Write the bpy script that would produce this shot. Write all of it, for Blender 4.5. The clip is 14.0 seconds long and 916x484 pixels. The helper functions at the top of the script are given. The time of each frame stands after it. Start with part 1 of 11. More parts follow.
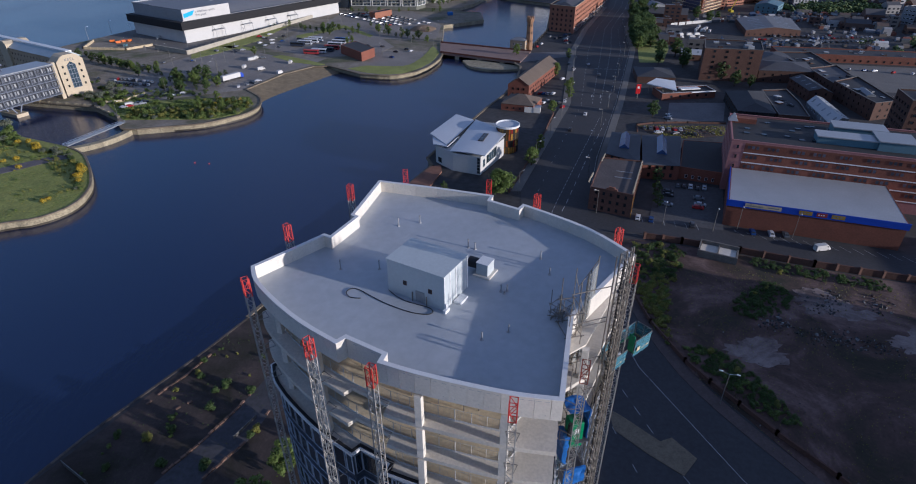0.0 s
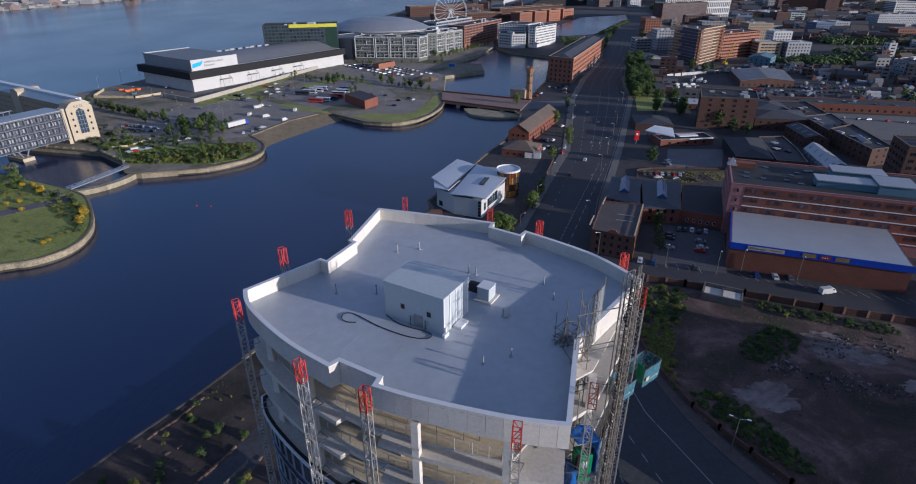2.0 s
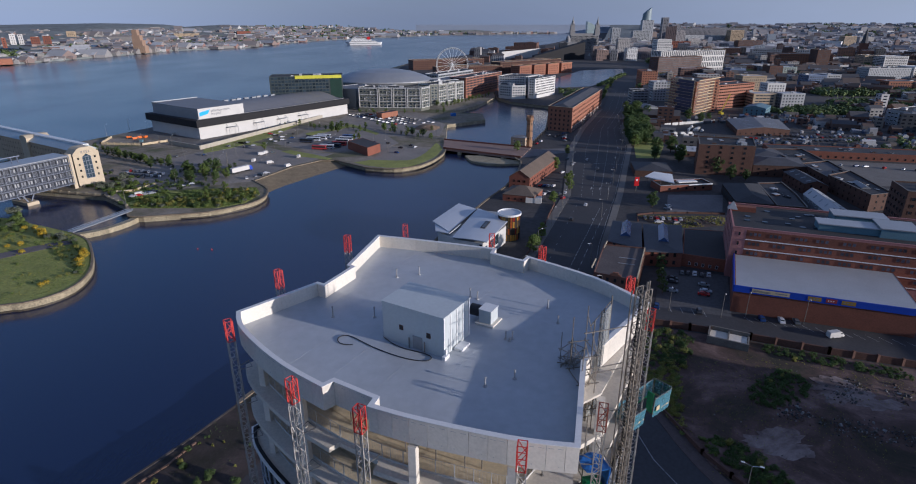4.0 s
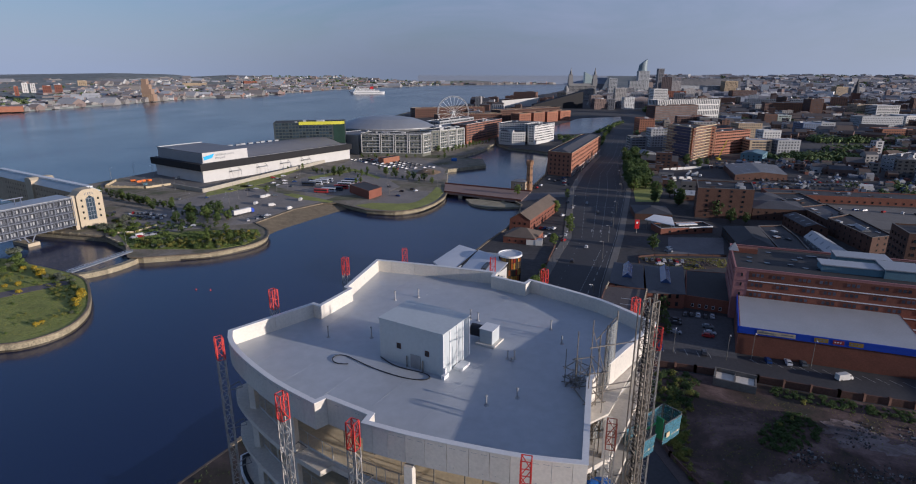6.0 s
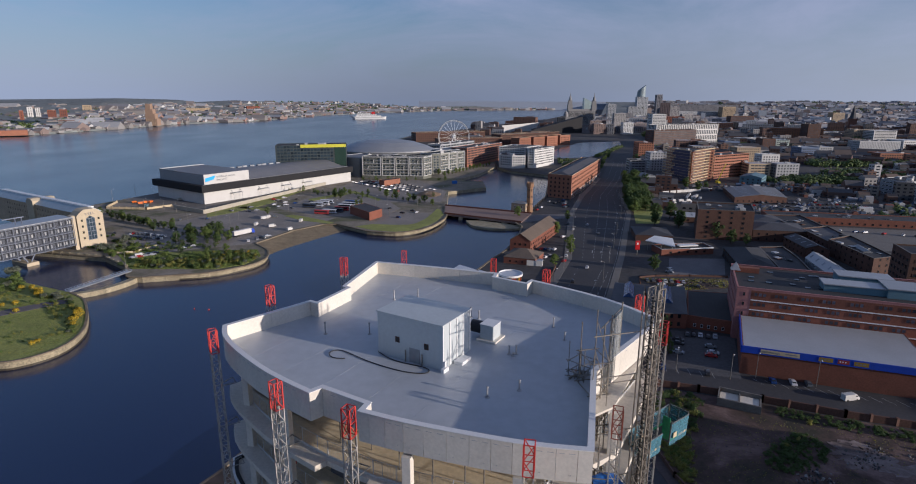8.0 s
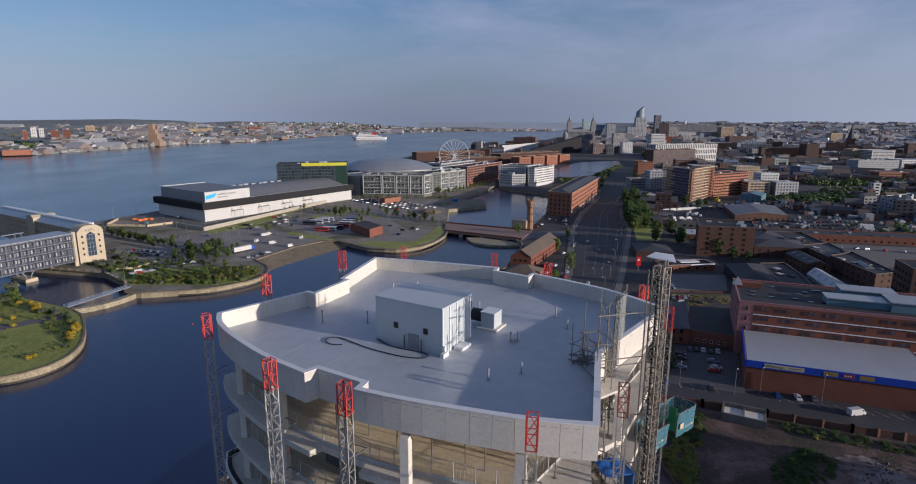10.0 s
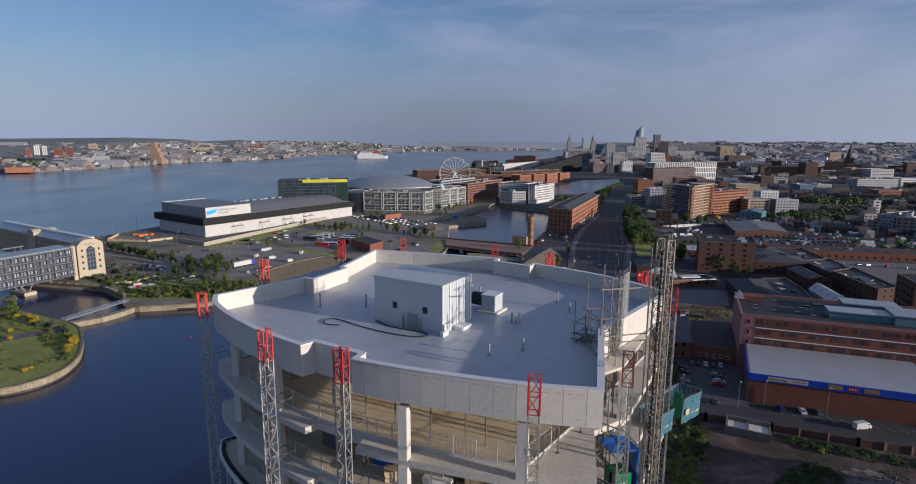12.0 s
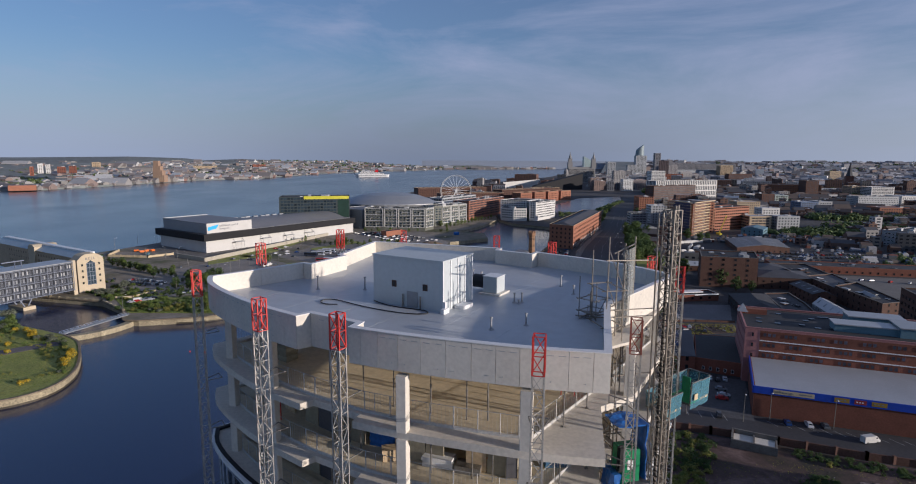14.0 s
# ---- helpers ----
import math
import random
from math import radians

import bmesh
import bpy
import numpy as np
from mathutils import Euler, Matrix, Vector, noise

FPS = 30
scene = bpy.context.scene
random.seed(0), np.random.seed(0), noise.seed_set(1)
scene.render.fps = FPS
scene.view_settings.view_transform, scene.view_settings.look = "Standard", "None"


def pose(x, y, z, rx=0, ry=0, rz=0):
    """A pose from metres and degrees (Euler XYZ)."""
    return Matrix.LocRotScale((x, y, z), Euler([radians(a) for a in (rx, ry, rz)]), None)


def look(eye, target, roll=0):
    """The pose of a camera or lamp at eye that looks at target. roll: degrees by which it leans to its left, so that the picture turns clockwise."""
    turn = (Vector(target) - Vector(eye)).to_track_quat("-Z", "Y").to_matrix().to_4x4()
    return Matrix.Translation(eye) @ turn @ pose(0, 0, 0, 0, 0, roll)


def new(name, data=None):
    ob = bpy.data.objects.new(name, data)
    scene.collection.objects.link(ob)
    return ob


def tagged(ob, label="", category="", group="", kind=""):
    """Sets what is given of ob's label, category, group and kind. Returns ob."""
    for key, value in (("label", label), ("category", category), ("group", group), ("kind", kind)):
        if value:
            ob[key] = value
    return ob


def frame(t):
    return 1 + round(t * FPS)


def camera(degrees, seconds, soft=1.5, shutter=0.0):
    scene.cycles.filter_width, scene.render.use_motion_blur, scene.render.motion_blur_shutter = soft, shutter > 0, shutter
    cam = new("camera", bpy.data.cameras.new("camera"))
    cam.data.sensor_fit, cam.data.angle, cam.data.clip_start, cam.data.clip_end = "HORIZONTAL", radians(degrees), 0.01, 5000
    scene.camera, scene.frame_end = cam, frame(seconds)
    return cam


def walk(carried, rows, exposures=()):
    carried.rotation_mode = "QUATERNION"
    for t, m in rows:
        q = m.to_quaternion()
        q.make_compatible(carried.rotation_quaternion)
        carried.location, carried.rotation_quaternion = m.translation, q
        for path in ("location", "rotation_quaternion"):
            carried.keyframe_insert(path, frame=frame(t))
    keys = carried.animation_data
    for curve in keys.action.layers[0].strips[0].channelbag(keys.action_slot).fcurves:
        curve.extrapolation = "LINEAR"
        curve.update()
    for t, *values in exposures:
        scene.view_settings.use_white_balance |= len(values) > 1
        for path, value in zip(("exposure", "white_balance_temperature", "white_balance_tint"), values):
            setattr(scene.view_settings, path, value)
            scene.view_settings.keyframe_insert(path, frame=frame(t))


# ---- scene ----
cam = camera(78.0, 14.0, soft=1.05)
PATH = [
    (0, (0.088, -0.127, 103.37), (0.108, 1.585, 102.336), -0.2),
    (0.5, (0.102, -0.134, 102.776), (0.122, 1.599, 101.779), -0.2),
    (1, (0.101, -0.06, 102.15), (0.12, 1.694, 101.19), -0.1),
    (1.5, (0.152, 0.083, 101.539), (0.169, 1.857, 100.616), -0.2),
    (2, (0.142, 0.194, 100.925), (0.16, 1.987, 100.039), -0.1),
    (2.5, (0.139, 0.214, 100.313), (0.156, 2.025, 99.466), -0.1),
    (3, (0.148, 0.241, 99.712), (0.164, 2.07, 98.903), -0.1),
    (5.5, (0.142, 0.647, 96.649), (0.156, 2.551, 96.037), 0.1),
    (6, (0.185, 0.684, 96.082), (0.198, 2.599, 95.505), 0.1),
    (6.5, (0.162, 0.764, 95.489), (0.174, 2.687, 94.94), 0.2),
    (7, (0.172, 0.779, 94.944), (0.184, 2.708, 94.416), 0.1),
    (7.5, (0.189, 0.843, 94.316), (0.201, 2.777, 93.805), 0.1),
    (8, (0.184, 0.793, 93.736), (0.196, 2.731, 93.242), 0.2),
    (10.5, (0.215, 0.967, 90.58), (0.225, 2.925, 90.172), 0.2),
    (11, (0.214, 0.964, 89.943), (0.223, 2.925, 89.551), 0.3),
    (11.5, (0.223, 1.027, 89.229), (0.231, 2.991, 88.853), 0.3),
    (12, (0.227, 0.965, 88.582), (0.236, 2.933, 88.223), 0.3),
    (12.5, (0.222, 1.075, 87.873), (0.229, 3.046, 87.532), 0.3),
    (13, (0.21, 1.151, 87.206), (0.216, 3.124, 86.882), 0.4),
    (13.5, (0.196, 1.475, 86.475), (0.203, 3.451, 86.167), 0.3),
    (14, (0.242, 1.385, 85.874), (0.247, 3.363, 85.581), 0.3),
]
walk(cam, [(t, look(eye, target, roll)) for t, eye, target, roll in PATH], [(0.0, 0.06, 4690, 20.5), (3.0, 0.02, 4730, 20.5), (7.0, 0.0, 5060, 20.5), (14.0, 0.0, 5080, 19.5)])

# ---- world and sun ----
SUN_EL, SUN_AZ = 9.5, 115.0          # degrees above the horizon; clockwise from +y
sun_way = Vector((math.sin(radians(SUN_AZ)) * math.cos(radians(SUN_EL)), math.cos(radians(SUN_AZ)) * math.cos(radians(SUN_EL)), math.sin(radians(SUN_EL))))
world = bpy.data.worlds.new("world")
scene.world = world
world.use_nodes = True
wn, wl = world.node_tree.nodes, world.node_tree.links
sky = wn.new("ShaderNodeTexSky")
sky.sky_type, sky.sun_disc = "NISHITA", False
sky.sun_elevation, sky.sun_rotation = radians(SUN_EL), radians(SUN_AZ)
sky.altitude, sky.air_density, sky.dust_density, sky.ozone_density = 80, 1.15, 0.35, 2.9
# thin high cloud, drawn out in streaks
wco = wn.new("ShaderNodeTexCoord")
wmap = wn.new("ShaderNodeMapping")
wmap.inputs["Scale"].default_value = (1.3, 1.0, 5.5)
wmap.inputs["Rotation"].default_value = (0.0, 0.10, 0.3)
wl.new(wco.outputs["Generated"], wmap.inputs["Vector"])
wnoise = wn.new("ShaderNodeTexNoise")
wnoise.inputs["Scale"].default_value, wnoise.inputs["Detail"].default_value, wnoise.inputs["Roughness"].default_value = 1.6, 8.0, 0.62
wnoise.inputs["Distortion"].default_value = 0.5
wl.new(wmap.outputs["Vector"], wnoise.inputs["Vector"])
wramp = wn.new("ShaderNodeMapRange")
wramp.inputs["From Min"].default_value, wramp.inputs["From Max"].default_value = 0.45, 0.74
wramp.inputs["To Min"].default_value, wramp.inputs["To Max"].default_value = 0.16, 0.74
# the cloud thickens slowly towards the east
wsep = wn.new("ShaderNodeSeparateXYZ")
wl.new(wco.outputs["Generated"], wsep.inputs["Vector"])
weast = wn.new("ShaderNodeMath")
weast.operation = "MULTIPLY_ADD"
weast.inputs[1].default_value = 0.16
wl.new(wsep.outputs["X"], weast.inputs[0])
wl.new(wnoise.outputs["Fac"], weast.inputs[2])
wl.new(weast.outputs["Value"], wramp.inputs["Value"])
wmix = wn.new("ShaderNodeMix")
wmix.data_type = "RGBA"
wmix.inputs["B"].default_value = (4.9, 4.75, 4.95, 1)
wl.new(wramp.outputs["Result"], wmix.inputs["Factor"])
wl.new(sky.outputs["Color"], wmix.inputs["A"])
# pale lilac haze that thickens towards the horizon
whaze = wn.new("ShaderNodeMapRange")
whaze.interpolation_type = "SMOOTHSTEP"
whaze.inputs["From Min"].default_value, whaze.inputs["From Max"].default_value = -0.02, 0.19
whaze.inputs["To Min"].default_value, whaze.inputs["To Max"].default_value = 0.90, 0.0
wl.new(wsep.outputs["Z"], whaze.inputs["Value"])
wmix2 = wn.new("ShaderNodeMix")
wmix2.data_type = "RGBA"
# the haze is bluer away from the sun and brighter and warmer towards it
wside = wn.new("ShaderNodeMapRange")
wside.interpolation_type = "SMOOTHSTEP"
wside.inputs["From Min"].default_value, wside.inputs["From Max"].default_value = 0.02, 0.80
wl.new(wsep.outputs["X"], wside.inputs["Value"])
whue = wn.new("ShaderNodeMix")
whue.data_type = "RGBA"
whue.inputs["B"].default_value = (4.9, 4.98, 4.75, 1)
wl.new(wside.outputs["Result"], whue.inputs["Factor"])
# a paler bank of haze over the open river to the west
wwest = wn.new("ShaderNodeMapRange")
wwest.interpolation_type = "SMOOTHSTEP"
wwest.inputs["From Min"].default_value, wwest.inputs["From Max"].default_value = -0.65, -0.05
wl.new(wsep.outputs["X"], wwest.inputs["Value"])
wriver = wn.new("ShaderNodeMix")
wriver.data_type = "RGBA"
wriver.inputs["A"].default_value, wriver.inputs["B"].default_value = (4.35, 4.65, 4.85, 1), (2.5, 2.72, 2.92, 1)
wl.new(wwest.outputs["Result"], wriver.inputs["Factor"])
wl.new(wriver.outputs["Result"], whue.inputs["A"])
wl.new(whue.outputs["Result"], wmix2.inputs["B"])
wl.new(whaze.outputs["Result"], wmix2.inputs["Factor"])
wl.new(wmix.outputs["Result"], wmix2.inputs["A"])
wl.new(wmix2.outputs["Result"], wn["Background"].inputs["Color"])
wn["Background"].inputs["Strength"].default_value = 0.085

sun_data = bpy.data.lights.new("sun", "SUN")
sun_data.energy, sun_data.angle, sun_data.color = 5.0, radians(0.5), (1.0, 0.79, 0.51)
sun = new("sun", sun_data)
sun.matrix_world = look(sun_way * 300, (0, 0, 0))


# ---- materials ----
def shade(name, base, rough=0.75, metal=0.0, var=0.22, big=0.12, small=2.5, bump=0.12, rnd=0.0, island=False, streak=0.0, alpha=1.0):
    """A surface with stains at one scale, grain at another, and a fine relief."""
    m = bpy.data.materials.new(name)
    m.use_nodes = True
    n, l = m.node_tree.nodes, m.node_tree.links
    p = n["Principled BSDF"]
    co = n.new("ShaderNodeTexCoord")
    a, b = n.new("ShaderNodeTexNoise"), n.new("ShaderNodeTexNoise")
    a.inputs["Scale"].default_value, b.inputs["Scale"].default_value = big, small
    a.inputs["Detail"].default_value, b.inputs["Detail"].default_value = 6, 5
    a.inputs["Roughness"].default_value = 0.62
    l.new(co.outputs["Object"], b.inputs["Vector"])
    if streak:
        mp = n.new("ShaderNodeMapping")
        mp.inputs["Scale"].default_value = (1, 1, streak)
        l.new(co.outputs["Object"], mp.inputs["Vector"])
        l.new(mp.outputs["Vector"], a.inputs["Vector"])
    else:
        l.new(co.outputs["Object"], a.inputs["Vector"])
    mix = n.new("ShaderNodeMix")
    mix.data_type = "RGBA"
    mix.inputs["A"].default_value = (*[c * (1 - 1.5 * var) for c in base], 1)
    mix.inputs["B"].default_value = (*[min(1, c * (1 + 1.5 * var)) for c in base], 1)
    l.new(a.outputs["Fac"], mix.inputs["Factor"])
    grain = n.new("ShaderNodeMapRange")
    grain.inputs["From Min"].default_value, grain.inputs["From Max"].default_value = 0.3, 0.7
    grain.inputs["To Min"].default_value, grain.inputs["To Max"].default_value = 1 - 0.7 * var, 1 + 0.7 * var
    l.new(b.outputs["Fac"], grain.inputs["Value"])
    hsv = n.new("ShaderNodeHueSaturation")
    l.new(mix.outputs["Result"], hsv.inputs["Color"])
    value = grain.outputs["Result"]
    if rnd:
        if island:
            geo = n.new("ShaderNodeNewGeometry")
            source = geo.outputs["Random Per Island"]
        else:
            info = n.new("ShaderNodeObjectInfo")
            source = info.outputs["Random"]
        vary = n.new("ShaderNodeMapRange")
        vary.inputs["To Min"].default_value, vary.inputs["To Max"].default_value = 1 - rnd, 1 + rnd
        l.new(source, vary.inputs["Value"])
        times = n.new("ShaderNodeMath")
        times.operation = "MULTIPLY"
        l.new(value, times.inputs[0])
        l.new(vary.outputs["Result"], times.inputs[1])
        value = times.outputs["Value"]
    l.new(value, hsv.inputs["Value"])
    l.new(hsv.outputs["Color"], p.inputs["Base Color"])
    p.inputs["Roughness"].default_value, p.inputs["Metallic"].default_value = rough, metal
    if bump:
        bp = n.new("ShaderNodeBump")
        bp.inputs["Strength"].default_value, bp.inputs["Distance"].default_value = bump, 0.05
        l.new(b.outputs["Fac"], bp.inputs["Height"])
        l.new(bp.outputs["Normal"], p.inputs["Normal"])
    return m


def palette(name, colours, rough=0.8, island=True, bump=0.1, var=0.15, big=0.2, small=2.0):
    """A surface whose separate pieces each take one of several colours."""
    m = shade(name, (0.5, 0.5, 0.5), rough, 0, var, big, small, bump)
    n, l = m.node_tree.nodes, m.node_tree.links
    if island:
        source = n.new("ShaderNodeNewGeometry").outputs["Random Per Island"]
    else:
        source = n.new("ShaderNodeObjectInfo").outputs["Random"]
    ramp = n.new("ShaderNodeValToRGB")
    ramp.color_ramp.interpolation = "CONSTANT"
    els = ramp.color_ramp.elements
    while len(els) < len(colours):
        els.new(0.5)
    for i, c in enumerate(colours):
        els[i].position, els[i].color = i / len(colours), (*c, 1)
    l.new(source, ramp.inputs["Fac"])
    mul = n.new("ShaderNodeMix")
    mul.data_type, mul.blend_type = "RGBA", "MULTIPLY"
    mul.inputs["Factor"].default_value = 1.0
    hsv = next(x for x in n if x.type == "HUE_SAT")
    old = n["Principled BSDF"].inputs["Base Color"].links[0].from_socket
    two = n.new("ShaderNodeVectorMath")
    two.operation = "SCALE"
    two.inputs["Scale"].default_value = 2.0
    l.new(old, two.inputs[0])
    l.new(two.outputs["Vector"], mul.inputs["A"])
    l.new(ramp.outputs["Color"], mul.inputs["B"])
    l.new(mul.outputs["Result"], n["Principled BSDF"].inputs["Base Color"])
    return m


def glass_pane(name, base=(0.02, 0.025, 0.03), rough=0.06):
    m = shade(name, base, rough, 0.0, 0.35, 0.3, 0.8, 0.0, rnd=0.5)
    m.node_tree.nodes["Principled BSDF"].inputs["IOR"].default_value = 1.5
    return m


def water_surface(name, base, rough, scale, height, strength, ior=1.33):
    m = bpy.data.materials.new(name)
    m.use_nodes = True
    n, l = m.node_tree.nodes, m.node_tree.links
    p = n["Principled BSDF"]
    co = n.new("ShaderNodeTexCoord")
    mp = n.new("ShaderNodeMapping")
    mp.inputs["Scale"].default_value, mp.inputs["Rotation"].default_value = (1, 0.45, 1), (0, 0, 0.5)
    l.new(co.outputs["Object"], mp.inputs["Vector"])
    a, b = n.new("ShaderNodeTexNoise"), n.new("ShaderNodeTexNoise")
    a.inputs["Scale"].default_value, b.inputs["Scale"].default_value = scale, 0.008
    a.inputs["Detail"].default_value, b.inputs["Detail"].default_value = 4, 5
    l.new(mp.outputs["Vector"], a.inputs["Vector"])
    l.new(mp.outputs["Vector"], b.inputs["Vector"])
    mix = n.new("ShaderNodeMix")
    mix.data_type = "RGBA"
    mix.inputs["A"].default_value = (*[c * 0.85 for c in base], 1)
    mix.inputs["B"].default_value = (*[c * 1.15 for c in base], 1)
    l.new(b.outputs["Fac"], mix.inputs["Factor"])
    l.new(mix.outputs["Result"], p.inputs["Base Color"])
    ro = n.new("ShaderNodeMapRange")
    ro.inputs["From Min"].default_value, ro.inputs["From Max"].default_value = 0.3, 0.7
    ro.inputs["To Min"].default_value, ro.inputs["To Max"].default_value = rough * 0.85, rough * 1.2
    l.new(b.outputs["Fac"], ro.inputs["Value"])
    l.new(ro.outputs["Result"], p.inputs["Roughness"])
    p.inputs["IOR"].default_value = ior
    bp = n.new("ShaderNodeBump")
    bp.inputs["Strength"].default_value, bp.inputs["Distance"].default_value = strength, height
    l.new(a.outputs["Fac"], bp.inputs["Height"])
    l.new(bp.outputs["Normal"], p.inputs["Normal"])
    return m


def patchy(name, low, mid, high, scale, rough=0.95, bump=0.4):
    """Ground in three tints that run into one another in uneven patches, with fine grit."""
    m = shade(name, (0.5, 0.5, 0.5), rough, 0, 0.25, scale * 6, scale * 40, bump)
    n, l = m.node_tree.nodes, m.node_tree.links
    co = n.new("ShaderNodeTexCoord")
    big = n.new("ShaderNodeTexNoise")
    big.inputs["Scale"].default_value, big.inputs["Detail"].default_value, big.inputs["Roughness"].default_value = scale, 9, 0.68
    big.inputs["Distortion"].default_value = 0.6
    l.new(co.outputs["Object"], big.inputs["Vector"])
    ramp = n.new("ShaderNodeValToRGB")
    els = ramp.color_ramp.elements
    els.new(0.5)
    for e, (p, c) in zip(els, ((0.38, low), (0.5, mid), (0.62, high))):
        e.position, e.color = p, (*c, 1)
    l.new(big.outputs["Fac"], ramp.inputs["Fac"])
    mul = n.new("ShaderNodeMix")
    mul.data_type, mul.blend_type = "RGBA", "MULTIPLY"
    mul.inputs["Factor"].default_value = 1.0
    two = n.new("ShaderNodeVectorMath")
    two.operation = "SCALE"
    two.inputs["Scale"].default_value = 2.0
    l.new(n["Principled BSDF"].inputs["Base Color"].links[0].from_socket, two.inputs[0])
    l.new(two.outputs["Vector"], mul.inputs["A"])
    l.new(ramp.outputs["Color"], mul.inputs["B"])
    l.new(mul.outputs["Result"], n["Principled BSDF"].inputs["Base Color"])
    return m


SCREED = shade("beige_floor_screed", (0.64, 0.55, 0.38), 0.6, var=0.16, big=0.4, small=4, bump=0.05)
CONCRETE = shade("pale_precast_concrete", (0.65, 0.61, 0.53), 0.8, var=0.10, big=0.5, small=6, bump=0.06, rnd=0.03)
SLAB = shade("cast_concrete_slab", (0.62, 0.57, 0.48), 0.85, var=0.14, big=0.35, small=5, bump=0.08)
COPING = shade("white_coping", (0.72, 0.71, 0.68), 0.5, var=0.06, big=0.8, small=8, bump=0.03)
MEMBRANE = shade("grey_roof_membrane", (0.41, 0.43, 0.45), 0.38, var=0.09, big=0.16, small=1.4, bump=0.03)
PLANT = shade("pale_grey_cladding", (0.50, 0.535, 0.535), 0.5, var=0.05, big=0.5, small=4, bump=0.02)
PLY = shade("raw_plasterboard_and_ply", (0.52, 0.40, 0.24), 0.8, var=0.25, big=0.5, small=4, bump=0.05)
DARKCLAD = shade("dark_blue_grey_cladding", (0.075, 0.095, 0.13), 0.3, 0.3, 0.15, 0.4, 4, 0.02, rnd=0.2)
STEEL = shade("galvanised_steel", (0.27, 0.26, 0.24), 0.45, 0.7, 0.3, 1.5, 12, 0.05)
RED = shade("red_painted_steel", (0.55, 0.045, 0.03), 0.5, 0.0, 0.25, 1.5, 10, 0.05)
WHITEMETAL = shade("white_painted_steel", (0.75, 0.75, 0.73), 0.45, 0.0, 0.08, 1, 8, 0.02)
BLACK = shade("black_rubber", (0.02, 0.02, 0.022), 0.55, 0, 0.3, 2, 20, 0.05)
TEALNET = shade("teal_debris_netting", (0.085, 0.24, 0.32), 0.7, 0, 0.3, 1.0, 9, 0.3)
TEALNET.node_tree.nodes["Principled BSDF"].inputs["Alpha"].default_value = 0.50
BLUETARP = shade("blue_tarpaulin", (0.03, 0.13, 0.42), 0.5, 0, 0.3, 1.0, 5, 0.4)
GREENNET = shade("green_plastic", (0.018, 0.22, 0.085), 0.5, 0, 0.25, 1.0, 5, 0.1)
QUAYTAR = shade("old_quay_tarmac", (0.058, 0.056, 0.062), 0.9, var=0.3, big=0.1, small=1.0, bump=0.1)
WESTGROUND = patchy("dockside_ground", (0.10, 0.105, 0.045), (0.20, 0.17, 0.12), (0.27, 0.235, 0.185), 0.03, 0.9, 0.15)
WESTTAR = shade("pale_worn_asphalt", (0.235, 0.21, 0.18), 0.85, var=0.28, big=0.05, small=0.9, bump=0.1)
DARKGLASS = glass_pane("dark_window_glass")
TINTGLASS = glass_pane("blue_tinted_glass", (0.03, 0.045, 0.06), 0.05)
WATER_DOCK = water_surface("calm_dock_water", (0.009, 0.018, 0.062), 0.2, 0.55, 0.14, 0.5, 1.6)
WATER_RIVER = water_surface("river_water", (0.062, 0.078, 0.112), 0.2, 0.16, 0.2, 0.2, 1.6)
QUAY = shade("weathered_quay_stone", (0.30, 0.26, 0.17), 0.9, var=0.5, big=0.2, small=1.6, bump=0.4, streak=0.25)
ASPHALT = shade("worn_asphalt", (0.075, 0.073, 0.075), 0.85, var=0.28, big=0.06, small=0.9, bump=0.1)
ROADTAR = shade("road_asphalt", (0.042, 0.041, 0.044), 0.8, var=0.22, big=0.08, small=1.2, bump=0.08, streak=1)
YARD = shade("city_ground", (0.046, 0.043, 0.043), 0.9, var=0.40, big=0.02, small=0.4, bump=0.15)
PAVING = shade("pavement_slabs", (0.15, 0.14, 0.125), 0.85, var=0.2, big=0.15, small=1.5, bump=0.08)
BARE = patchy("bare_rubble_earth", (0.028, 0.025, 0.013), (0.075, 0.045, 0.036), (0.17, 0.112, 0.095), 0.045)
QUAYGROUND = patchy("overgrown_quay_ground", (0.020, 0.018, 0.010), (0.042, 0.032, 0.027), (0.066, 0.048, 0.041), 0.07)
GRASS = shade("rough_grass", (0.25, 0.265, 0.06), 0.9, var=0.35, big=0.08, small=1.2, bump=0.5)
BRICK = shade("red_brick", (0.19, 0.068, 0.040), 0.85, var=0.25, big=0.15, small=2.2, bump=0.1, rnd=0.18)
BRICKDARK = shade("sooty_brick", (0.088, 0.044, 0.030), 0.88, var=0.28, big=0.12, small=2.0, bump=0.12, rnd=0.2)
BRICKORANGE = shade("orange_brick", (0.28, 0.12, 0.068), 0.85, var=0.22, big=0.15, small=2.2, bump=0.1, rnd=0.12)
SANDSTONE = shade("cream_stone", (0.52, 0.43, 0.27), 0.85, var=0.15, big=0.2, small=2.2, bump=0.08)
PALEBRICK = shade("buff_brick", (0.40, 0.31, 0.20), 0.85, var=0.2, big=0.15, small=2.2, bump=0.1, rnd=0.15)
WHITEWALL = shade("white_render", (0.56, 0.55, 0.52), 0.7, var=0.08, big=0.15, small=2, bump=0.04, rnd=0.08)
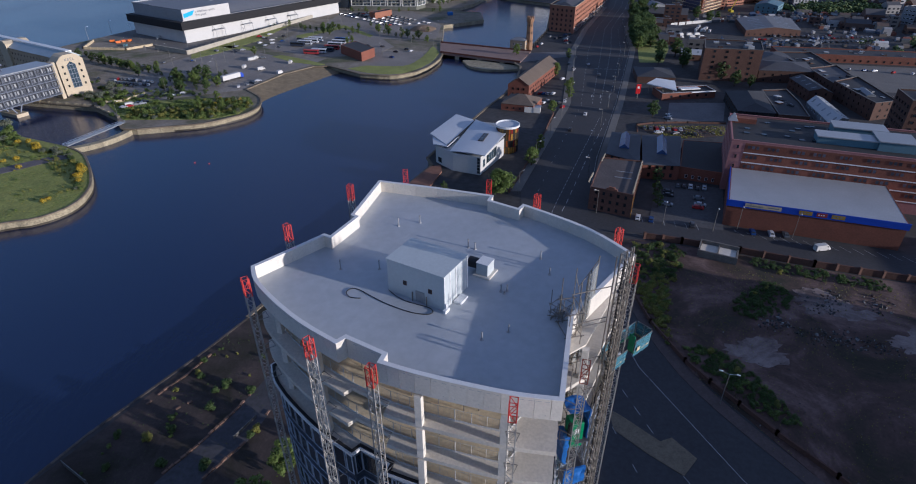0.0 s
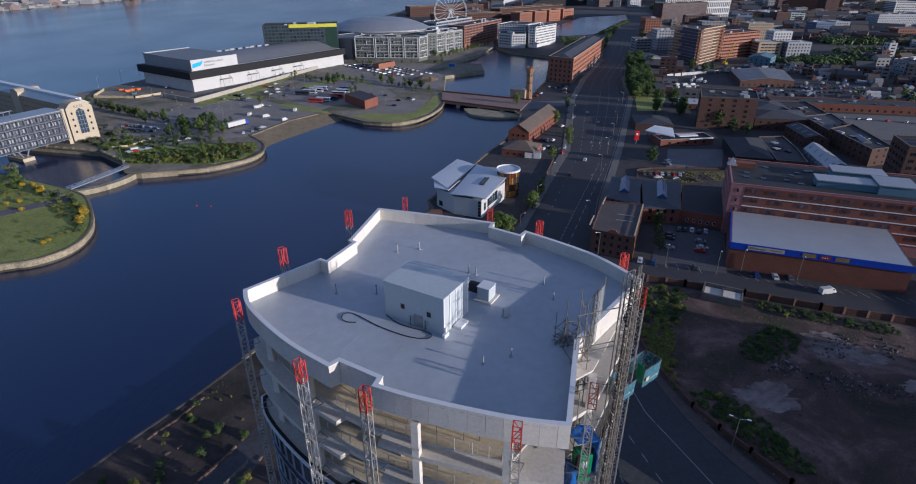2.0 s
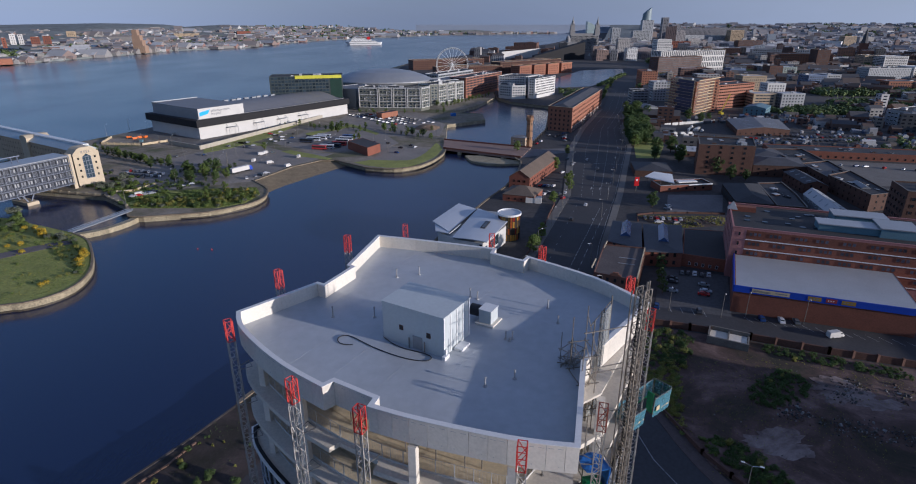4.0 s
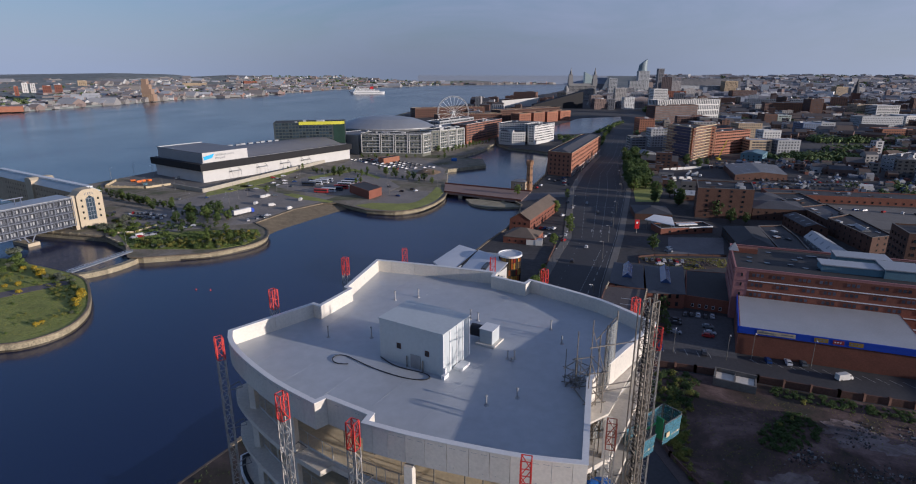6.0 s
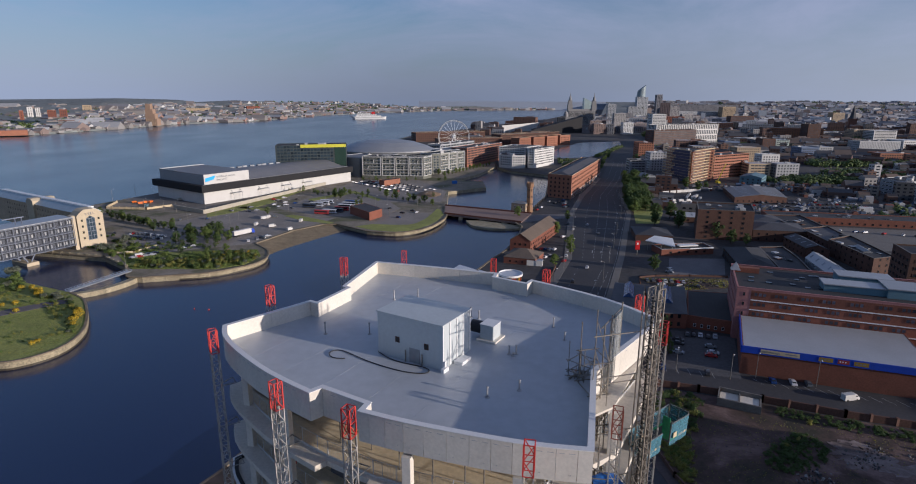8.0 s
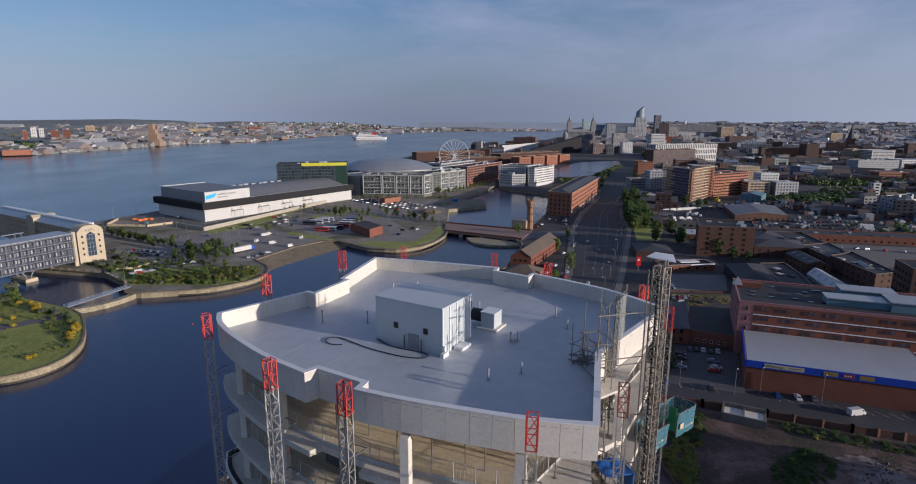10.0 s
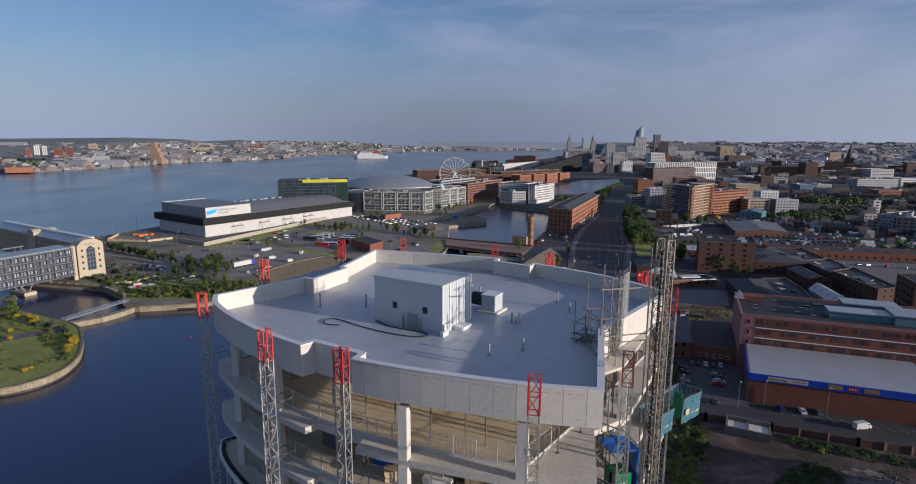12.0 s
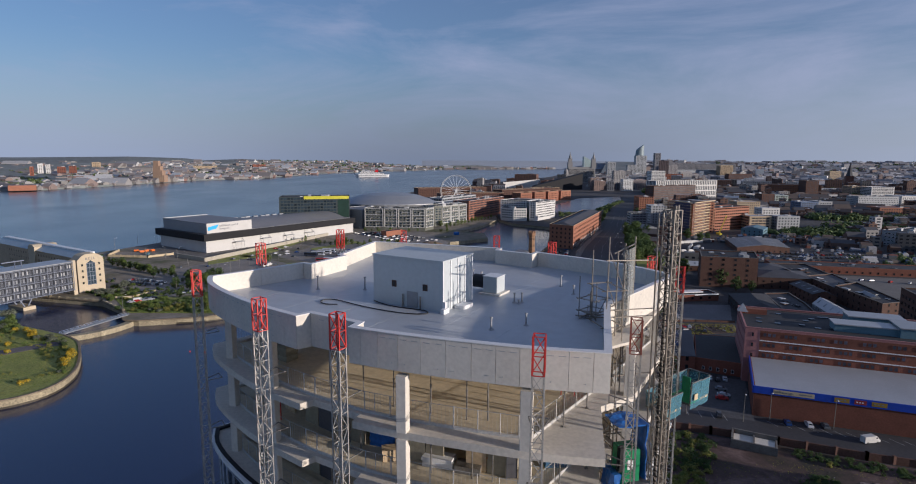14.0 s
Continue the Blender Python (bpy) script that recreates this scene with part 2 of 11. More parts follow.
GREYWALL = shade("grey_cladding", (0.30, 0.31, 0.32), 0.55, 0.1, 0.12, 0.15, 2, 0.04, rnd=0.2)
BLACKCLAD = shade("black_cladding", (0.014, 0.014, 0.016), 0.85, 0, 0.2, 0.3, 2, 0.04)
PINK = shade("pink_brick", (0.33, 0.155, 0.145), 0.85, var=0.16, big=0.15, small=2.2, bump=0.08)
BLUEPAINT = shade("blue_painted_fascia", (0.02, 0.06, 0.42), 0.45, var=0.12, big=0.3, small=3, bump=0.03)
TEALCLAD = shade("pale_blue_cladding", (0.11, 0.20, 0.25), 0.6, var=0.1, big=0.2, small=2, bump=0.03)
SLATE = shade("slate_roof", (0.060, 0.060, 0.066), 0.7, var=0.25, big=0.12, small=1.8, bump=0.2, rnd=0.25)
TILEROOF = shade("brown_tile_roof", (0.15, 0.115, 0.085), 0.85, var=0.22, big=0.15, small=1.8, bump=0.25, rnd=0.15)
FELT = shade("dark_felt_roof", (0.036, 0.036, 0.039), 0.8, var=0.3, big=0.1, small=1.4, bump=0.1, rnd=0.25)
METALROOF = shade("pale_metal_roof", (0.38, 0.39, 0.40), 0.4, 0.2, 0.1, 0.12, 1.8, 0.05, rnd=0.12)
GREYROOF = shade("grey_sheet_roof", (0.17, 0.17, 0.175), 0.6, 0.1, 0.2, 0.1, 1.6, 0.08, rnd=0.25)
COPPER = shade("green_glazed_panels", (0.022, 0.048, 0.036), 0.3, 0.1, 0.2, 0.2, 2, 0.02)
YELLOWG = shade("yellow_green_panel", (0.58, 0.55, 0.03), 0.5, 0, 0.12, 0.3, 3, 0.02)
PAINTWHITE = shade("road_paint", (0.36, 0.36, 0.35), 0.8, var=0.3, big=0.5, small=4, bump=0.05)
BARK = shade("tree_bark", (0.085, 0.06, 0.04), 0.95, var=0.3, big=1, small=8, bump=0.5)
LEAF = shade("green_leaves", (0.155, 0.21, 0.045), 0.75, var=0.2, big=0.3, small=1.6, bump=0.0, rnd=0.25, island=True)
LEAFDARK = shade("dark_green_leaves", (0.085, 0.13, 0.036), 0.8, var=0.2, big=0.3, small=1.6, bump=0.0, rnd=0.25, island=True)
FARLEAF = shade("far_tree_leaves", (0.080, 0.115, 0.040), 0.85, var=0.2, big=0.05, small=0.6, bump=0.0, rnd=0.3, island=True)
GORSE = shade("yellow_blossom", (0.62, 0.44, 0.02), 0.8, var=0.3, big=0.5, small=2.5, bump=0.0, rnd=0.3, island=True)
CARPAINT = palette("car_paint", [(0.6, 0.6, 0.6), (0.03, 0.03, 0.035), (0.25, 0.26, 0.28), (0.05, 0.05, 0.055), (0.12, 0.12, 0.13), (0.02, 0.05, 0.16), (0.55, 0.55, 0.56), (0.30, 0.02, 0.02), (0.04, 0.04, 0.045), (0.18, 0.19, 0.2), (0.10, 0.11, 0.12), (0.45, 0.46, 0.48)], 0.25, island=False, bump=0, var=0.05)
TYRE = shade("tyre_rubber", (0.018, 0.018, 0.018), 0.8, var=0.2, bump=0.1)
REDCAR = shade("red_enamel", (0.50, 0.02, 0.02), 0.3, var=0.06, bump=0)
AMBER = palette("amber_and_red_panes", [(0.34, 0.19, 0.03), (0.22, 0.03, 0.02), (0.10, 0.07, 0.03), (0.40, 0.24, 0.05), (0.05, 0.04, 0.03), (0.28, 0.08, 0.02)], 0.2, island=True, bump=0, var=0.1)
GOLD = shade("amber_glass", (0.32, 0.17, 0.03), 0.25, 0.1, 0.5, 0.6, 3, 0.02)
YELLOW = shade("yellow_machine_paint", (0.60, 0.50, 0.02), 0.4, 0, 0.15, 1, 6, 0.02)
ORANGE = shade("orange_machine_paint", (0.65, 0.16, 0.02), 0.45, 0, 0.2, 1, 6, 0.02)


def leafy(m, share=0.4):
    """Leaves let part of the light through."""
    n, l = m.node_tree.nodes, m.node_tree.links
    out = next(x for x in n if x.type == "OUTPUT_MATERIAL")
    tr = n.new("ShaderNodeBsdfTranslucent")
    mix = n.new("ShaderNodeMixShader")
    mix.inputs["Fac"].default_value = share
    l.new(n["Principled BSDF"].inputs["Base Color"].links[0].from_socket, tr.inputs["Color"])
    l.new(n["Principled BSDF"].outputs["BSDF"], mix.inputs[1])
    l.new(tr.outputs["BSDF"], mix.inputs[2])
    l.new(mix.outputs["Shader"], out.inputs["Surface"])
    return m


for m_ in (LEAF, LEAFDARK, GORSE, FARLEAF):
    leafy(m_)


# ---- building blocks ----
def add_box(bm, x0, y0, z0, x1, y1, z1, m=None, slot=0):
    vs = [bm.verts.new((x, y, z)) for z in (z0, z1) for x, y in ((x0, y0), (x1, y0), (x1, y1), (x0, y1))]
    if m is not None:
        for v in vs:
            v.co = m @ v.co
    for f in ((0, 3, 2, 1), (4, 5, 6, 7), (0, 1, 5, 4), (1, 2, 6, 5), (2, 3, 7, 6), (3, 0, 4, 7)):
        bm.faces.new([vs[i] for i in f]).material_index = slot


def add_prism(bm, poly, z0, z1, slot=0, top_slot=None):
    low = [bm.verts.new((x, y, z0)) for x, y in poly]
    high = [bm.verts.new((x, y, z1)) for x, y in poly]
    n = len(poly)
    for i in range(n):
        bm.faces.new((low[i], low[(i + 1) % n], high[(i + 1) % n], high[i])).material_index = slot
    bm.faces.new(high).material_index = slot if top_slot is None else top_slot
    bm.faces.new(low[::-1]).material_index = slot


def add_bar(bm, a, b, w, h=None, slot=0):
    a, b = Vector(a), Vector(b)
    d = b - a
    if d.length < 1e-6:
        return
    m = Matrix.Translation(a) @ d.to_track_quat("Z", "Y").to_matrix().to_4x4()
    h = h or w
    add_box(bm, -w / 2, -h / 2, 0, w / 2, h / 2, d.length, m, slot)


def add_rod(bm, a, b, r0, r1=None, sides=8, slot=0, cap=True):
    a, b = Vector(a), Vector(b)
    r1 = r0 if r1 is None else r1
    q = (b - a).to_track_quat("Z", "Y")
    rings = []
    for c, r in ((a, r0), (b, r1)):
        rings.append([bm.verts.new(c + q @ Vector((r * math.cos(k * math.tau / sides), r * math.sin(k * math.tau / sides), 0))) for k in range(sides)])
    for k in range(sides):
        bm.faces.new((rings[0][k], rings[0][(k + 1) % sides], rings[1][(k + 1) % sides], rings[1][k])).material_index = slot
    if cap:
        bm.faces.new(rings[0][::-1]).material_index = slot
        bm.faces.new(rings[1]).material_index = slot


def mesh_of(name, bm, mats):
    data = bpy.data.meshes.new(name)
    bm.normal_update()
    bm.to_mesh(data)
    bm.free()
    for m in (mats if isinstance(mats, (list, tuple)) else [mats]):
        data.materials.append(m)
    return data


def part(name, bm, material, parent, label=""):
    ob = new(name, mesh_of(name, bm, material))
    ob.parent = parent
    if label:
        tagged(ob, label)
    return ob


def piece(name, data, parent, m=None, label=""):
    ob = new(name, data)
    ob.parent = parent
    if m is not None:
        ob.matrix_basis = m
    if label:
        tagged(ob, label)
    return ob


def thing(name, m, label, category, group="", kind=""):
    ob = new(name)
    ob.matrix_basis = m
    return tagged(ob, label, category, group, kind)


def solid(name, bm, material, label, category, kind="", m=None, group=""):
    ob = new(name, mesh_of(name, bm, material))
    if m is not None:
        ob.matrix_basis = m
    return tagged(ob, label, category, group, kind)


def bend(*pts, n=5):
    """A smooth line through the given points."""
    out = []
    p = [Vector(q) for q in pts]
    for i in range(len(p) - 1):
        a, b, c, d = p[max(i - 1, 0)], p[i], p[i + 1], p[min(i + 2, len(p) - 1)]
        for k in range(n):
            t = k / n
            out.append(tuple(0.5 * (2 * b + (c - a) * t + (2 * a - 5 * b + 4 * c - d) * t * t + (3 * b - a - 3 * c + d) * t ** 3)))
    return out + [tuple(p[-1])]


def inset(poly, d):
    """The outline moved inwards by d (counter-clockwise outlines)."""
    out, n = [], len(poly)
    for i in range(n):
        a, b, c = Vector(poly[i - 1]), Vector(poly[i]), Vector(poly[(i + 1) % n])
        u, v = (b - a).normalized(), (c - b).normalized()
        nu, nv = Vector((-u.y, u.x)), Vector((-v.y, v.x))
        s = nu + nv
        k = d / max(0.35, (1 + nu.dot(nv)))
        out.append((b.x + s.x * k, b.y + s.y * k))
    return out


def along(poly, step, closed=True):
    """Stretches of an outline: start, way and length, cut into about equal steps."""
    n = len(poly)
    for i in range(n if closed else n - 1):
        a, b = Vector(poly[i]), Vector(poly[(i + 1) % n])
        d = b - a
        if d.length < 1e-4:
            continue
        k = max(1, round(d.length / step))
        for j in range(k):
            yield a + d * (j / k), d.normalized(), d.length / k


# ---- water and land ----
LAND, WATER = 3.0, -0.1
bm = bmesh.new()
add_box(bm, -3400, -600, -6, 3000, 4850, WATER - 0.05)
solid("river_water", bm, WATER_RIVER, "wide blue-grey river with small wind ripples", "river", "structure")
bm = bmesh.new()
add_prism(bm, [(-330, -300), (-40, -300), (110, 240), (130, 740), (-20, 740), (-60, 560), (-330, 320)], -5, WATER)
solid("dock_water", bm, WATER_DOCK, "still dark blue dock water between stone quays", "dock water", "structure")


def land(name, poly, material, label, z=LAND):
    """A flat piece of land with stone quay walls down into the water and a coping along its edge."""
    bm = bmesh.new()
    add_prism(bm, poly, -6, z, 1, 0)
    return solid(name, bm, [material, QUAY], label, "ground", "structure")


def sheet(name, poly, material, label, category="ground", z=LAND, lift=0.05, thick=0.3):
    bm = bmesh.new()
    add_prism(bm, poly, z + lift - thick, z + lift)
    return solid(name, bm, material, label, category, "structure")


def quay_edge(name, line, label, width=1.1, height=0.35, z=LAND, stone=None):
    """Coping stones along a quay: each a block with a narrow joint."""
    top = new(name)
    tagged(top, label, "quay edge", kind="structure")
    shared = {}
    for a, way, length in along(line, 2.6, closed=False):
        key = round(length, 1)
        if key not in shared:
            bm = bmesh.new()
            add_box(bm, 0.03, -0.12, -0.3, key - 0.03, width, height)
            bmesh.ops.bevel(bm, geom=bm.edges[:], offset=0.05, segments=1, affect="EDGES")
            shared[key] = mesh_of("coping_stone", bm, stone or QUAYTOP)
        m = Matrix.Translation((a.x, a.y, z)) @ Matrix.Rotation(math.atan2(way.y, way.x), 4, "Z")
        piece("coping_stone", shared[key], top, m)
    return top


def tide_band(line, label):
    """Dark wet weed along the foot of a quay wall."""
    bm = bmesh.new()
    for a, way, length in along(line, 8, closed=False):
        m = Matrix.Translation((a.x, a.y, 0)) @ Matrix.Rotation(math.atan2(way.y, way.x), 4, "Z")
        add_box(bm, -0.03, -0.10, -2, length + 0.03, 0.05, WATER + 0.75 + 0.2 * noise.noise((a.x * 0.1, a.y * 0.1, 0)), m)
    return solid("tide_band", bm, TIDE, label, "quay wall", "structure")


TIDE = shade("wet_weed_on_stone", (0.055, 0.045, 0.028), 0.6, var=0.4, big=0.4, small=2, bump=0.3)
QUAYDARK = shade("dark_coping_stone", (0.085, 0.07, 0.058), 0.9, var=0.4, big=0.6, small=3, bump=0.3, rnd=0.4)
QUAYTOP = shade("pale_coping_stone", (0.185, 0.15, 0.10), 0.9, var=0.3, big=0.6, small=3, bump=0.2, rnd=0.2)

# east bank, on which the tower and the city stand
east_quay = [(-122, 0), (-86.2, 73.1), (-80.4, 85.5), (-72, 99.7), (-64.6, 112), (-57.4, 125.7), (-8, 232), (-10.5, 240), (1, 268), (12, 292), (20.5, 312), (33, 338), (44, 372), (50, 405), (46.5, 414),
             (58, 448), (66, 470), (87, 531), (116, 684), (72, 726), (58, 770)]
land("ground_east", [(-122, -500), (2990, -500), (2990, 4840), (1150, 4840), (860, 3900), (600, 3150), (420, 2600), (160, 2050), (-110, 1400), (-118, 1180), (60, 850), (58, 770)] + east_quay[::-1][1:], YARD,
     "flat built-up city ground of worn tarmac and earth")
quay_edge("quay_edge_tower", east_quay[:6], "dark worn stone coping along the old quay", 0.6, 0.12, stone=QUAYDARK)
quay_edge("quay_edge_east", east_quay[5:16], "line of worn stone coping blocks along the east quay")
quay_edge("quay_edge_basin", east_quay[16:], "line of stone coping blocks along the inner basin")

tide_band(east_quay[:16], "dark wet weed at the foot of the east quay")
# west bank with the car parks and halls
point_curve = bend((-121, 343.5), (-114, 334), (-110.3, 320), (-112.5, 308), (-119, 299.5), (-131, 290), (-145, 286), n=4)
west_quay = [(-6.5, 482), (-5.5, 449)] + bend((-6.5, 446), (-8, 432), (-14, 411.5), (-20, 399), (-27, 390), (-41, 383), (-61.5, 388), n=3) + [(-77, 402), (-86, 410), (-97, 409), (-113.5, 389), (-128, 352)] + point_curve + [(-162, 281.8), (-170, 283), (-180, 300), (-204, 320), (-330, 352)]
land("ground_west", [(-330, 352), (-318, 470), (-290, 545), (-255, 660), (-228, 755), (-165, 1090), (-110, 1399), (-118, 1180), (59, 850), (56, 772), (28, 690), (0, 642), (31.8, 630), (33, 587), (-6, 560), (-6.5, 482)] + west_quay[1:-1], WESTGROUND,
     "flat dockside ground of tarmac and sparse grass")
quay_edge("quay_edge_west", west_quay[:-5], "curved line of worn stone coping blocks along the dock")
quay_edge("quay_edge_inlet", west_quay[-6:], "stone coping blocks along the narrow inlet")
tide_band(west_quay[:-5], "dark wet weed at the foot of the west quay")
# low curved wall across the mouth of the inlet
line = bend((-184, 259.5), (-178, 263), (-172.5, 270), (-169, 279), (-168.5, 287.5), n=4)
outer = bend((-182.5, 256.5), (-175.5, 260.5), (-169.2, 268.5), (-165.5, 278.5), (-165, 287), n=4)
bm = bmesh.new()
for k in range(len(line) - 1):
    add_prism(bm, [line[k][:2], line[k + 1][:2], outer[k + 1][:2], outer[k][:2]][::-1], -5, 2.3)
bmesh.ops.remove_doubles(bm, verts=bm.verts[:], dist=0.001)
solid("inlet_sill", bm, QUAY, "low curved stone wall across the inlet", "quay wall", "structure")
# southern point
south_curve = bend((-230, 158), (-190, 168), (-164, 182), (-156, 184.5), (-149.6, 190), (-146.3, 198.5), (-147.6, 209.5), (-151.3, 219), (-159.5, 233), (-169.5, 247), (-177, 253.5), (-183, 257.5), n=3)
land("ground_point", south_curve + [(-232, 280), (-460, 320), (-460, 120)], GRASS, "rounded dock point of rough grass with a stone quay wall")
quay_edge("quay_edge_point", south_curve, "curved pale stone coping round the grassy point", 0.9, 0.25)

tide_band(south_curve, "dark wet weed at the foot of the point wall")
sheet("point_path", [(-230, 196), (-194.5, 226), (-186.5, 233.5), (-178.5, 241), (-173, 243.8), (-176, 247), (-182, 246.8), (-190, 240.5), (-198.5, 232.8), (-232, 204)], shade("lilac_grey_path", (0.13, 0.115, 0.12), 0.9, var=0.25, big=0.2, small=2, bump=0.1), "worn grey tarmac path across the grassy point", "path", lift=0.12)

# far shore across the river: low land rising to a wooded ridge
def rising(name, rows, material, label):
    """A sheet of land from rows of (x, y, z) points."""
    bm = bmesh.new()
    grid = [[bm.verts.new(p) for p in row] for row in rows]
    for r0, r1 in zip(grid, grid[1:]):
        for k in range(len(r0) - 1):
            bm.faces.new((r0[k], r0[k + 1], r1[k + 1], r1[k]))
    return solid(name, bm, material, label, "hill", "structure")


# far land colour, lightened and greyed in place of real haze
WOODED = shade("haze_paled_wooded_hills", (0.17, 0.185, 0.175), 0.95, var=0.35, big=0.006, small=0.05, bump=0.0)
SHORE = [(-3300, 900), (-1500, 1200), (-1060, 1390), (-1010, 1700), (-985, 1880), (-960, 2080), (-800, 2300), (-760, 2700), (-700, 3100), (-480, 3600), (-150, 4150), (300, 4480), (820, 4700)]
rows = [[(x, y, -4) for x, y in SHORE]]
for back, h in ((6, 4), (300, 8), (800, 30), (1300, 80), (1750, 90)):
    row = []
    for k, (x, y) in enumerate(SHORE):
        fade = 1.06 if k < 4 else 1.0 if k < 7 else max(0.3, 1 - (k - 6) * 0.16)
        w = 1.0 if back > 500 else 0.0
        yy = min(y + back * 0.92, 4780 + back * 0.035)
        row.append((x - back * 0.38, yy, h * (0.85 * fade + 0.30 * w * noise.noise((x * 0.0021, y * 0.0021, back)))))
    rows.append(row)
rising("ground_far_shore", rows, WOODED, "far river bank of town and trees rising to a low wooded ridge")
# the city ground climbs slowly inland
rows = []
for y, h in ((1500, 2.9), (2200, 7), (3000, 18), (3800, 38), (4400, 56), (4835, 64)):
    row = []
    for k in range(15):
        x0 = {1500: 330, 2200: 520, 3000: 760, 3800: 980, 4400: 1150, 4835: 1250}[y]
        x = x0 + (4400 - x0) * (k / 14) ** 1.3
        row.append((x, y, h + 7 * noise.noise((x * 0.0018, y * 0.0018, 4.0)) * (y > 1500) - (1.5 if k == 0 else 0)))
    rows.append(row)
rising("ground_inland", rows, WOODED, "inland city ground in haze-pale colour rising to a flat ridge")

# added box coloured as low sea haze, beyond all that can be told apart
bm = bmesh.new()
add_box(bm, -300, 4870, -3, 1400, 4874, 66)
solid("sea_haze_backdrop", bm, shade("painted_sea_haze", (0.25, 0.29, 0.37), 1.0, var=0.04, big=0.002, small=0.01, bump=0.0), "plain backdrop coloured as pale haze over the distant sea", "backdrop", "structure")

# ---- surfaces on the west bank ----
sheet("car_park", [(-175, 330), (-130, 351), (-116, 390), (-99, 416), (-92, 432), (-124, 434), (-160, 462), (-196, 440), (-216, 400), (-214, 352)], WESTTAR, "worn grey tarmac car park beside the dock", "car park")
sheet("coach_park", [(-150, 470), (-104, 437), (-60, 440), (-45, 470), (-70, 530), (-100, 560), (-128, 545)], WESTTAR, "tarmac coach park with bay markings", "car park", lift=0.06)
sheet("hall_terrace", [(-205, 462), (-300, 512), (-285, 560), (-215, 490), (-128, 640), (-116, 634)], PAVING, "pale paved terrace before the exhibition hall", "terrace", lift=0.07)
sheet("car_park_far", [(-122, 560), (-60, 500), (-12, 500), (-8, 560), (-40, 640), (-112, 640)], WESTTAR, "large tarmac car park full of cars", "car park", lift=0.05)
sheet("car_park_round", [(-60, 402), (-42, 392), (-30, 400), (-18, 428), (-22, 452), (-56, 452)], WESTTAR, "small tarmac car park on the quay corner", "car park", lift=0.07)
sheet("grass_corner", bend((-72, 402), (-58, 391), (-41, 386), (-28, 393), (-15, 416), (-10, 440), (-9, 450), (-14, 470), (-18, 450), (-24, 425), (-34, 408), (-60, 410), n=3), GRASS, "mown grass strip along the quay corner", "grass", lift=0.10)
sheet("grass_slope", [(-216, 345), (-176, 296), (-130, 296), (-117, 305), (-114, 322), (-121, 337), (-170, 330)], GRASS, "rough scrubby grass on the dock point", "grass", lift=0.10)
bm = bmesh.new()
slip_top = bend((-129, 350), (-122, 370), (-113.8, 389), (-98, 412.5), (-86, 417), n=3)
slip_toe = bend((-112.5, 333), (-106, 350), (-94, 371), (-82, 392), (-77, 401), n=3)
grid = []
for a, b in zip(slip_top, slip_toe):
    a, b = Vector((*a[:2], LAND + 0.02)), Vector((*b[:2], WATER - 0.35))
    grid.append([bm.verts.new(a.lerp(b, f) + Vector((0, 0, 0.12 * noise.noise((a.x * 0.3, f * 5, 0))))) for f in (0, 0.25, 0.5, 0.75, 1)] + [bm.verts.new((b.x, b.y, -5)), bm.verts.new((a.x, a.y, -5))])
for r0, r1 in zip(grid, grid[1:]):
    for k in range(7):
        bm.faces.new((r0[k], r0[(k + 1) % 7], r1[(k + 1) % 7], r1[k]))
bm.faces.new(grid[0][::-1])
bm.faces.new(grid[-1])
bmesh.ops.recalc_face_normals(bm, faces=bm.faces[:])
solid("slipway", bm, shade("stone_slip", (0.19, 0.15, 0.09), 0.95, var=0.45, big=0.3, small=2, bump=0.3), "sloping brown stone slipway down into the dock", "slipway", "structure")

for poly in ([(-193, 433), (-198, 447), (-178, 503), (-152, 590), (-148, 590), (-161, 497), (-180, 449)], [(-134.6, 438.7), (-128.4, 443.5), (-104.8, 427), (-90, 414), (-93, 411), (-114.2, 420.5)], [(-185.7, 474.1), (-174.5, 478.5), (-154.4, 465.6), (-153.1, 457.4), (-170.3, 465.6)],
             [(-134.4, 515.3), (-99.9, 563.4), (-67.2, 515.5), (-68.7, 506.7), (-97.6, 548.9), (-129.1, 502.9)]):
    sheet("grass_verge", poly[::-1] if sum((b[0] - a[0]) * (b[1] + a[1]) for a, b in zip(poly, poly[1:] + poly[:1])) > 0 else poly, GRASS, "rough green grass verge between car parks", "grass", lift=0.13)
# a heap of brown earth by the jetty
bm = bmesh.new()
rings = []
for r, z in ((1.0, -0.2), (0.75, 1.3), (0.45, 2.5), (0.15, 3.0)):
    rings.append([bm.verts.new((-25 + 13 * r * (1 + 0.25 * noise.noise((k * 0.9, z, 0))) * math.cos(k * math.tau / 16), 542 + 15 * r * (1 + 0.25 * noise.noise((k * 0.7, z, 3))) * math.sin(k * math.tau / 16), LAND + z)) for k in range(16)])
for a, b in zip(rings, rings[1:]):
    for k in range(16):
        bm.faces.new((a[k], a[(k + 1) % 16], b[(k + 1) % 16], b[k]))
bm.faces.new(rings[-1])
solid("earth_heap", bm, shade("brown_earth", (0.20, 0.14, 0.085), 0.95, var=0.3, big=0.2, small=1.5, bump=0.4), "low heap of bare brown earth by the jetty", "earth heap", "structure")

# ---- streets on the east bank ----
def strip(name, left, right, material, label, category, lift):
    return sheet(name, list(right) + list(left)[::-1], material, label, category, lift=lift)


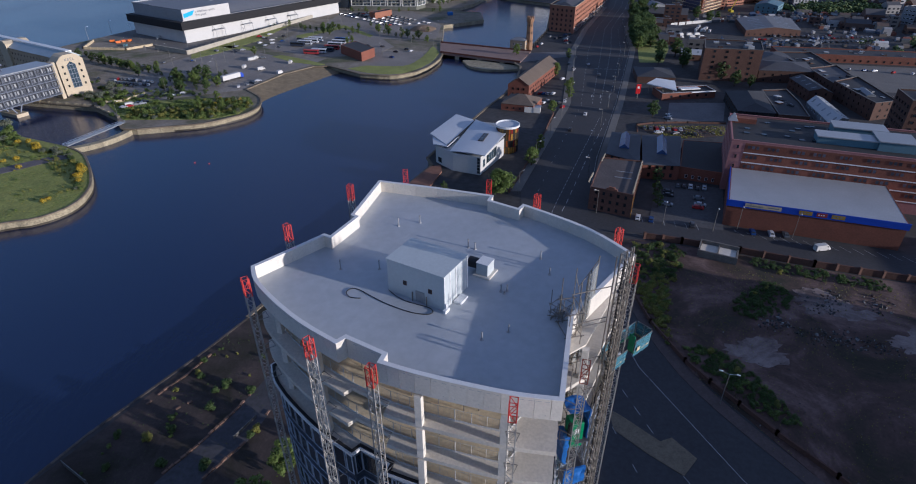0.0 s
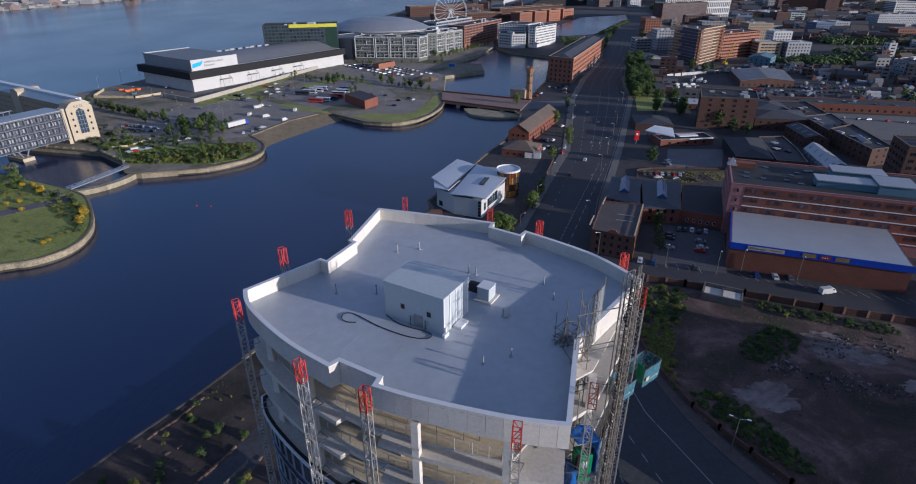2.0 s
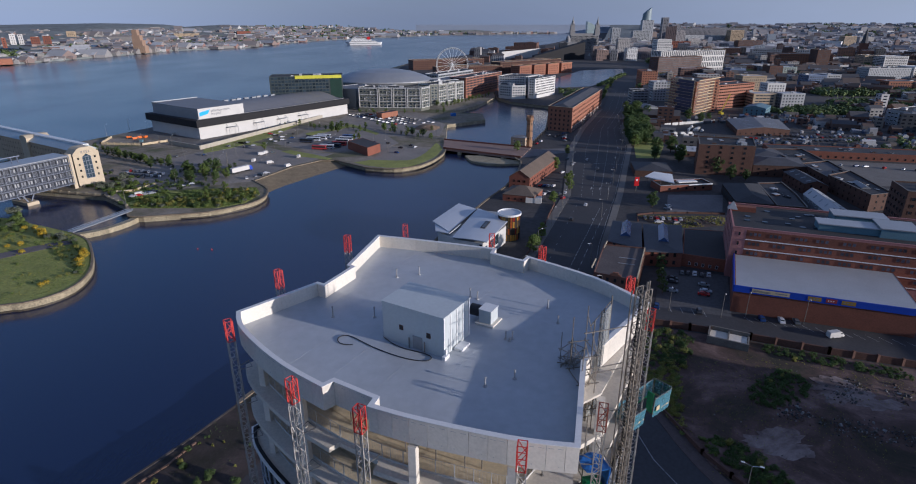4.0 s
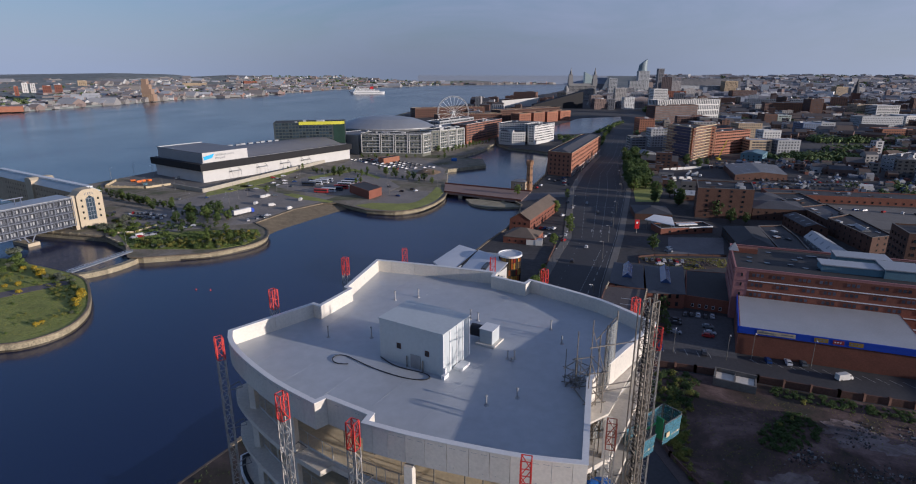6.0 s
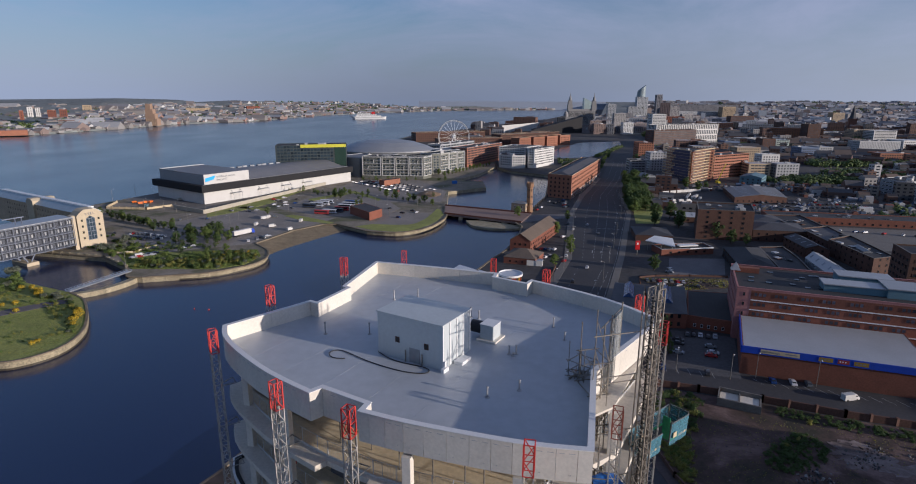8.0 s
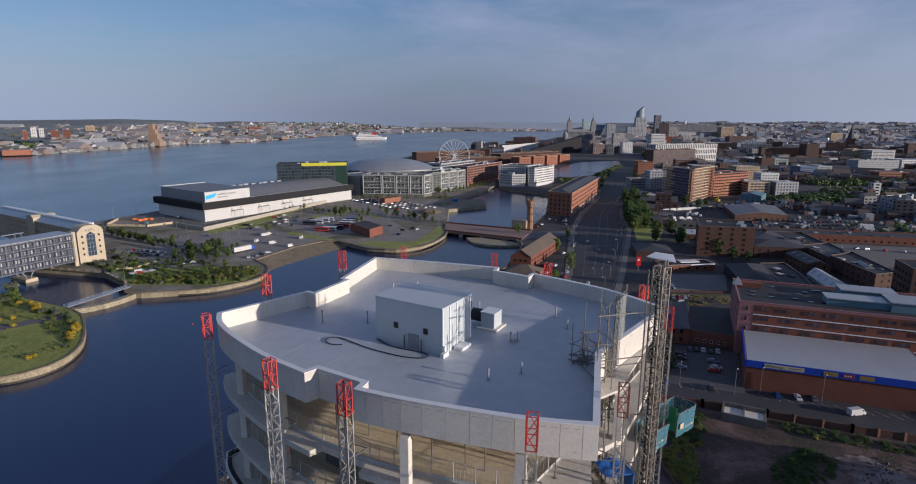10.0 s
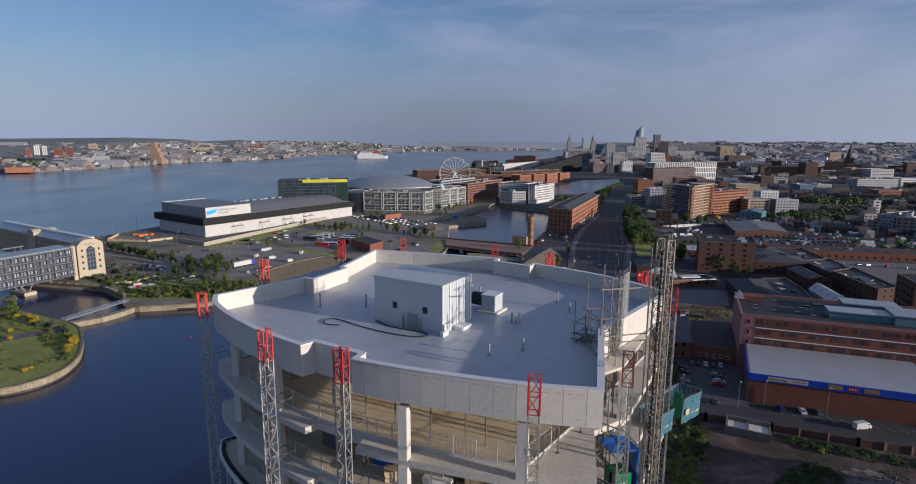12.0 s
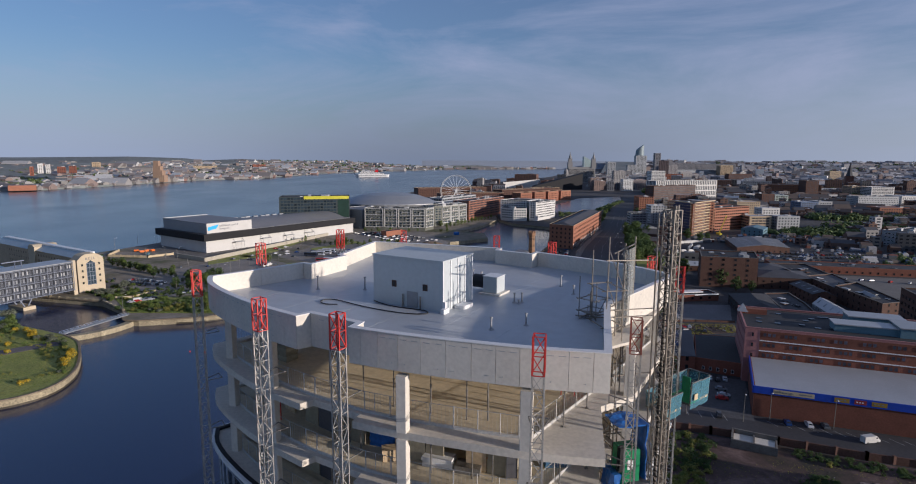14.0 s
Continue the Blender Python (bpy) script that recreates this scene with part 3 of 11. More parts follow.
YARDSLAB = shade("pale_yard_slabs", (0.135, 0.128, 0.13), 0.85, var=0.25, big=0.12, small=1.4, bump=0.1)
main_left = [(38, 30), (27, 75), (23.5, 110), (22, 160), (28, 205), (40.7, 240), (57.5, 287), (69, 318), (98, 452), (125, 537), (172, 660), (230, 845), (330, 1130), (420, 1420)]
main_right = [(94, 30), (70.4, 71), (55.6, 102), (49.5, 140), (56.5, 205), (67, 240), (84, 287), (96, 320), (140, 452), (158, 537), (205, 660), (262, 845), (368, 1130), (470, 1420)]
strip("road_main", main_left, main_right, ROADTAR, "broad dual carriageway of grey asphalt with lane lines", "road", 0.06)
strip("pavement_main", [(x - 5, y) for x, y in main_left[4:11]], [(x - 0.2, y) for x, y in main_left[4:11]], PAVING, "paved footway along the road", "pavement", 0.18)
strip("pavement_east", [(x + 0.2, y) for x, y in main_right[4:11]], [(x + 4, y) for x, y in main_right[4:11]], PAVING, "paved footway along the road", "pavement", 0.18)
bend_right = bend(*[(x, y, 0) for x, y in main_right[:4]], n=5)
strip("pavement_bend", [p[:2] for p in bend_right], [(x + 3.4, y + 0.8) for x, y, _ in bend_right], shade("red_grey_footway", (0.085, 0.064, 0.058), 0.9, var=0.25, big=0.3, small=2, bump=0.1), "worn red-grey footway round the bend", "pavement", 0.18)
sheet("street_side", [(46, 172), (66, 171), (82, 164), (103.5, 158.5), (122, 150), (145.5, 142), (230, 112), (230, 131), (152, 154.5), (117.6, 168.6), (97, 176.3), (68, 184.5), (50, 188)], ROADTAR, "narrow side street with parking bays", "road", lift=0.07)
sheet("yard_car_park", [(72, 180), (96, 172), (110, 206), (86, 214)], ASPHALT, "tarmac yard with parked cars between brick buildings", "car park", lift=0.08)
sheet("paved_yard", [(114, 287), (144, 287), (158, 318), (126, 319)], YARDSLAB, "pale worn paved yard beside the road", "car park", lift=0.09)
sheet("scrap_yard", [(97, 281), (141, 279), (137, 266), (115, 262), (99, 270)], BARE, "rough strip of earth and weeds behind brick halls", "ground", lift=0.07)
sheet("quay_street", [(-88, 28), (-76, 28), (-51, 73), (-45, 82.5), (-41.5, 93), (-24, 130), (-32, 134), (-46.4, 101), (-50.4, 91), (-55, 82)], QUAYTAR, "dark service road along the quay", "road", lift=0.06)
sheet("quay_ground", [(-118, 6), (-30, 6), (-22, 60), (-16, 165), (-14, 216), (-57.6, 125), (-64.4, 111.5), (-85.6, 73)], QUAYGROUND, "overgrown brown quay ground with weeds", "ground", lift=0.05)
sheet("waste_ground", [(98, 30), (74, 71.5), (59.2, 102.5), (53, 140), (57, 168), (66, 166), (78, 162), (95, 156), (115, 147.5), (145, 136.5), (230, 106), (230, 30)], BARE, "rough waste ground of earth and rubble", "ground", lift=0.10)
sheet("traffic_island", [(35.4, 85.0), (40.7, 78.8), (46.7, 73.0), (50.9, 77.1), (47.4, 82.6), (44.6, 81.6), (37.9, 89.0), (35.6, 91.0)], QUAYTOP, "pale paved traffic island with a kerb", "pavement", lift=0.22)

# lane lines
bm = bmesh.new()
def dashes(bm, pts, dash, gap, width, z):
    for a, b in zip(pts, pts[1:]):
        a, b = Vector((*a, z)), Vector((*b, z))
        d = b - a
        s, way = 0.0, d.normalized()
        side = Vector((-way.y, way.x, 0)) * width / 2
        while s < d.length:
            p, q = a + way * s, a + way * min(s + dash, d.length)
            bm.faces.new([bm.verts.new(v) for v in (p + side, p - side, q - side, q + side)])
            s += dash + gap


def between(left, right, f):
    return [(a[0] + (b[0] - a[0]) * f, a[1] + (b[1] - a[1]) * f) for a, b in zip(left, right)]


dashes(bm, [(31, 160), (35, 180), (41.2, 196.6), (54.8, 231), (68.9, 266.1), (80, 294)], 1.9, 1.7, 0.24, LAND + 0.075)
dashes(bm, [(34.5, 160), (38.2, 180), (44.2, 194), (58.6, 231), (72.7, 266), (83, 292)], 4.0, 4.5, 0.24, LAND + 0.075)
dashes(bm, between(main_left, main_right, 0.72)[:4], 30, 0.6, 0.15, LAND + 0.075)
dashes(bm, between(main_left, main_right, 0.45)[:4], 2.5, 3.0, 0.15, LAND + 0.075)
dashes(bm, between(main_left, main_right, 0.24)[:8], 2.0, 8.0, 0.15, LAND + 0.075)
for f, dash, gap in ((0.22, 2.5, 6), (0.46, 3, 3.5), (0.64, 3, 3.0), (0.82, 2.5, 6)):
    dashes(bm, between(main_left, main_right, f)[7:12], dash, gap, 0.24, LAND + 0.075)
for x, y in ((88.5, 330), (93.5, 329), (83.5, 331)):
    dashes(bm, [(x, y), (x + 1.6, y + 5)], 6, 1, 0.5, LAND + 0.075)
dashes(bm, [(97, 398), (128, 392)], 2.0, 1.2, 0.5, LAND + 0.075)
dashes(bm, [(x - 0.6, y) for x, y in main_right[4:12]], 60, 0.1, 0.14, LAND + 0.075)
for k in range(20):
    x = 100 + k * 3.4
    dashes(bm, [(x, 172.3 - k * 1.28), (x + 1.5, 168.2 - k * 1.28)], 6, 1, 0.14, LAND + 0.085)
for k in range(6):
    dashes(bm, [(70 + k * 3.6, 182.8 - k * 1.25), (69.4 + k * 3.6, 178.6 - k * 1.25)], 6, 1, 0.14, LAND + 0.085)
solid("lane_lines", bm, PAINTWHITE, "worn white lane and bay lines on the asphalt", "road marking", "structure")


# ---- the unfinished tower ----
TOP, DECK, BAND = 78.0, 76.87, 76.28
FLOORS = (73.35, 70.2, 67.1)
STEPS = [(8.6, 31.4), (6.45, 48.0), (3.9, 49.75), (-9.0, 46.6), (-10.7, 43.1), (-7.2, 29.4), (-4.55, 27.75)]
outline = ([(6.6, 23.55), STEPS[0]] + bend((15.35, 39.5), (12.35, 44.15), (7.05, 48.9), n=4) + STEPS[1:3] +
           bend((4.25, 50.8), (-1.4, 52.75), (-7.6, 54.6), n=3) + [(-9.45, 46.95)] + STEPS[3:5] + [(-11.3, 43.5)] +
           bend((-16.25, 38.35), (-15.5, 36.5), (-13.65, 34.1), (-10.8, 31.2), (-7.78, 28.85), n=3) + STEPS[5:] + bend((-4.8, 27.0), (-2.4, 25.98), (0.9, 24.85), (3.9, 24.0), (6.6, 23.55), n=3)[:-1])
floor_line = outline[:1] + [(7.7, 28.7), (9.9, 30.2)] + outline[2:]
plain_line = [(4.3, 24.3), (8.6, 29.9)] + [p for p in outline if p not in STEPS and (p[0] < 3.4 or p[1] > 26)]
tower = thing("tower_block", pose(0, 35, LAND), "unfinished concrete tower with flat grey roof and dark glazed lower storeys", "tower block")
T0 = Matrix.Translation((0, -35, -LAND))


def tower_part(name, bm, material, label="", parent=None):
    bmesh.ops.transform(bm, matrix=T0, verts=bm.verts)
    return part(name, bm, material, parent or tower, label)


bm = bmesh.new()
add_prism(bm, inset(outline, 0.26), BAND - 0.05, DECK)
deck = tower_part("roof_deck", bm, MEMBRANE, "flat light grey waterproof roof membrane")
# laps of the membrane sheets
bm = bmesh.new()
for k in range(-3, 5):
    c = Vector((k * 3.9 - 0.6, 37.5))
    way = Vector((0.5, 0.866))
    line = [c + way * s for s in (-16, 16)]
    pts = []
    ins = inset(outline, 0.35)
    for i in range(len(ins)):
        a, b = Vector(ins[i - 1]), Vector(ins[i])
        d = b - a
        den = way.x * d.y - way.y * d.x
        if abs(den) > 1e-9:
            u = ((a.x - c.x) * d.y - (a.y - c.y) * d.x) / den
            v = ((a.x - c.x) * way.y - (a.y - c.y) * way.x) / den
            if 0 <= v < 1:
                pts.append(u)
    pts.sort()
    for u0, u1 in zip(pts[::2], pts[1::2]):
        p, q = c + way * u0, c + way * u1
        add_bar(bm, (p.x, p.y, DECK + 0.002), (q.x, q.y, DECK + 0.002), 0.03, 0.005)
tagged(tower_part("membrane_lap", bm, MEMBRANE), kind="stuff")
# parapet panels
shared = {}
inner = inset(outline, 0.27)
bm_slots = bmesh.new()
bm_cap = bmesh.new()
for i in range(len(outline)):
    a, b = Vector(outline[i]), Vector(outline[(i + 1) % len(outline)])
    p, q = Vector(inner[i]), Vector(inner[(i + 1) % len(outline)])
    d = b - a
    way = d.normalized()
    out = Vector((way.y, -way.x))
    k = max(1, round(d.length / 3.6))
    for j in range(k):
        f0, f1 = j / k, (j + 1) / k
        g = 0.008 / max(d.length, 0.05)
        quad = [a.lerp(b, f0 + g), a.lerp(b, f1 - g), p.lerp(q, f1 - g), p.lerp(q, f0 + g)]
        bm = bmesh.new()
        add_prism(bm, [tuple(v) for v in quad], BAND, TOP)
        tower_part("parapet_panel", bm, CONCRETE)
        if d.length / k > 1.0:
            for f, z in ((0.25, TOP - 0.22), (0.74, TOP - 0.22)):
                c = a.lerp(b, f0 + (f1 - f0) * f) + out * 0.002
                add_bar(bm_slots, (c.x - way.x * 0.15, c.y - way.y * 0.15, z), (c.x + way.x * 0.15, c.y + way.y * 0.15, z - 0.01), 0.022)
            c = a.lerp(b, f0 + (f1 - f0) * (0.3 + 0.4 * ((i + j) % 2))) + out * 0.002
            add_box(bm_slots, -0.02, -0.02, -0.02, 0.02, 0.02, 0.02, Matrix.Translation((c.x, c.y, BAND + 0.35)))
    ca, cb, cp, cq = a + (a - p) * 0.12, b + (b - q) * 0.12, p + (p - a) * 0.12, q + (q - b) * 0.12
    add_prism(bm_cap, [tuple(v) for v in (ca, cb, cq, cp)], TOP + 0.003, TOP + 0.045)
tagged(tower_part("lifting_slot", bm_slots, GREYWALL, "small dark cast-in slots in the panels"), kind="stuff")
tower_part("coping", bm_cap, COPING, "thin white parapet coping")

BOARD = shade("grey_olive_board", (0.30, 0.27, 0.19), 0.85, var=0.15, big=0.6, small=5, bump=0.04, rnd=0.2)
DARKBOARD = shade("dark_grey_board", (0.09, 0.09, 0.10), 0.8, var=0.15, big=0.6, small=5, bump=0.04, rnd=0.2)
# open storeys: slabs, columns, core walls, ceiling of the top storey
for z in FLOORS:
    bm = bmesh.new()
    add_prism(bm, inset(floor_line, 0.05), z - 0.36, z)
    tower_part("floor_slab", bm, SLAB)
bm = bmesh.new()
add_prism(bm, inset(floor_line, 0.45), BAND - 0.2, BAND - 0.051)
tower_part("soffit", bm, SLAB)
columns = [(-2.2, 26.05), (3.3, 24.45), (-13.9, 35.7), (-9.85, 31.05), (13.9, 39.2), (-12.0, 40.9), (9.5, 30.2), (-8.0, 47.5), (-6.3, 52.6), (5.2, 48.6), (10.6, 44.2)]
heads = (BAND - 0.2, FLOORS[0] - 0.36, FLOORS[1] - 0.36)
for z, head in zip(FLOORS, heads):
    bm0 = bmesh.new()
    add_box(bm0, -0.25, -0.24, z, 0.25, 0.24, head)
    bmesh.ops.bevel(bm0, geom=[e for e in bm0.edges if abs(e.verts[0].co.z - e.verts[1].co.z) > 1], offset=0.025, segments=1, affect="EDGES")
    data = mesh_of("column", bm0, CONCRETE)
    for x, y in columns:
        piece("column", data, tower, Matrix.Translation((x, y - 35, -LAND)) @ Matrix.Rotation(-0.3, 4, "Z"))
    bm = bmesh.new()
    core = [(-4.5, 40.5), (2.5, 38.0), (5.0, 42.5), (1.5, 46.5), (-4.5, 48.0)]
    add_prism(bm, core, z, head)
    tower_part("core_wall", bm, PLY, "bare board core walls")
    bm = bmesh.new()
    add_prism(bm, inset(plain_line, 1.15), z + 0.004, z + 0.03)
    tower_part("floor_screed", bm, SCREED, "beige floor screed")
    if z < 72:
        # half-built partitions just behind the edge
        line = inset(plain_line, 3.1)
        for k, (a, way, length) in enumerate(along(line, 1.6)):
            if a.y > 36 or k % 5 == 3 or length < 0.5 or a.x > 7:
                continue
            bm = bmesh.new()
            add_box(bm, 0.02, -0.05, z + 0.04, length * 0.96, 0.05, head - 0.01, Matrix.Translation((a.x, a.y, 0)) @ Matrix.Rotation(math.atan2(way.y, way.x), 4, "Z"))
            tower_part("partition", bm, (BOARD, DARKBOARD, PLY, BOARD)[k % 4])
# glazed lower storeys
glazed = inset(floor_line, -0.12)
bm = bmesh.new()
add_prism(bm, inset(floor_line, 0.15), LAND, FLOORS[2] - 0.37)
tower_part("lower_wall", bm, DARKCLAD, "dark glazed cladding of the finished storeys")
bm = bmesh.new()
rim = inset(floor_line, -0.15)
back = inset(floor_line, 0.12)
for i in range(len(rim)):
    j = (i + 1) % len(rim)
    add_prism(bm, [rim[i], rim[j], back[j], back[i]], FLOORS[2] + 0.004, FLOORS[2] + 0.16, 0)
tower_part("flashing", bm, BLACKCLAD)
bm = bmesh.new()
rim2 = inset(floor_line, -0.30)
for i in range(len(rim)):
    j = (i + 1) % len(rim)
    add_prism(bm, [rim2[i], rim2[j], rim[j], rim[i]], FLOORS[2] - 0.1, FLOORS[2] + 0.14, 0)
tower_part("edge_trim", bm, WHITEMETAL, "thin white edge trim")
bm_rest, n_win = bmesh.new(), 0
win = {}
STRIPE = shade("pale_grey_window_frame", (0.50, 0.54, 0.60), 0.4, 0.3, 0.12, 0.4, 4, 0.02, rnd=0.25)
face_line = inset(floor_line, 0.14)
for storey in range(21):
    zt = FLOORS[2] - 0.45 - storey * 3.05
    for a, way, length in along(face_line, 1.35):
        key = round(length, 2)
        out = Vector((way.y, -way.x))
        m = Matrix(((way.x, out.x, 0, a.x), (way.y, out.y, 0, a.y - 35), (0, 0, 1, zt - LAND), (0, 0, 0, 1)))
        front = out.y < 0.25 or out.x < -0.3
        if front and storey < 6 and key > 0.5 and n_win < 290:
            if key not in win:
                b2 = bmesh.new()
                add_box(b2, 0.05, 0, -2.75, key - 0.05, 0.05, -0.1, None, 0)
                add_box(b2, 0.14, 0.05, -2.4, key - 0.14, 0.062, -0.35, None, 1)
                for x0, x1, z0, z1 in ((0.06, 0.15, -2.45, -0.3), (key - 0.15, key - 0.06, -2.45, -0.3), (0.15, key - 0.15, -2.45, -2.39), (0.15, key - 0.15, -0.36, -0.3)):
                    add_box(b2, x0, 0.05, z0, x1, 0.10, z1, None, 2)
                win[key] = mesh_of("window", b2, [DARKCLAD, TINTGLASS, STRIPE])
            piece("window", win[key], tower, m)
            n_win += 1
        else:
            add_box(bm_rest, 0.1, 0, -2.5, max(0.2, key - 0.1), 0.05, -0.3, m)
tagged(part("glazing", bm_rest, TINTGLASS, tower), kind="stuff")

# edge protection panels on the open floors
GUARDSTEEL = shade("dull_white_guard_steel", (0.50, 0.49, 0.46), 0.5, 0.0, 0.15, 1, 8, 0.02)


def guard_mesh(length):
    bm = bmesh.new()
    for x in (0.02, length - 0.02):
        add_rod(bm, (x, 0, 0), (x, 0, 1.12), 0.02, sides=6)
    for z in (0.16, 1.1):
        add_bar(bm, (0, 0, z), (length, 0, z), 0.022)
    add_box(bm, 0.03, -0.012, 0.0, length - 0.03, 0.012, 0.13)
    k = max(4, round(length / 0.19))
    for j in range(1, k):
        add_bar(bm, (length * j / k, 0, 0.16), (length * j / k, 0, 1.1), 0.006)
    return mesh_of("guard_panel", bm, GUARDSTEEL)


guards = {}
for z in FLOORS:
    path = inset(plain_line, 1.1)
    for a, way, length in along(path, 2.1):
        key = round(length, 1)
        if key < 0.6 or a.y > 44:
            continue
        if key not in guards:
            guards[key] = guard_mesh(key)
        ob = new("edge_protection_panel", guards[key])
        ob.matrix_basis = Matrix.Translation((a.x, a.y, z + 0.005)) @ Matrix.Rotation(math.atan2(way.y, way.x), 4, "Z")
        tagged(ob, "white steel mesh guard panel on a bare concrete floor edge", "guard rail", "edge protection on the tower")
# steel props between slabs
bm = bmesh.new()
add_rod(bm, (0, 0, 0), (0, 0, 1.5), 0.038, sides=8)
add_rod(bm, (0, 0, 1.5), (0, 0, 2.55), 0.028, sides=8)
add_box(bm, -0.09, -0.09, 0, 0.09, 0.09, 0.012)
add_rod(bm, (0, 0, 1.45), (0, 0, 1.55), 0.055, sides=8)
add_box(bm, -0.09, -0.09, 2.55, 0.09, 0.09, 2.562)
prop_mesh = mesh_of("steel_prop", bm, STEEL)
random.seed(4)
for z in FLOORS[:2] + (FLOORS[2],):
    for x, y in [(-6.6, 31.2), (-6.1, 31.0), (-5.6, 30.9), (-4.9, 30.3), (-3.0, 28.6), (-1.0, 27.8), (0.9, 27.2), (1.9, 26.9), (5.2, 26.4), (-10.8, 34.6), (-12.2, 36.9), (6.8, 28.4)]:
        ob = new("steel_prop", prop_mesh)
        ob.matrix_basis = Matrix.Translation((x + random.uniform(-0.2, 0.2), y + random.uniform(-0.1, 0.2), z + 0.002))
        tagged(ob, "slim grey steel prop standing between concrete slabs", "steel prop", "props on the tower")


# ---- roof things ----
plant = thing("plant_room", pose(-0.57, 33.72, DECK, 0, 0, 59), "pale grey clad rooftop plant room with a sloping flat roof", "plant room")
# local x runs along the sunlit side, local y along the front
PX, PY, PH = 3.5, 5.15, 3.02
bm = bmesh.new()
add_box(bm, 0, 0, 0, PX, PY, PH - 0.02)
part("wall", bm, PLANT, plant)
bm = bmesh.new()
add_box(bm, -0.06, -0.06, PH - 0.02, PX + 0.06, PY + 0.06, PH + 0.06)
part("roof", bm, PLANT, plant)
for x in (0.0, 0.85, 1.7, 2.55, 3.4):
    bm = bmesh.new()
    add_box(bm, x, -0.05, 0.05, x + 0.1, -0.002, PH - 0.03)
    part("rib", bm, WHITEMETAL, plant)
for y, w in ((1.05, 0.34), (3.35, 0.34)):
    bm = bmesh.new()
    add_box(bm, -0.03, y, 1.15, -0.002, y + w, 1.55, None, 0)
    add_box(bm, -0.034, y + 0.05, 1.2, -0.03, y + w - 0.05, 1.5, None, 1)
    part("louvre", bm, [BRICKDARK, BLACK], plant, "small brown louvre")
bm = bmesh.new()
add_box(bm, -0.04, 1.75, 0.02, -0.002, 2.55, 1.0)
part("hatch", bm, GREYWALL, plant)
bm = bmesh.new()
for y in (1.5, 2.8):
    add_rod(bm, (-0.12, y, 0), (-0.12, y, 0.8), 0.05)
part("pipe", bm, STEEL, plant)
bm = bmesh.new()
add_box(bm, -0.35, -0.32, 0.0, 0.25, -0.08, 0.28)
add_box(bm, 1.2, -0.75, 0.0, 2.3, -0.1, 0.2)
add_box(bm, -0.02, -0.2, 0.0, 0.14, -0.06, 0.65)
part("step", bm, WHITEMETAL, plant)
# air handling unit with its round duct
ahu = thing("air_handling_unit", pose(2.8, 38.7, DECK, 0, 0, 60), "boxy pale metal air unit with a round dark duct", "air unit")
bm = bmesh.new()
add_box(bm, -0.6, -0.5, 0.12, 0.6, 0.55, 1.2)
bmesh.ops.bevel(bm, geom=bm.edges[:], offset=0.03, segments=1, affect="EDGES")
part("casing", bm, PLANT, ahu)
bm = bmesh.new()
add_box(bm, -0.85, -0.75, 0, 0.85, 0.75, 0.12)
part("base", bm, CONCRETE, ahu)
bm = bmesh.new()
add_rod(bm, (0.05, 0.56, 0.72), (0.05, 1.5, 0.72), 0.46, sides=20)
part("duct", bm, BLACK, ahu)
bm = bmesh.new()
add_box(bm, -0.63, -0.53, 1.203, 0.63, 0.58, 1.24)
part("lid", bm, WHITEMETAL, ahu)
# vent pipes
PIPE = shade("dull_zinc_pipe", (0.36, 0.36, 0.36), 0.5, 0.3, 0.2, 1.5, 8, 0.03)
for x, y, h in [(2.1, 30.4, 0.65), (4.05, 31.2, 0.65), (7.7, 40.8, 0.75), (8.1, 38.4, 0.6), (-5.0, 46.8, 0.8), (-3.0, 47.4, 0.75), (-9.3, 39.5, 0.9), (-6.05, 39.45, 0.85), (1.5, 42.8, 0.8), (2.1, 42.5, 0.65), (3.9, 36.1, 0.6), (4.38, 36.15, 0.6), (4.15, 35.85, 0.22)]:
    bm = bmesh.new()
    add_rod(bm, (0, 0, 0), (0, 0, h), 0.05, sides=10)
    add_rod(bm, (0, 0, 0), (0, 0, 0.06), 0.16, 0.12, sides=10)
    add_rod(bm, (0, 0, h), (0, 0, h + 0.06), 0.085, sides=10)
    solid("vent_pipe", bm, PIPE, "short grey vent pipe standing on the roof membrane", "vent pipe", m=pose(x, y, DECK), group="roof vents")
# hose lying on the roof
cu = bpy.data.curves.new("hose", "CURVE")
cu.dimensions, cu.bevel_depth, cu.bevel_resolution, cu.resolution_u = "3D", 0.034, 2, 6
pts = [(-5.0, 36.45), (-4.6, 35.85), (-3.7, 35.0), (-2.6, 34.5), (-1.7, 34.1), (-1.35, 33.65), (-1.6, 33.25), (-2.4, 33.3), (-3.5, 33.7), (-5.3, 34.8), (-6.5, 35.8), (-7.3, 36.5), (-7.9, 36.75), (-8.35, 36.4), (-8.25, 35.8), (-7.7, 35.35), (-7.1, 35.4)]
sp = cu.splines.new("NURBS")
sp.points.add(len(pts) - 1)
for p, (x, y) in zip(sp.points, pts):
    p.co = (x, y, DECK + 0.045, 1)
sp.use_endpoint_u, sp.order_u = True, 3
cu.materials.append(BLACK)
tagged(new("hose", cu), "long black hose lying in a loop on the roof", "hose")


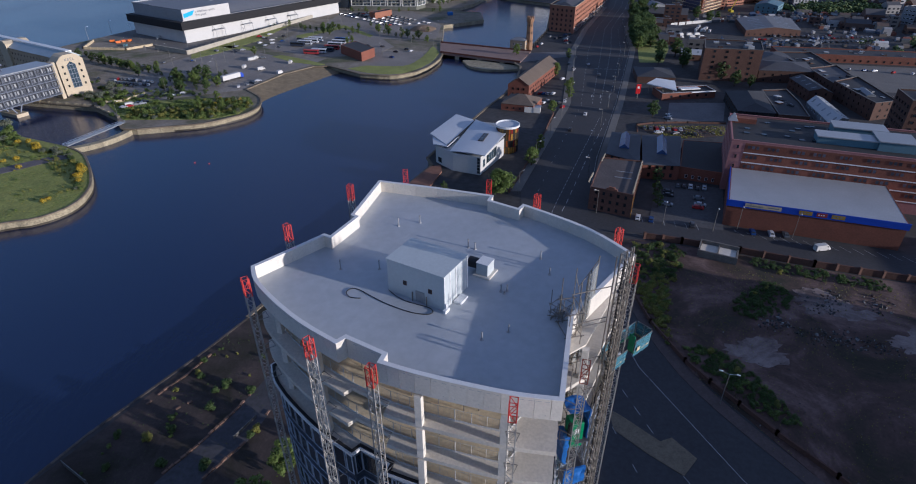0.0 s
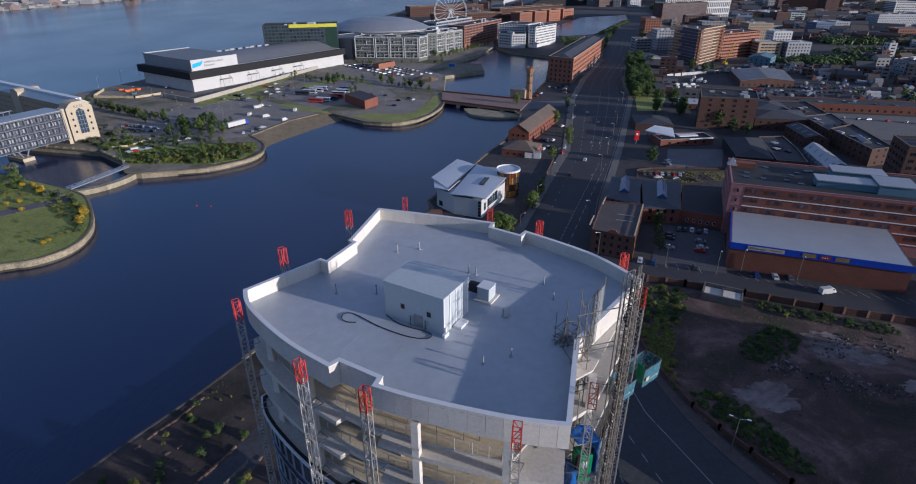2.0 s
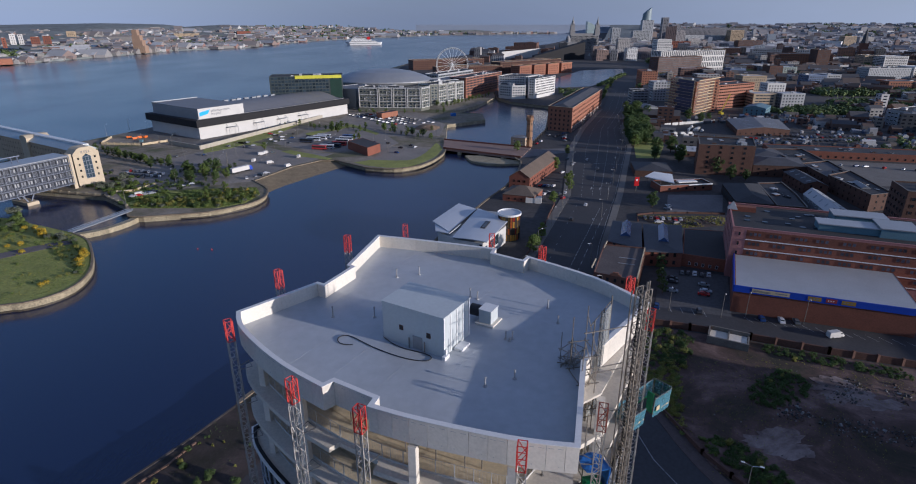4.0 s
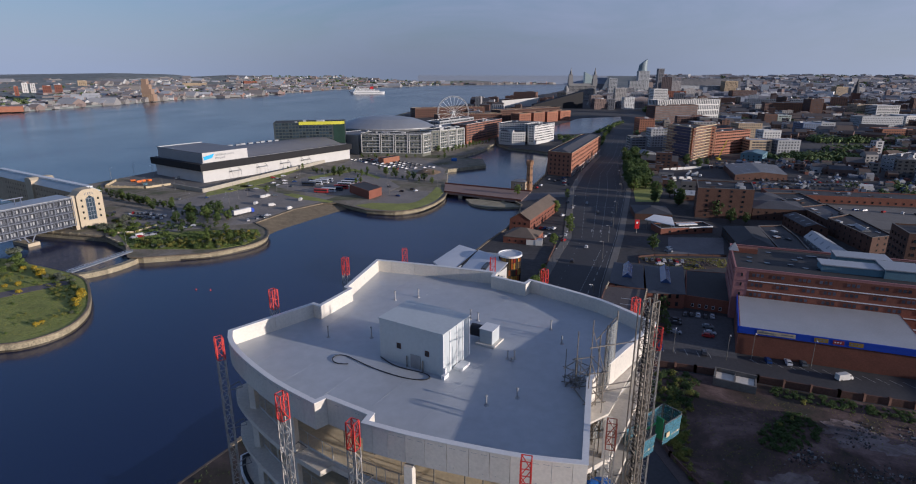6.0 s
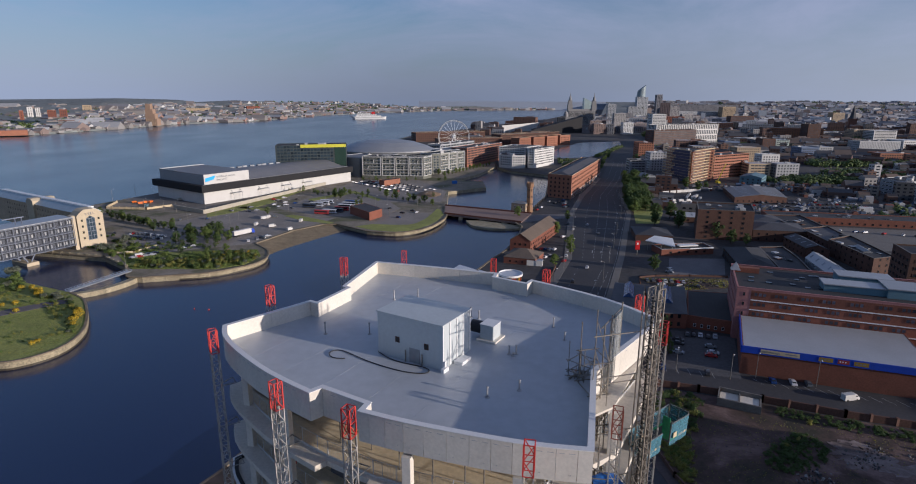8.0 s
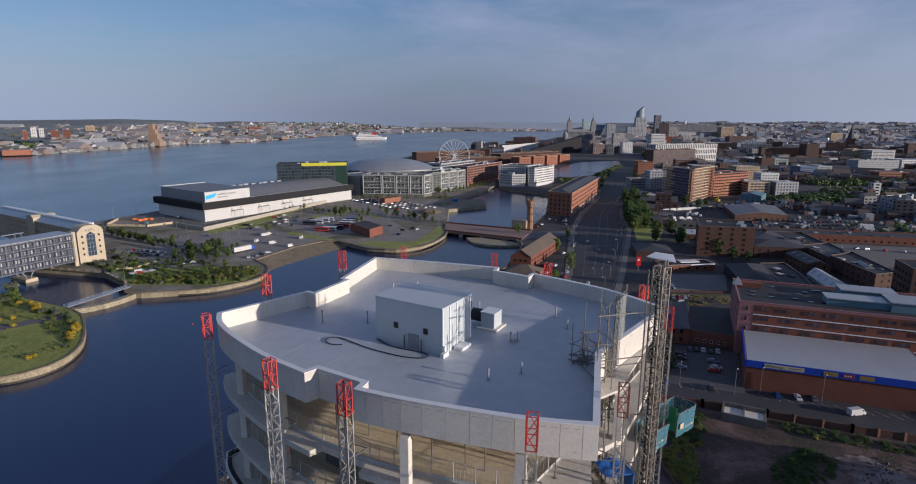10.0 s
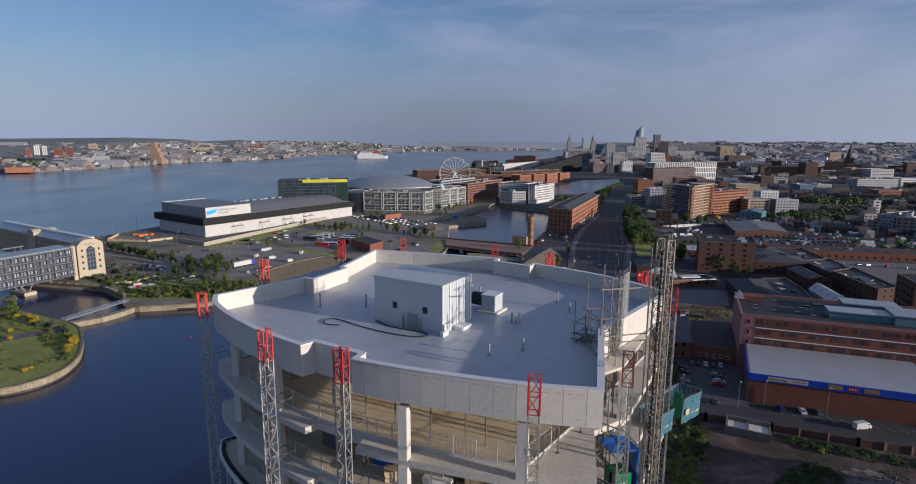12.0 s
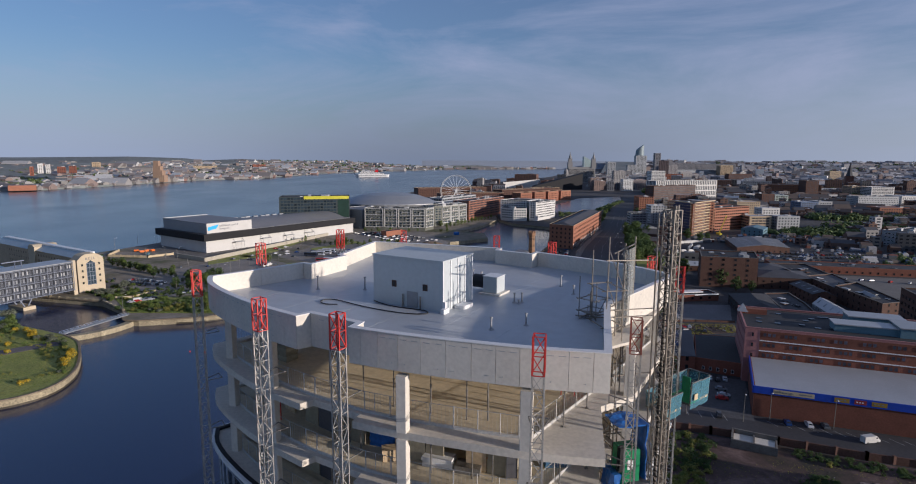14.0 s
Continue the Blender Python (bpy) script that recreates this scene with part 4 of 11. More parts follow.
# ---- mast climbers round the tower ----
def lattice(bm, z0, z1, w, bay, leg, brace):
    h = w / 2
    for x, y in ((-h, -h), (h, -h), (h, h), (-h, h)):
        add_bar(bm, (x, y, z0), (x, y, z1), leg)
    n = max(1, round((z1 - z0) / bay))
    for k in range(n + 1):
        z = z0 + (z1 - z0) * k / n
        for p, q in (((-h, -h), (h, -h)), ((h, -h), (h, h)), ((h, h), (-h, h)), ((-h, h), (-h, -h))):
            add_bar(bm, (*p, z), (*q, z), brace)
            if k < n:
                z2 = z0 + (z1 - z0) * (k + 1) / n
                p2, q2 = (p, q) if k % 2 else (q, p)
                add_bar(bm, (*p2, z), (*q2, z2), brace)


bm = bmesh.new()
lattice(bm, 0, 74.6, 0.48, 0.75, 0.055, 0.028)
MASTSTEEL = shade("bright_galvanised_steel", (0.46, 0.44, 0.40), 0.5, 0.35, 0.3, 1.5, 10, 0.05)
MAST = mesh_of("mast_tower", bm, MASTSTEEL)
bm = bmesh.new()
lattice(bm, 74.61, 76.2, 0.48, 0.8, 0.06, 0.036)
HEAD = mesh_of("mast_head", bm, RED)
# darker rusty copy of the mast red, with one head's shade in the colour
SHADEDRUST = shade("rusty_red_steel_in_shade", (0.22, 0.06, 0.035), 0.7, 0.0, 0.35, 1.5, 10, 0.08)
SHADEDHEAD = HEAD.copy()
SHADEDHEAD.materials[0] = SHADEDRUST
bm = bmesh.new()
for dx in (-0.2, 0.2):
    add_bar(bm, (dx, 0.26, 0), (dx * 2.2, 1.05, 0.1), 0.045)
add_bar(bm, (-0.44, 1.05, 0.1), (0.44, 1.05, 0.1), 0.045)
TIE = mesh_of("tie", bm, STEEL)
bm = bmesh.new()
add_box(bm, -0.9, -0.9, 0, 0.9, 0.9, 0.25)
FOOT = mesh_of("base_plate", bm, STEEL)
MASTS = [(-15.6, 35.15, 79.05, -55), (-14.1, 42.3, 79.65, -130), (-9.85, 50.0, 79.7, 255), (-4.82, 54.95, 79.0, 185), (3.9, 52.4, 78.9, 170), (8.44, 49.3, 78.8, 140), (14.75, 42.6, 78.75, 125),
         (14.3, 36.2, 79.2, 60), (-9.35, 28.15, 79.1, -40), (-5.0, 25.55, 79.1, -25), (3.5, 22.7, 79.05, -12), (8.35, 25.95, 78.8, 75)]
for x, y, z, turn in MASTS:
    t = thing("access_mast", pose(x, y, LAND, 0, 0, turn), "tall grey steel lattice mast with a red painted head", "lattice mast", "masts round the tower")
    down = Matrix.Translation((0, 0, z - LAND - 76.2))
    piece("mast_tower", MAST, t, down)
    if x == MASTS[-1][0]:
        piece("mast_head", SHADEDHEAD, t, down, "rusty red mast head, its colour darkened for shade")
    else:
        piece("mast_head", HEAD, t, down, "red painted mast head")
    for tie_z in (72.2, 69.2, 66.0, 62.0, 57.0, 50.0):
        piece("tie", TIE, t, down @ Matrix.Translation((0, 0, tie_z)))
    piece("base_plate", FOOT, t)
TUBE = shade("weathered_scaffold_tube", (0.24, 0.215, 0.18), 0.5, 0.4, 0.3, 1.5, 10, 0.05)
# goods hoist with twin masts and its landing scaffold
hoist = thing("goods_hoist", pose(11.8, 31.5, LAND, 0, 0, 35), "tall twin-tube steel hoist mast beside the unfinished tower", "hoist")
bm = bmesh.new()
lattice(bm, 0, 80.2, 0.66, 0.62, 0.075, 0.036)
part("mast_tower", bm, TUBE, hoist)
bm = bmesh.new()
for x in (0.55, 0.78):
    add_rod(bm, (x, 0.2, 0), (x, 0.2, 80.4), 0.06, sides=8)
for k in range(50):
    add_bar(bm, (0.42, 0.2, 1 + k * 1.55), (0.8, 0.2, 1 + k * 1.55), 0.05)
part("guide_tube", bm, TUBE, hoist)
for x, y in ((1.02, 0.5), (-0.55, 0.45)):
    bm = bmesh.new()
    add_rod(bm, (x, y, 0), (x, y, 80.0), 0.045, sides=8)
    part("guide_tube", bm, TUBE, hoist)
bm = bmesh.new()
for y in (-0.2, 0.2):
    add_bar(bm, (0.0, y, 30), (0.0, y, 79.6), 0.07)
for k in range(150):
    add_bar(bm, (0.0, -0.2, 30.2 + k * 0.33), (0.0, 0.2, 30.2 + k * 0.33), 0.045)
part("rack", bm, BLACK, hoist, "dark greasy toothed rack")
bm = bmesh.new()
add_bar(bm, (0.1, 0, 40), (0.1, 0, 79), 0.05)
part("cable", bm, BLACK, hoist)
cage = thing("work_platform", pose(14.75, 36.55, 70.15, 0, 0, 38), "teal netted access platform clamped round a lattice mast", "work platform")
bm = bmesh.new()
add_prism(bm, [(-2.4, -0.75), (-0.85, -0.75), (-0.85, 0.15), (0.3, 0.15), (0.3, -0.75), (2.5, -0.75), (2.5, 0.7), (-2.4, 0.7)], -0.14, 0)
part("deck", bm, DARKBOARD, cage, "dark boarded deck")
SIDES = (((-2.4, -0.75), (-0.85, -0.75), 1.15), ((0.3, -0.75), (1.4, -0.75), 1.45), ((1.4, -0.75), (2.5, -0.75), 1.4), ((2.5, -0.75), (2.5, 0.7), 1.45), ((2.5, 0.7), (0.3, 0.7), 1.4), ((0.3, 0.7), (-2.4, 0.7), 1.15), ((-2.4, 0.7), (-2.4, -0.75), 1.1))
for k, (p, q, h) in enumerate(SIDES):
    # sagging net sheet, then its frame
    p, q = Vector((*p, 0)), Vector((*q, 0))
    d = (q - p).normalized()
    n = Vector((d.y, -d.x, 0))
    bm = bmesh.new()
    rows = []
    for i in range(9):
        for face in (0.0, 0.02):
            rows.append([bm.verts.new(p.lerp(q, i / 8) + n * (face + 0.10 * j / 3 + 0.05 * noise.noise((i * 0.7 + k * 5, j * 0.9, 2.0))) + Vector((0, 0, -0.35 + (h + 0.33) * j / 3 - 0.06 * math.sin(i * 0.39) * (j == 0)))) for j in range(4)])
    for i in range(8):
        for f in (0, 1):
            for j in range(3):
                quad = (rows[2 * i + f][j], rows[2 * i + 2 + f][j], rows[2 * i + 2 + f][j + 1], rows[2 * i + f][j + 1])
                bm.faces.new(quad if f else quad[::-1])
    part("net_panel", bm, TEALNET, cage)
    bm = bmesh.new()
    add_bar(bm, p + n * 0.1 + Vector((0, 0, h)), q + n * 0.1 + Vector((0, 0, h)), 0.05)
    part("guard_rail", bm, STEEL, cage)
    bm = bmesh.new()
    add_bar(bm, p + n * 0.04 + Vector((0, 0, h * 0.5)), q + n * 0.04 + Vector((0, 0, h * 0.5)), 0.035)
    part("guard_rail", bm, STEEL, cage)
    bm = bmesh.new()
    add_bar(bm, p + Vector((0, 0, -0.1)), p + n * 0.06 + Vector((0, 0, h + 0.08)), 0.05)
    part("post", bm, STEEL, cage)
    bm = bmesh.new()
    mid = p.lerp(q, 0.5)
    add_bar(bm, mid + Vector((0, 0, -0.1)), mid + n * 0.08 + Vector((0, 0, h + 0.02)), 0.04)
    part("post", bm, STEEL, cage)
    bm = bmesh.new()
    add_bar(bm, p + n * 0.02 + Vector((0, 0, 0.09)), q + n * 0.02 + Vector((0, 0, 0.09)), 0.03, 0.17)
    part("toe_board", bm, (PLY, GREENNET, PLY)[k % 3], cage)
for x, y, h in ((0.5, -0.8, 0.4),):
    bm = bmesh.new()
    add_box(bm, x, y - 0.12, 0.25, x + 0.42, y - 0.09, 0.25 + h)
    part("notice", bm, SANDSTONE, cage, "cream notice board tied to the netting")
bm = bmesh.new()
add_box(bm, 0.32, -0.65, 0.0, 0.38, -0.1, 1.75)
part("mesh_door", bm, GREENNET, cage, "bright green mesh door")
scaffold = thing("landing_scaffold", pose(9.0, 29.3, LAND, 0, 0, 12), "grey tube scaffold with mesh gates beside the hoist", "scaffold")
for x, y, top in ((-0.75, -2.3, 71.8), (-0.75, -0.4, 73.0), (-0.6, 1.2, 76.6), (-0.6, 3.0, 77.9), (0.35, 1.2, 77.2), (0.35, 3.0, 78.6), (0.35, -0.4, 72.6), (0.35, -2.3, 71.0)):
    bm = bmesh.new()
    add_rod(bm, (x, y, 0), (x, y, top), 0.036, sides=6)
    part("standard", bm, TUBE, scaffold)
z = 44.0
while z < 77:
    low, x0 = (-2.5, -0.75) if z < 71.5 else (1.0, -0.6)
    for p, q in (((-0.7, low, z), (-0.7, 3.2, z)), ((0.35, low, z + 0.06), (0.35, 3.2, z + 0.06)), ((-0.9, 1.2, z), (0.6, 1.2, z)), ((-0.9, 3.0, z + 0.05), (0.6, 3.0, z + 0.05))):
        bm = bmesh.new()
        add_bar(bm, p, q, 0.05)
        part("ledger", bm, TUBE, scaffold)
    bm = bmesh.new()
    add_bar(bm, (0.35, 1.2, z), (0.35, 3.0, z + 1.9), 0.045)
    part("brace", bm, TUBE, scaffold)
    z += 2.0
# tubes that tie the hoist to the scaffold
for z in (77.6, 74.9, 74.5, 71.2, 68.0, 64.9):
    bm = bmesh.new()
    add_bar(bm, (-0.6, 1.4, z), (2.6, 1.9, z - 0.15), 0.055)
    part("tie_tube", bm, TUBE, scaffold)
for k in range(1, 8):
    z = FLOORS[0] - LAND - k * 3.15 - 0.05
    bm = bmesh.new()
    add_box(bm, -0.7, -2.3, z - 0.05, 0.3, 3.0, z)
    part("board", bm, DARKBOARD, scaffold)
    for y0 in (-2.2, 1.25):
        bm = bmesh.new()
        add_box(bm, 0.38, y0, z + 0.05, 0.42, y0 + 1.5, z + 0.1)
        add_box(bm, 0.38, y0, z + 1.9, 0.42, y0 + 1.5, z + 1.95)
        for j in range(11):
            add_bar(bm, (0.4, y0 + 0.03 + j * 0.144, z + 0.1), (0.4, y0 + 0.03 + j * 0.144, z + 1.9), 0.018)
        part("mesh_gate", bm, STEEL, scaffold)
# tall mesh screen standing above the roof edge
screen = thing("edge_screen", pose(8.95, 31.4, LAND, 0, 0, 57), "tall grey mesh screen on scaffold tubes at the roof edge", "screen")
SCREENNET = shade("grey_screen_mesh", (0.34, 0.35, 0.33), 0.7, 0, 0.2, 1.0, 9, 0.1)
SCREENNET.node_tree.nodes["Principled BSDF"].inputs["Alpha"].default_value = 0.45
for x, y, top in ((0, 0, 78.0), (0.95, -0.1, 78.3), (1.9, 0.05, 78.0), (3.25, 0, 78.4)):
    bm = bmesh.new()
    add_rod(bm, (x, y, 44), (x, y, top), 0.045, sides=8)
    part("standard", bm, TUBE, screen)
for z in (58.5, 62.0, 65.6, 69.0, 71.4, 73.4, 75.0, 77.9):
    bm = bmesh.new()
    add_bar(bm, (-0.5, 0.06, z), (3.5, 0.06, z + 0.05), 0.055)
    part("ledger", bm, TUBE, screen)
for x0, x1, z0, z1 in ((0.98, 1.87, 73.5, 77.8), (1.94, 3.2, 73.5, 77.8), (0.98, 1.87, 66.0, 71.2), (0.05, 0.92, 62.2, 71.2)):
    bm = bmesh.new()
    add_box(bm, x0, -0.03, z0, x1, 0.0, z1)
    part("net_panel", bm, SCREENNET, screen, "translucent grey mesh sheet")
hoist_cage = thing("hoist_cage", pose(8.75, 27.7, 69.4, 0, 0, 12), "green and blue sheeted hoist cage on the scaffold", "hoist cage")
bm = bmesh.new()
add_box(bm, -0.5, -0.5, 0, 0.5, 0.5, 2.4)
bmesh.ops.bevel(bm, geom=bm.edges[:], offset=0.05, segments=1, affect="EDGES")
part("cabin", bm, GREENNET, hoist_cage, "green plastic cabin")
bm = bmesh.new()
add_box(bm, -0.2, -0.515, 1.4, 0.1, -0.502, 1.9)
part("notice", bm, WHITEMETAL, hoist_cage)
for x0, y0, z0, x1, y1, z1 in ((-0.95, -0.6, -1.6, -0.6, 0.6, 1.2), (-0.8, -0.6, 3.65, 0.75, 0.9, 3.72), (0.7, -0.6, 0.9, 0.78, 0.9, 3.64), (-0.8, -0.9, -3.6, 0.9, -0.75, -1.9)):
    bm = bmesh.new()
    add_box(bm, x0, y0, z0, x1, y1, z1)
    bmesh.ops.subdivide_edges(bm, edges=bm.edges[:], cuts=5, use_grid_fill=True)
    for v in bm.verts:
        v.co += Vector((noise.noise(v.co * 2.1), noise.noise(v.co * 2.3 + Vector((5, 0, 0))), noise.noise(v.co * 1.9 + Vector((0, 7, 0))))) * 0.12
    part("tarpaulin", bm, BLUETARP, hoist_cage, "crumpled blue tarpaulin")
bm = bmesh.new()
add_box(bm, -0.85, -0.75, 1.4, -0.45, -0.5, 2.8)
bmesh.ops.bevel(bm, geom=bm.edges[:], offset=0.1, segments=2, affect="EDGES")
part("bag", bm, BLACK, hoist_cage, "black rubble bag")
# loose scaffold standing on the roof corner
loose = thing("roof_scaffold", pose(8.15, 33.0, DECK, 0, 0, 45), "small loose tube scaffold on the roof corner", "scaffold")
for x, y, h in ((-0.6, -0.5, 2.2), (0.6, -0.5, 1.5), (-0.6, 0.6, 2.4), (0.6, 0.6, 1.3), (0.0, 0.1, 1.9)):
    bm = bmesh.new()
    add_rod(bm, (x, y, 0), (x, y, h), 0.03, sides=6)
    part("standard", bm, STEEL, loose)
for zz in (0.4, 1.1):
    for p, q in (((-0.8, -0.5), (0.8, -0.5)), ((-0.8, 0.6), (0.8, 0.6)), ((-0.6, -0.7), (-0.6, 0.8)), ((0.6, -0.7), (0.6, 0.8))):
        bm = bmesh.new()
        add_bar(bm, (*p, zz), (*q, zz), 0.05)
        part("ledger", bm, STEEL, loose)
bm = bmesh.new()
add_bar(bm, (-0.6, -0.5, 0.1), (0.6, -0.5, 1.2), 0.045)
part("brace", bm, STEEL, loose)
rng = random.Random(3)
for k in range(12):
    bm = bmesh.new()
    a = rng.uniform(0, 3.1)
    c = Vector((rng.uniform(-0.6, 0.2), rng.uniform(-0.5, 0.5), 0.04 + k * 0.018))
    d = Vector((math.cos(a), math.sin(a), rng.uniform(-0.04, 0.04))) * rng.uniform(0.4, 0.8)
    add_bar(bm, c - d, c + d, 0.05)
    part("loose_tube", bm, TUBE, loose, "loose scaffold tube in a heap")


# ---- materials stored on the open floors ----
def stack(x, y, z, turn, w, d, h, material, label, category, name):
    """A pallet load built of layers, each a part."""
    t = thing(name, pose(x, y, z, 0, 0, turn), label, category)
    n = max(2, int(h / 0.16))
    for k in range(n):
        bm = bmesh.new()
        j = 0.03 * math.sin(k * 2.3)
        add_box(bm, -w / 2 + j, -d / 2, h * k / n, w / 2 + j, d / 2, h * (k + 0.97) / n)
        part("layer", bm, material, t)
    return t


stack(-0.6, 28.6, FLOORS[1] + 0.035, -15, 1.6, 0.8, 0.5, WHITEMETAL, "stack of white steel stair treads on the floor", "pallet load", "stair_tread_load")
stack(0.9, 28.0, FLOORS[1] + 0.035, -15, 1.3, 0.8, 0.4, STEEL, "stack of grey steel channels on the floor", "pallet load", "steel_channel_load")
stack(-3.2, 29.2, FLOORS[1] + 0.035, 10, 0.8, 0.7, 0.6, PLY, "heap of timber offcuts and bags", "timber stack", "timber_load")
stack(5.4, 28.6, FLOORS[1] + 0.035, 5, 1.2, 0.6, 1.7, shade("blue_door_leaf", (0.06, 0.14, 0.25), 0.6, var=0.1), "upright stack of blue door leaves", "door stack", "door_stack")
stack(-3.6, 30.8, FLOORS[1] + 0.035, -20, 1.5, 1.0, 1.5, BLUETARP, "pallet wrapped in blue sheeting", "pallet", "wrapped_pallet")
stack(-10.5, 35.5, FLOORS[0] + 0.035, -35, 1.4, 0.9, 1.0, BOARD, "pallet of grey boards on the floor", "pallet", "board_pallet")
for x, y, z in ((1.6, 28.4, FLOORS[1]), (2.4, 28.2, FLOORS[1]), (-10.6, 33.6, FLOORS[1]), (6.2, 30.0, FLOORS[0])):
    t = thing("barrier_frame", pose(x, y, z + 0.035, 0, 0, -15), "red steel barrier frame on the open floor", "barrier", "red frames on the floors")
    for dx in (-0.35, 0.35):
        bm = bmesh.new()
        add_bar(bm, (dx, 0, 0), (dx, 0, 1.5), 0.05)
        part("post", bm, RED, t)
    for zz in (0.5, 1.0, 1.45):
        bm = bmesh.new()
        add_bar(bm, (-0.325, 0, zz), (0.325, 0, zz), 0.05)
        part("rail", bm, RED, t)


# ---- buildings ----
def facing(a, b):
    """Whether the wall from a to b (counter-clockwise outline) looks towards the south, where the way comes from."""
    mid = ((a[0] + b[0]) / 2, (a[1] + b[1]) / 2)
    out = (b[1] - a[1], -(b[0] - a[0]))
    return out[0] * (0 - mid[0]) + out[1] * (0 - mid[1]) > 0


WINDOWS = {}
ROOFLIGHT = shade("grimy_roof_light", (0.16, 0.18, 0.20), 0.35, 0, 0.3, 0.5, 3, 0.02, rnd=0.5)


def window_mesh(w, h, frame_mat, glass_mat, sill=True):
    key = (round(w, 2), round(h, 2), frame_mat.name, glass_mat.name)
    if key not in WINDOWS:
        bm = bmesh.new()
        f = min(0.14, w * 0.1)
        loops = []
        for x, z0, z1, y in ((w / 2, 0, h, 0.0), (w / 2, 0, h, 0.10), (w / 2 - f, f, h - f, 0.10), (w / 2 - f, f, h - f, 0.03)):
            loops.append([bm.verts.new(p) for p in ((-x, y, z0), (-x, y, z1), (x, y, z1), (x, y, z0))])
        for lo, hi in zip(loops, loops[1:]):
            for k in range(4):
                bm.faces.new((lo[k], lo[(k + 1) % 4], hi[(k + 1) % 4], hi[k]))
        bm.faces.new(loops[3]).material_index = 1
        bmesh.ops.recalc_face_normals(bm, faces=bm.faces[:])
        if bm.faces[-1].normal.y < 0:
            bmesh.ops.reverse_faces(bm, faces=bm.faces[:])
        WINDOWS[key] = mesh_of("window", bm, [frame_mat, glass_mat])
    return WINDOWS[key]


def frame_of(a, b, z=0.0):
    """Local axes on a wall from a to b: x along it, y out of it."""
    a, b = Vector(a), Vector(b)
    way = (b - a).normalized()
    out = Vector((way.y, -way.x))
    return Matrix(((way.x, out.x, 0, a.x), (way.y, out.y, 0, a.y), (0, 0, 1, z), (0, 0, 0, 1))), (b - a).length


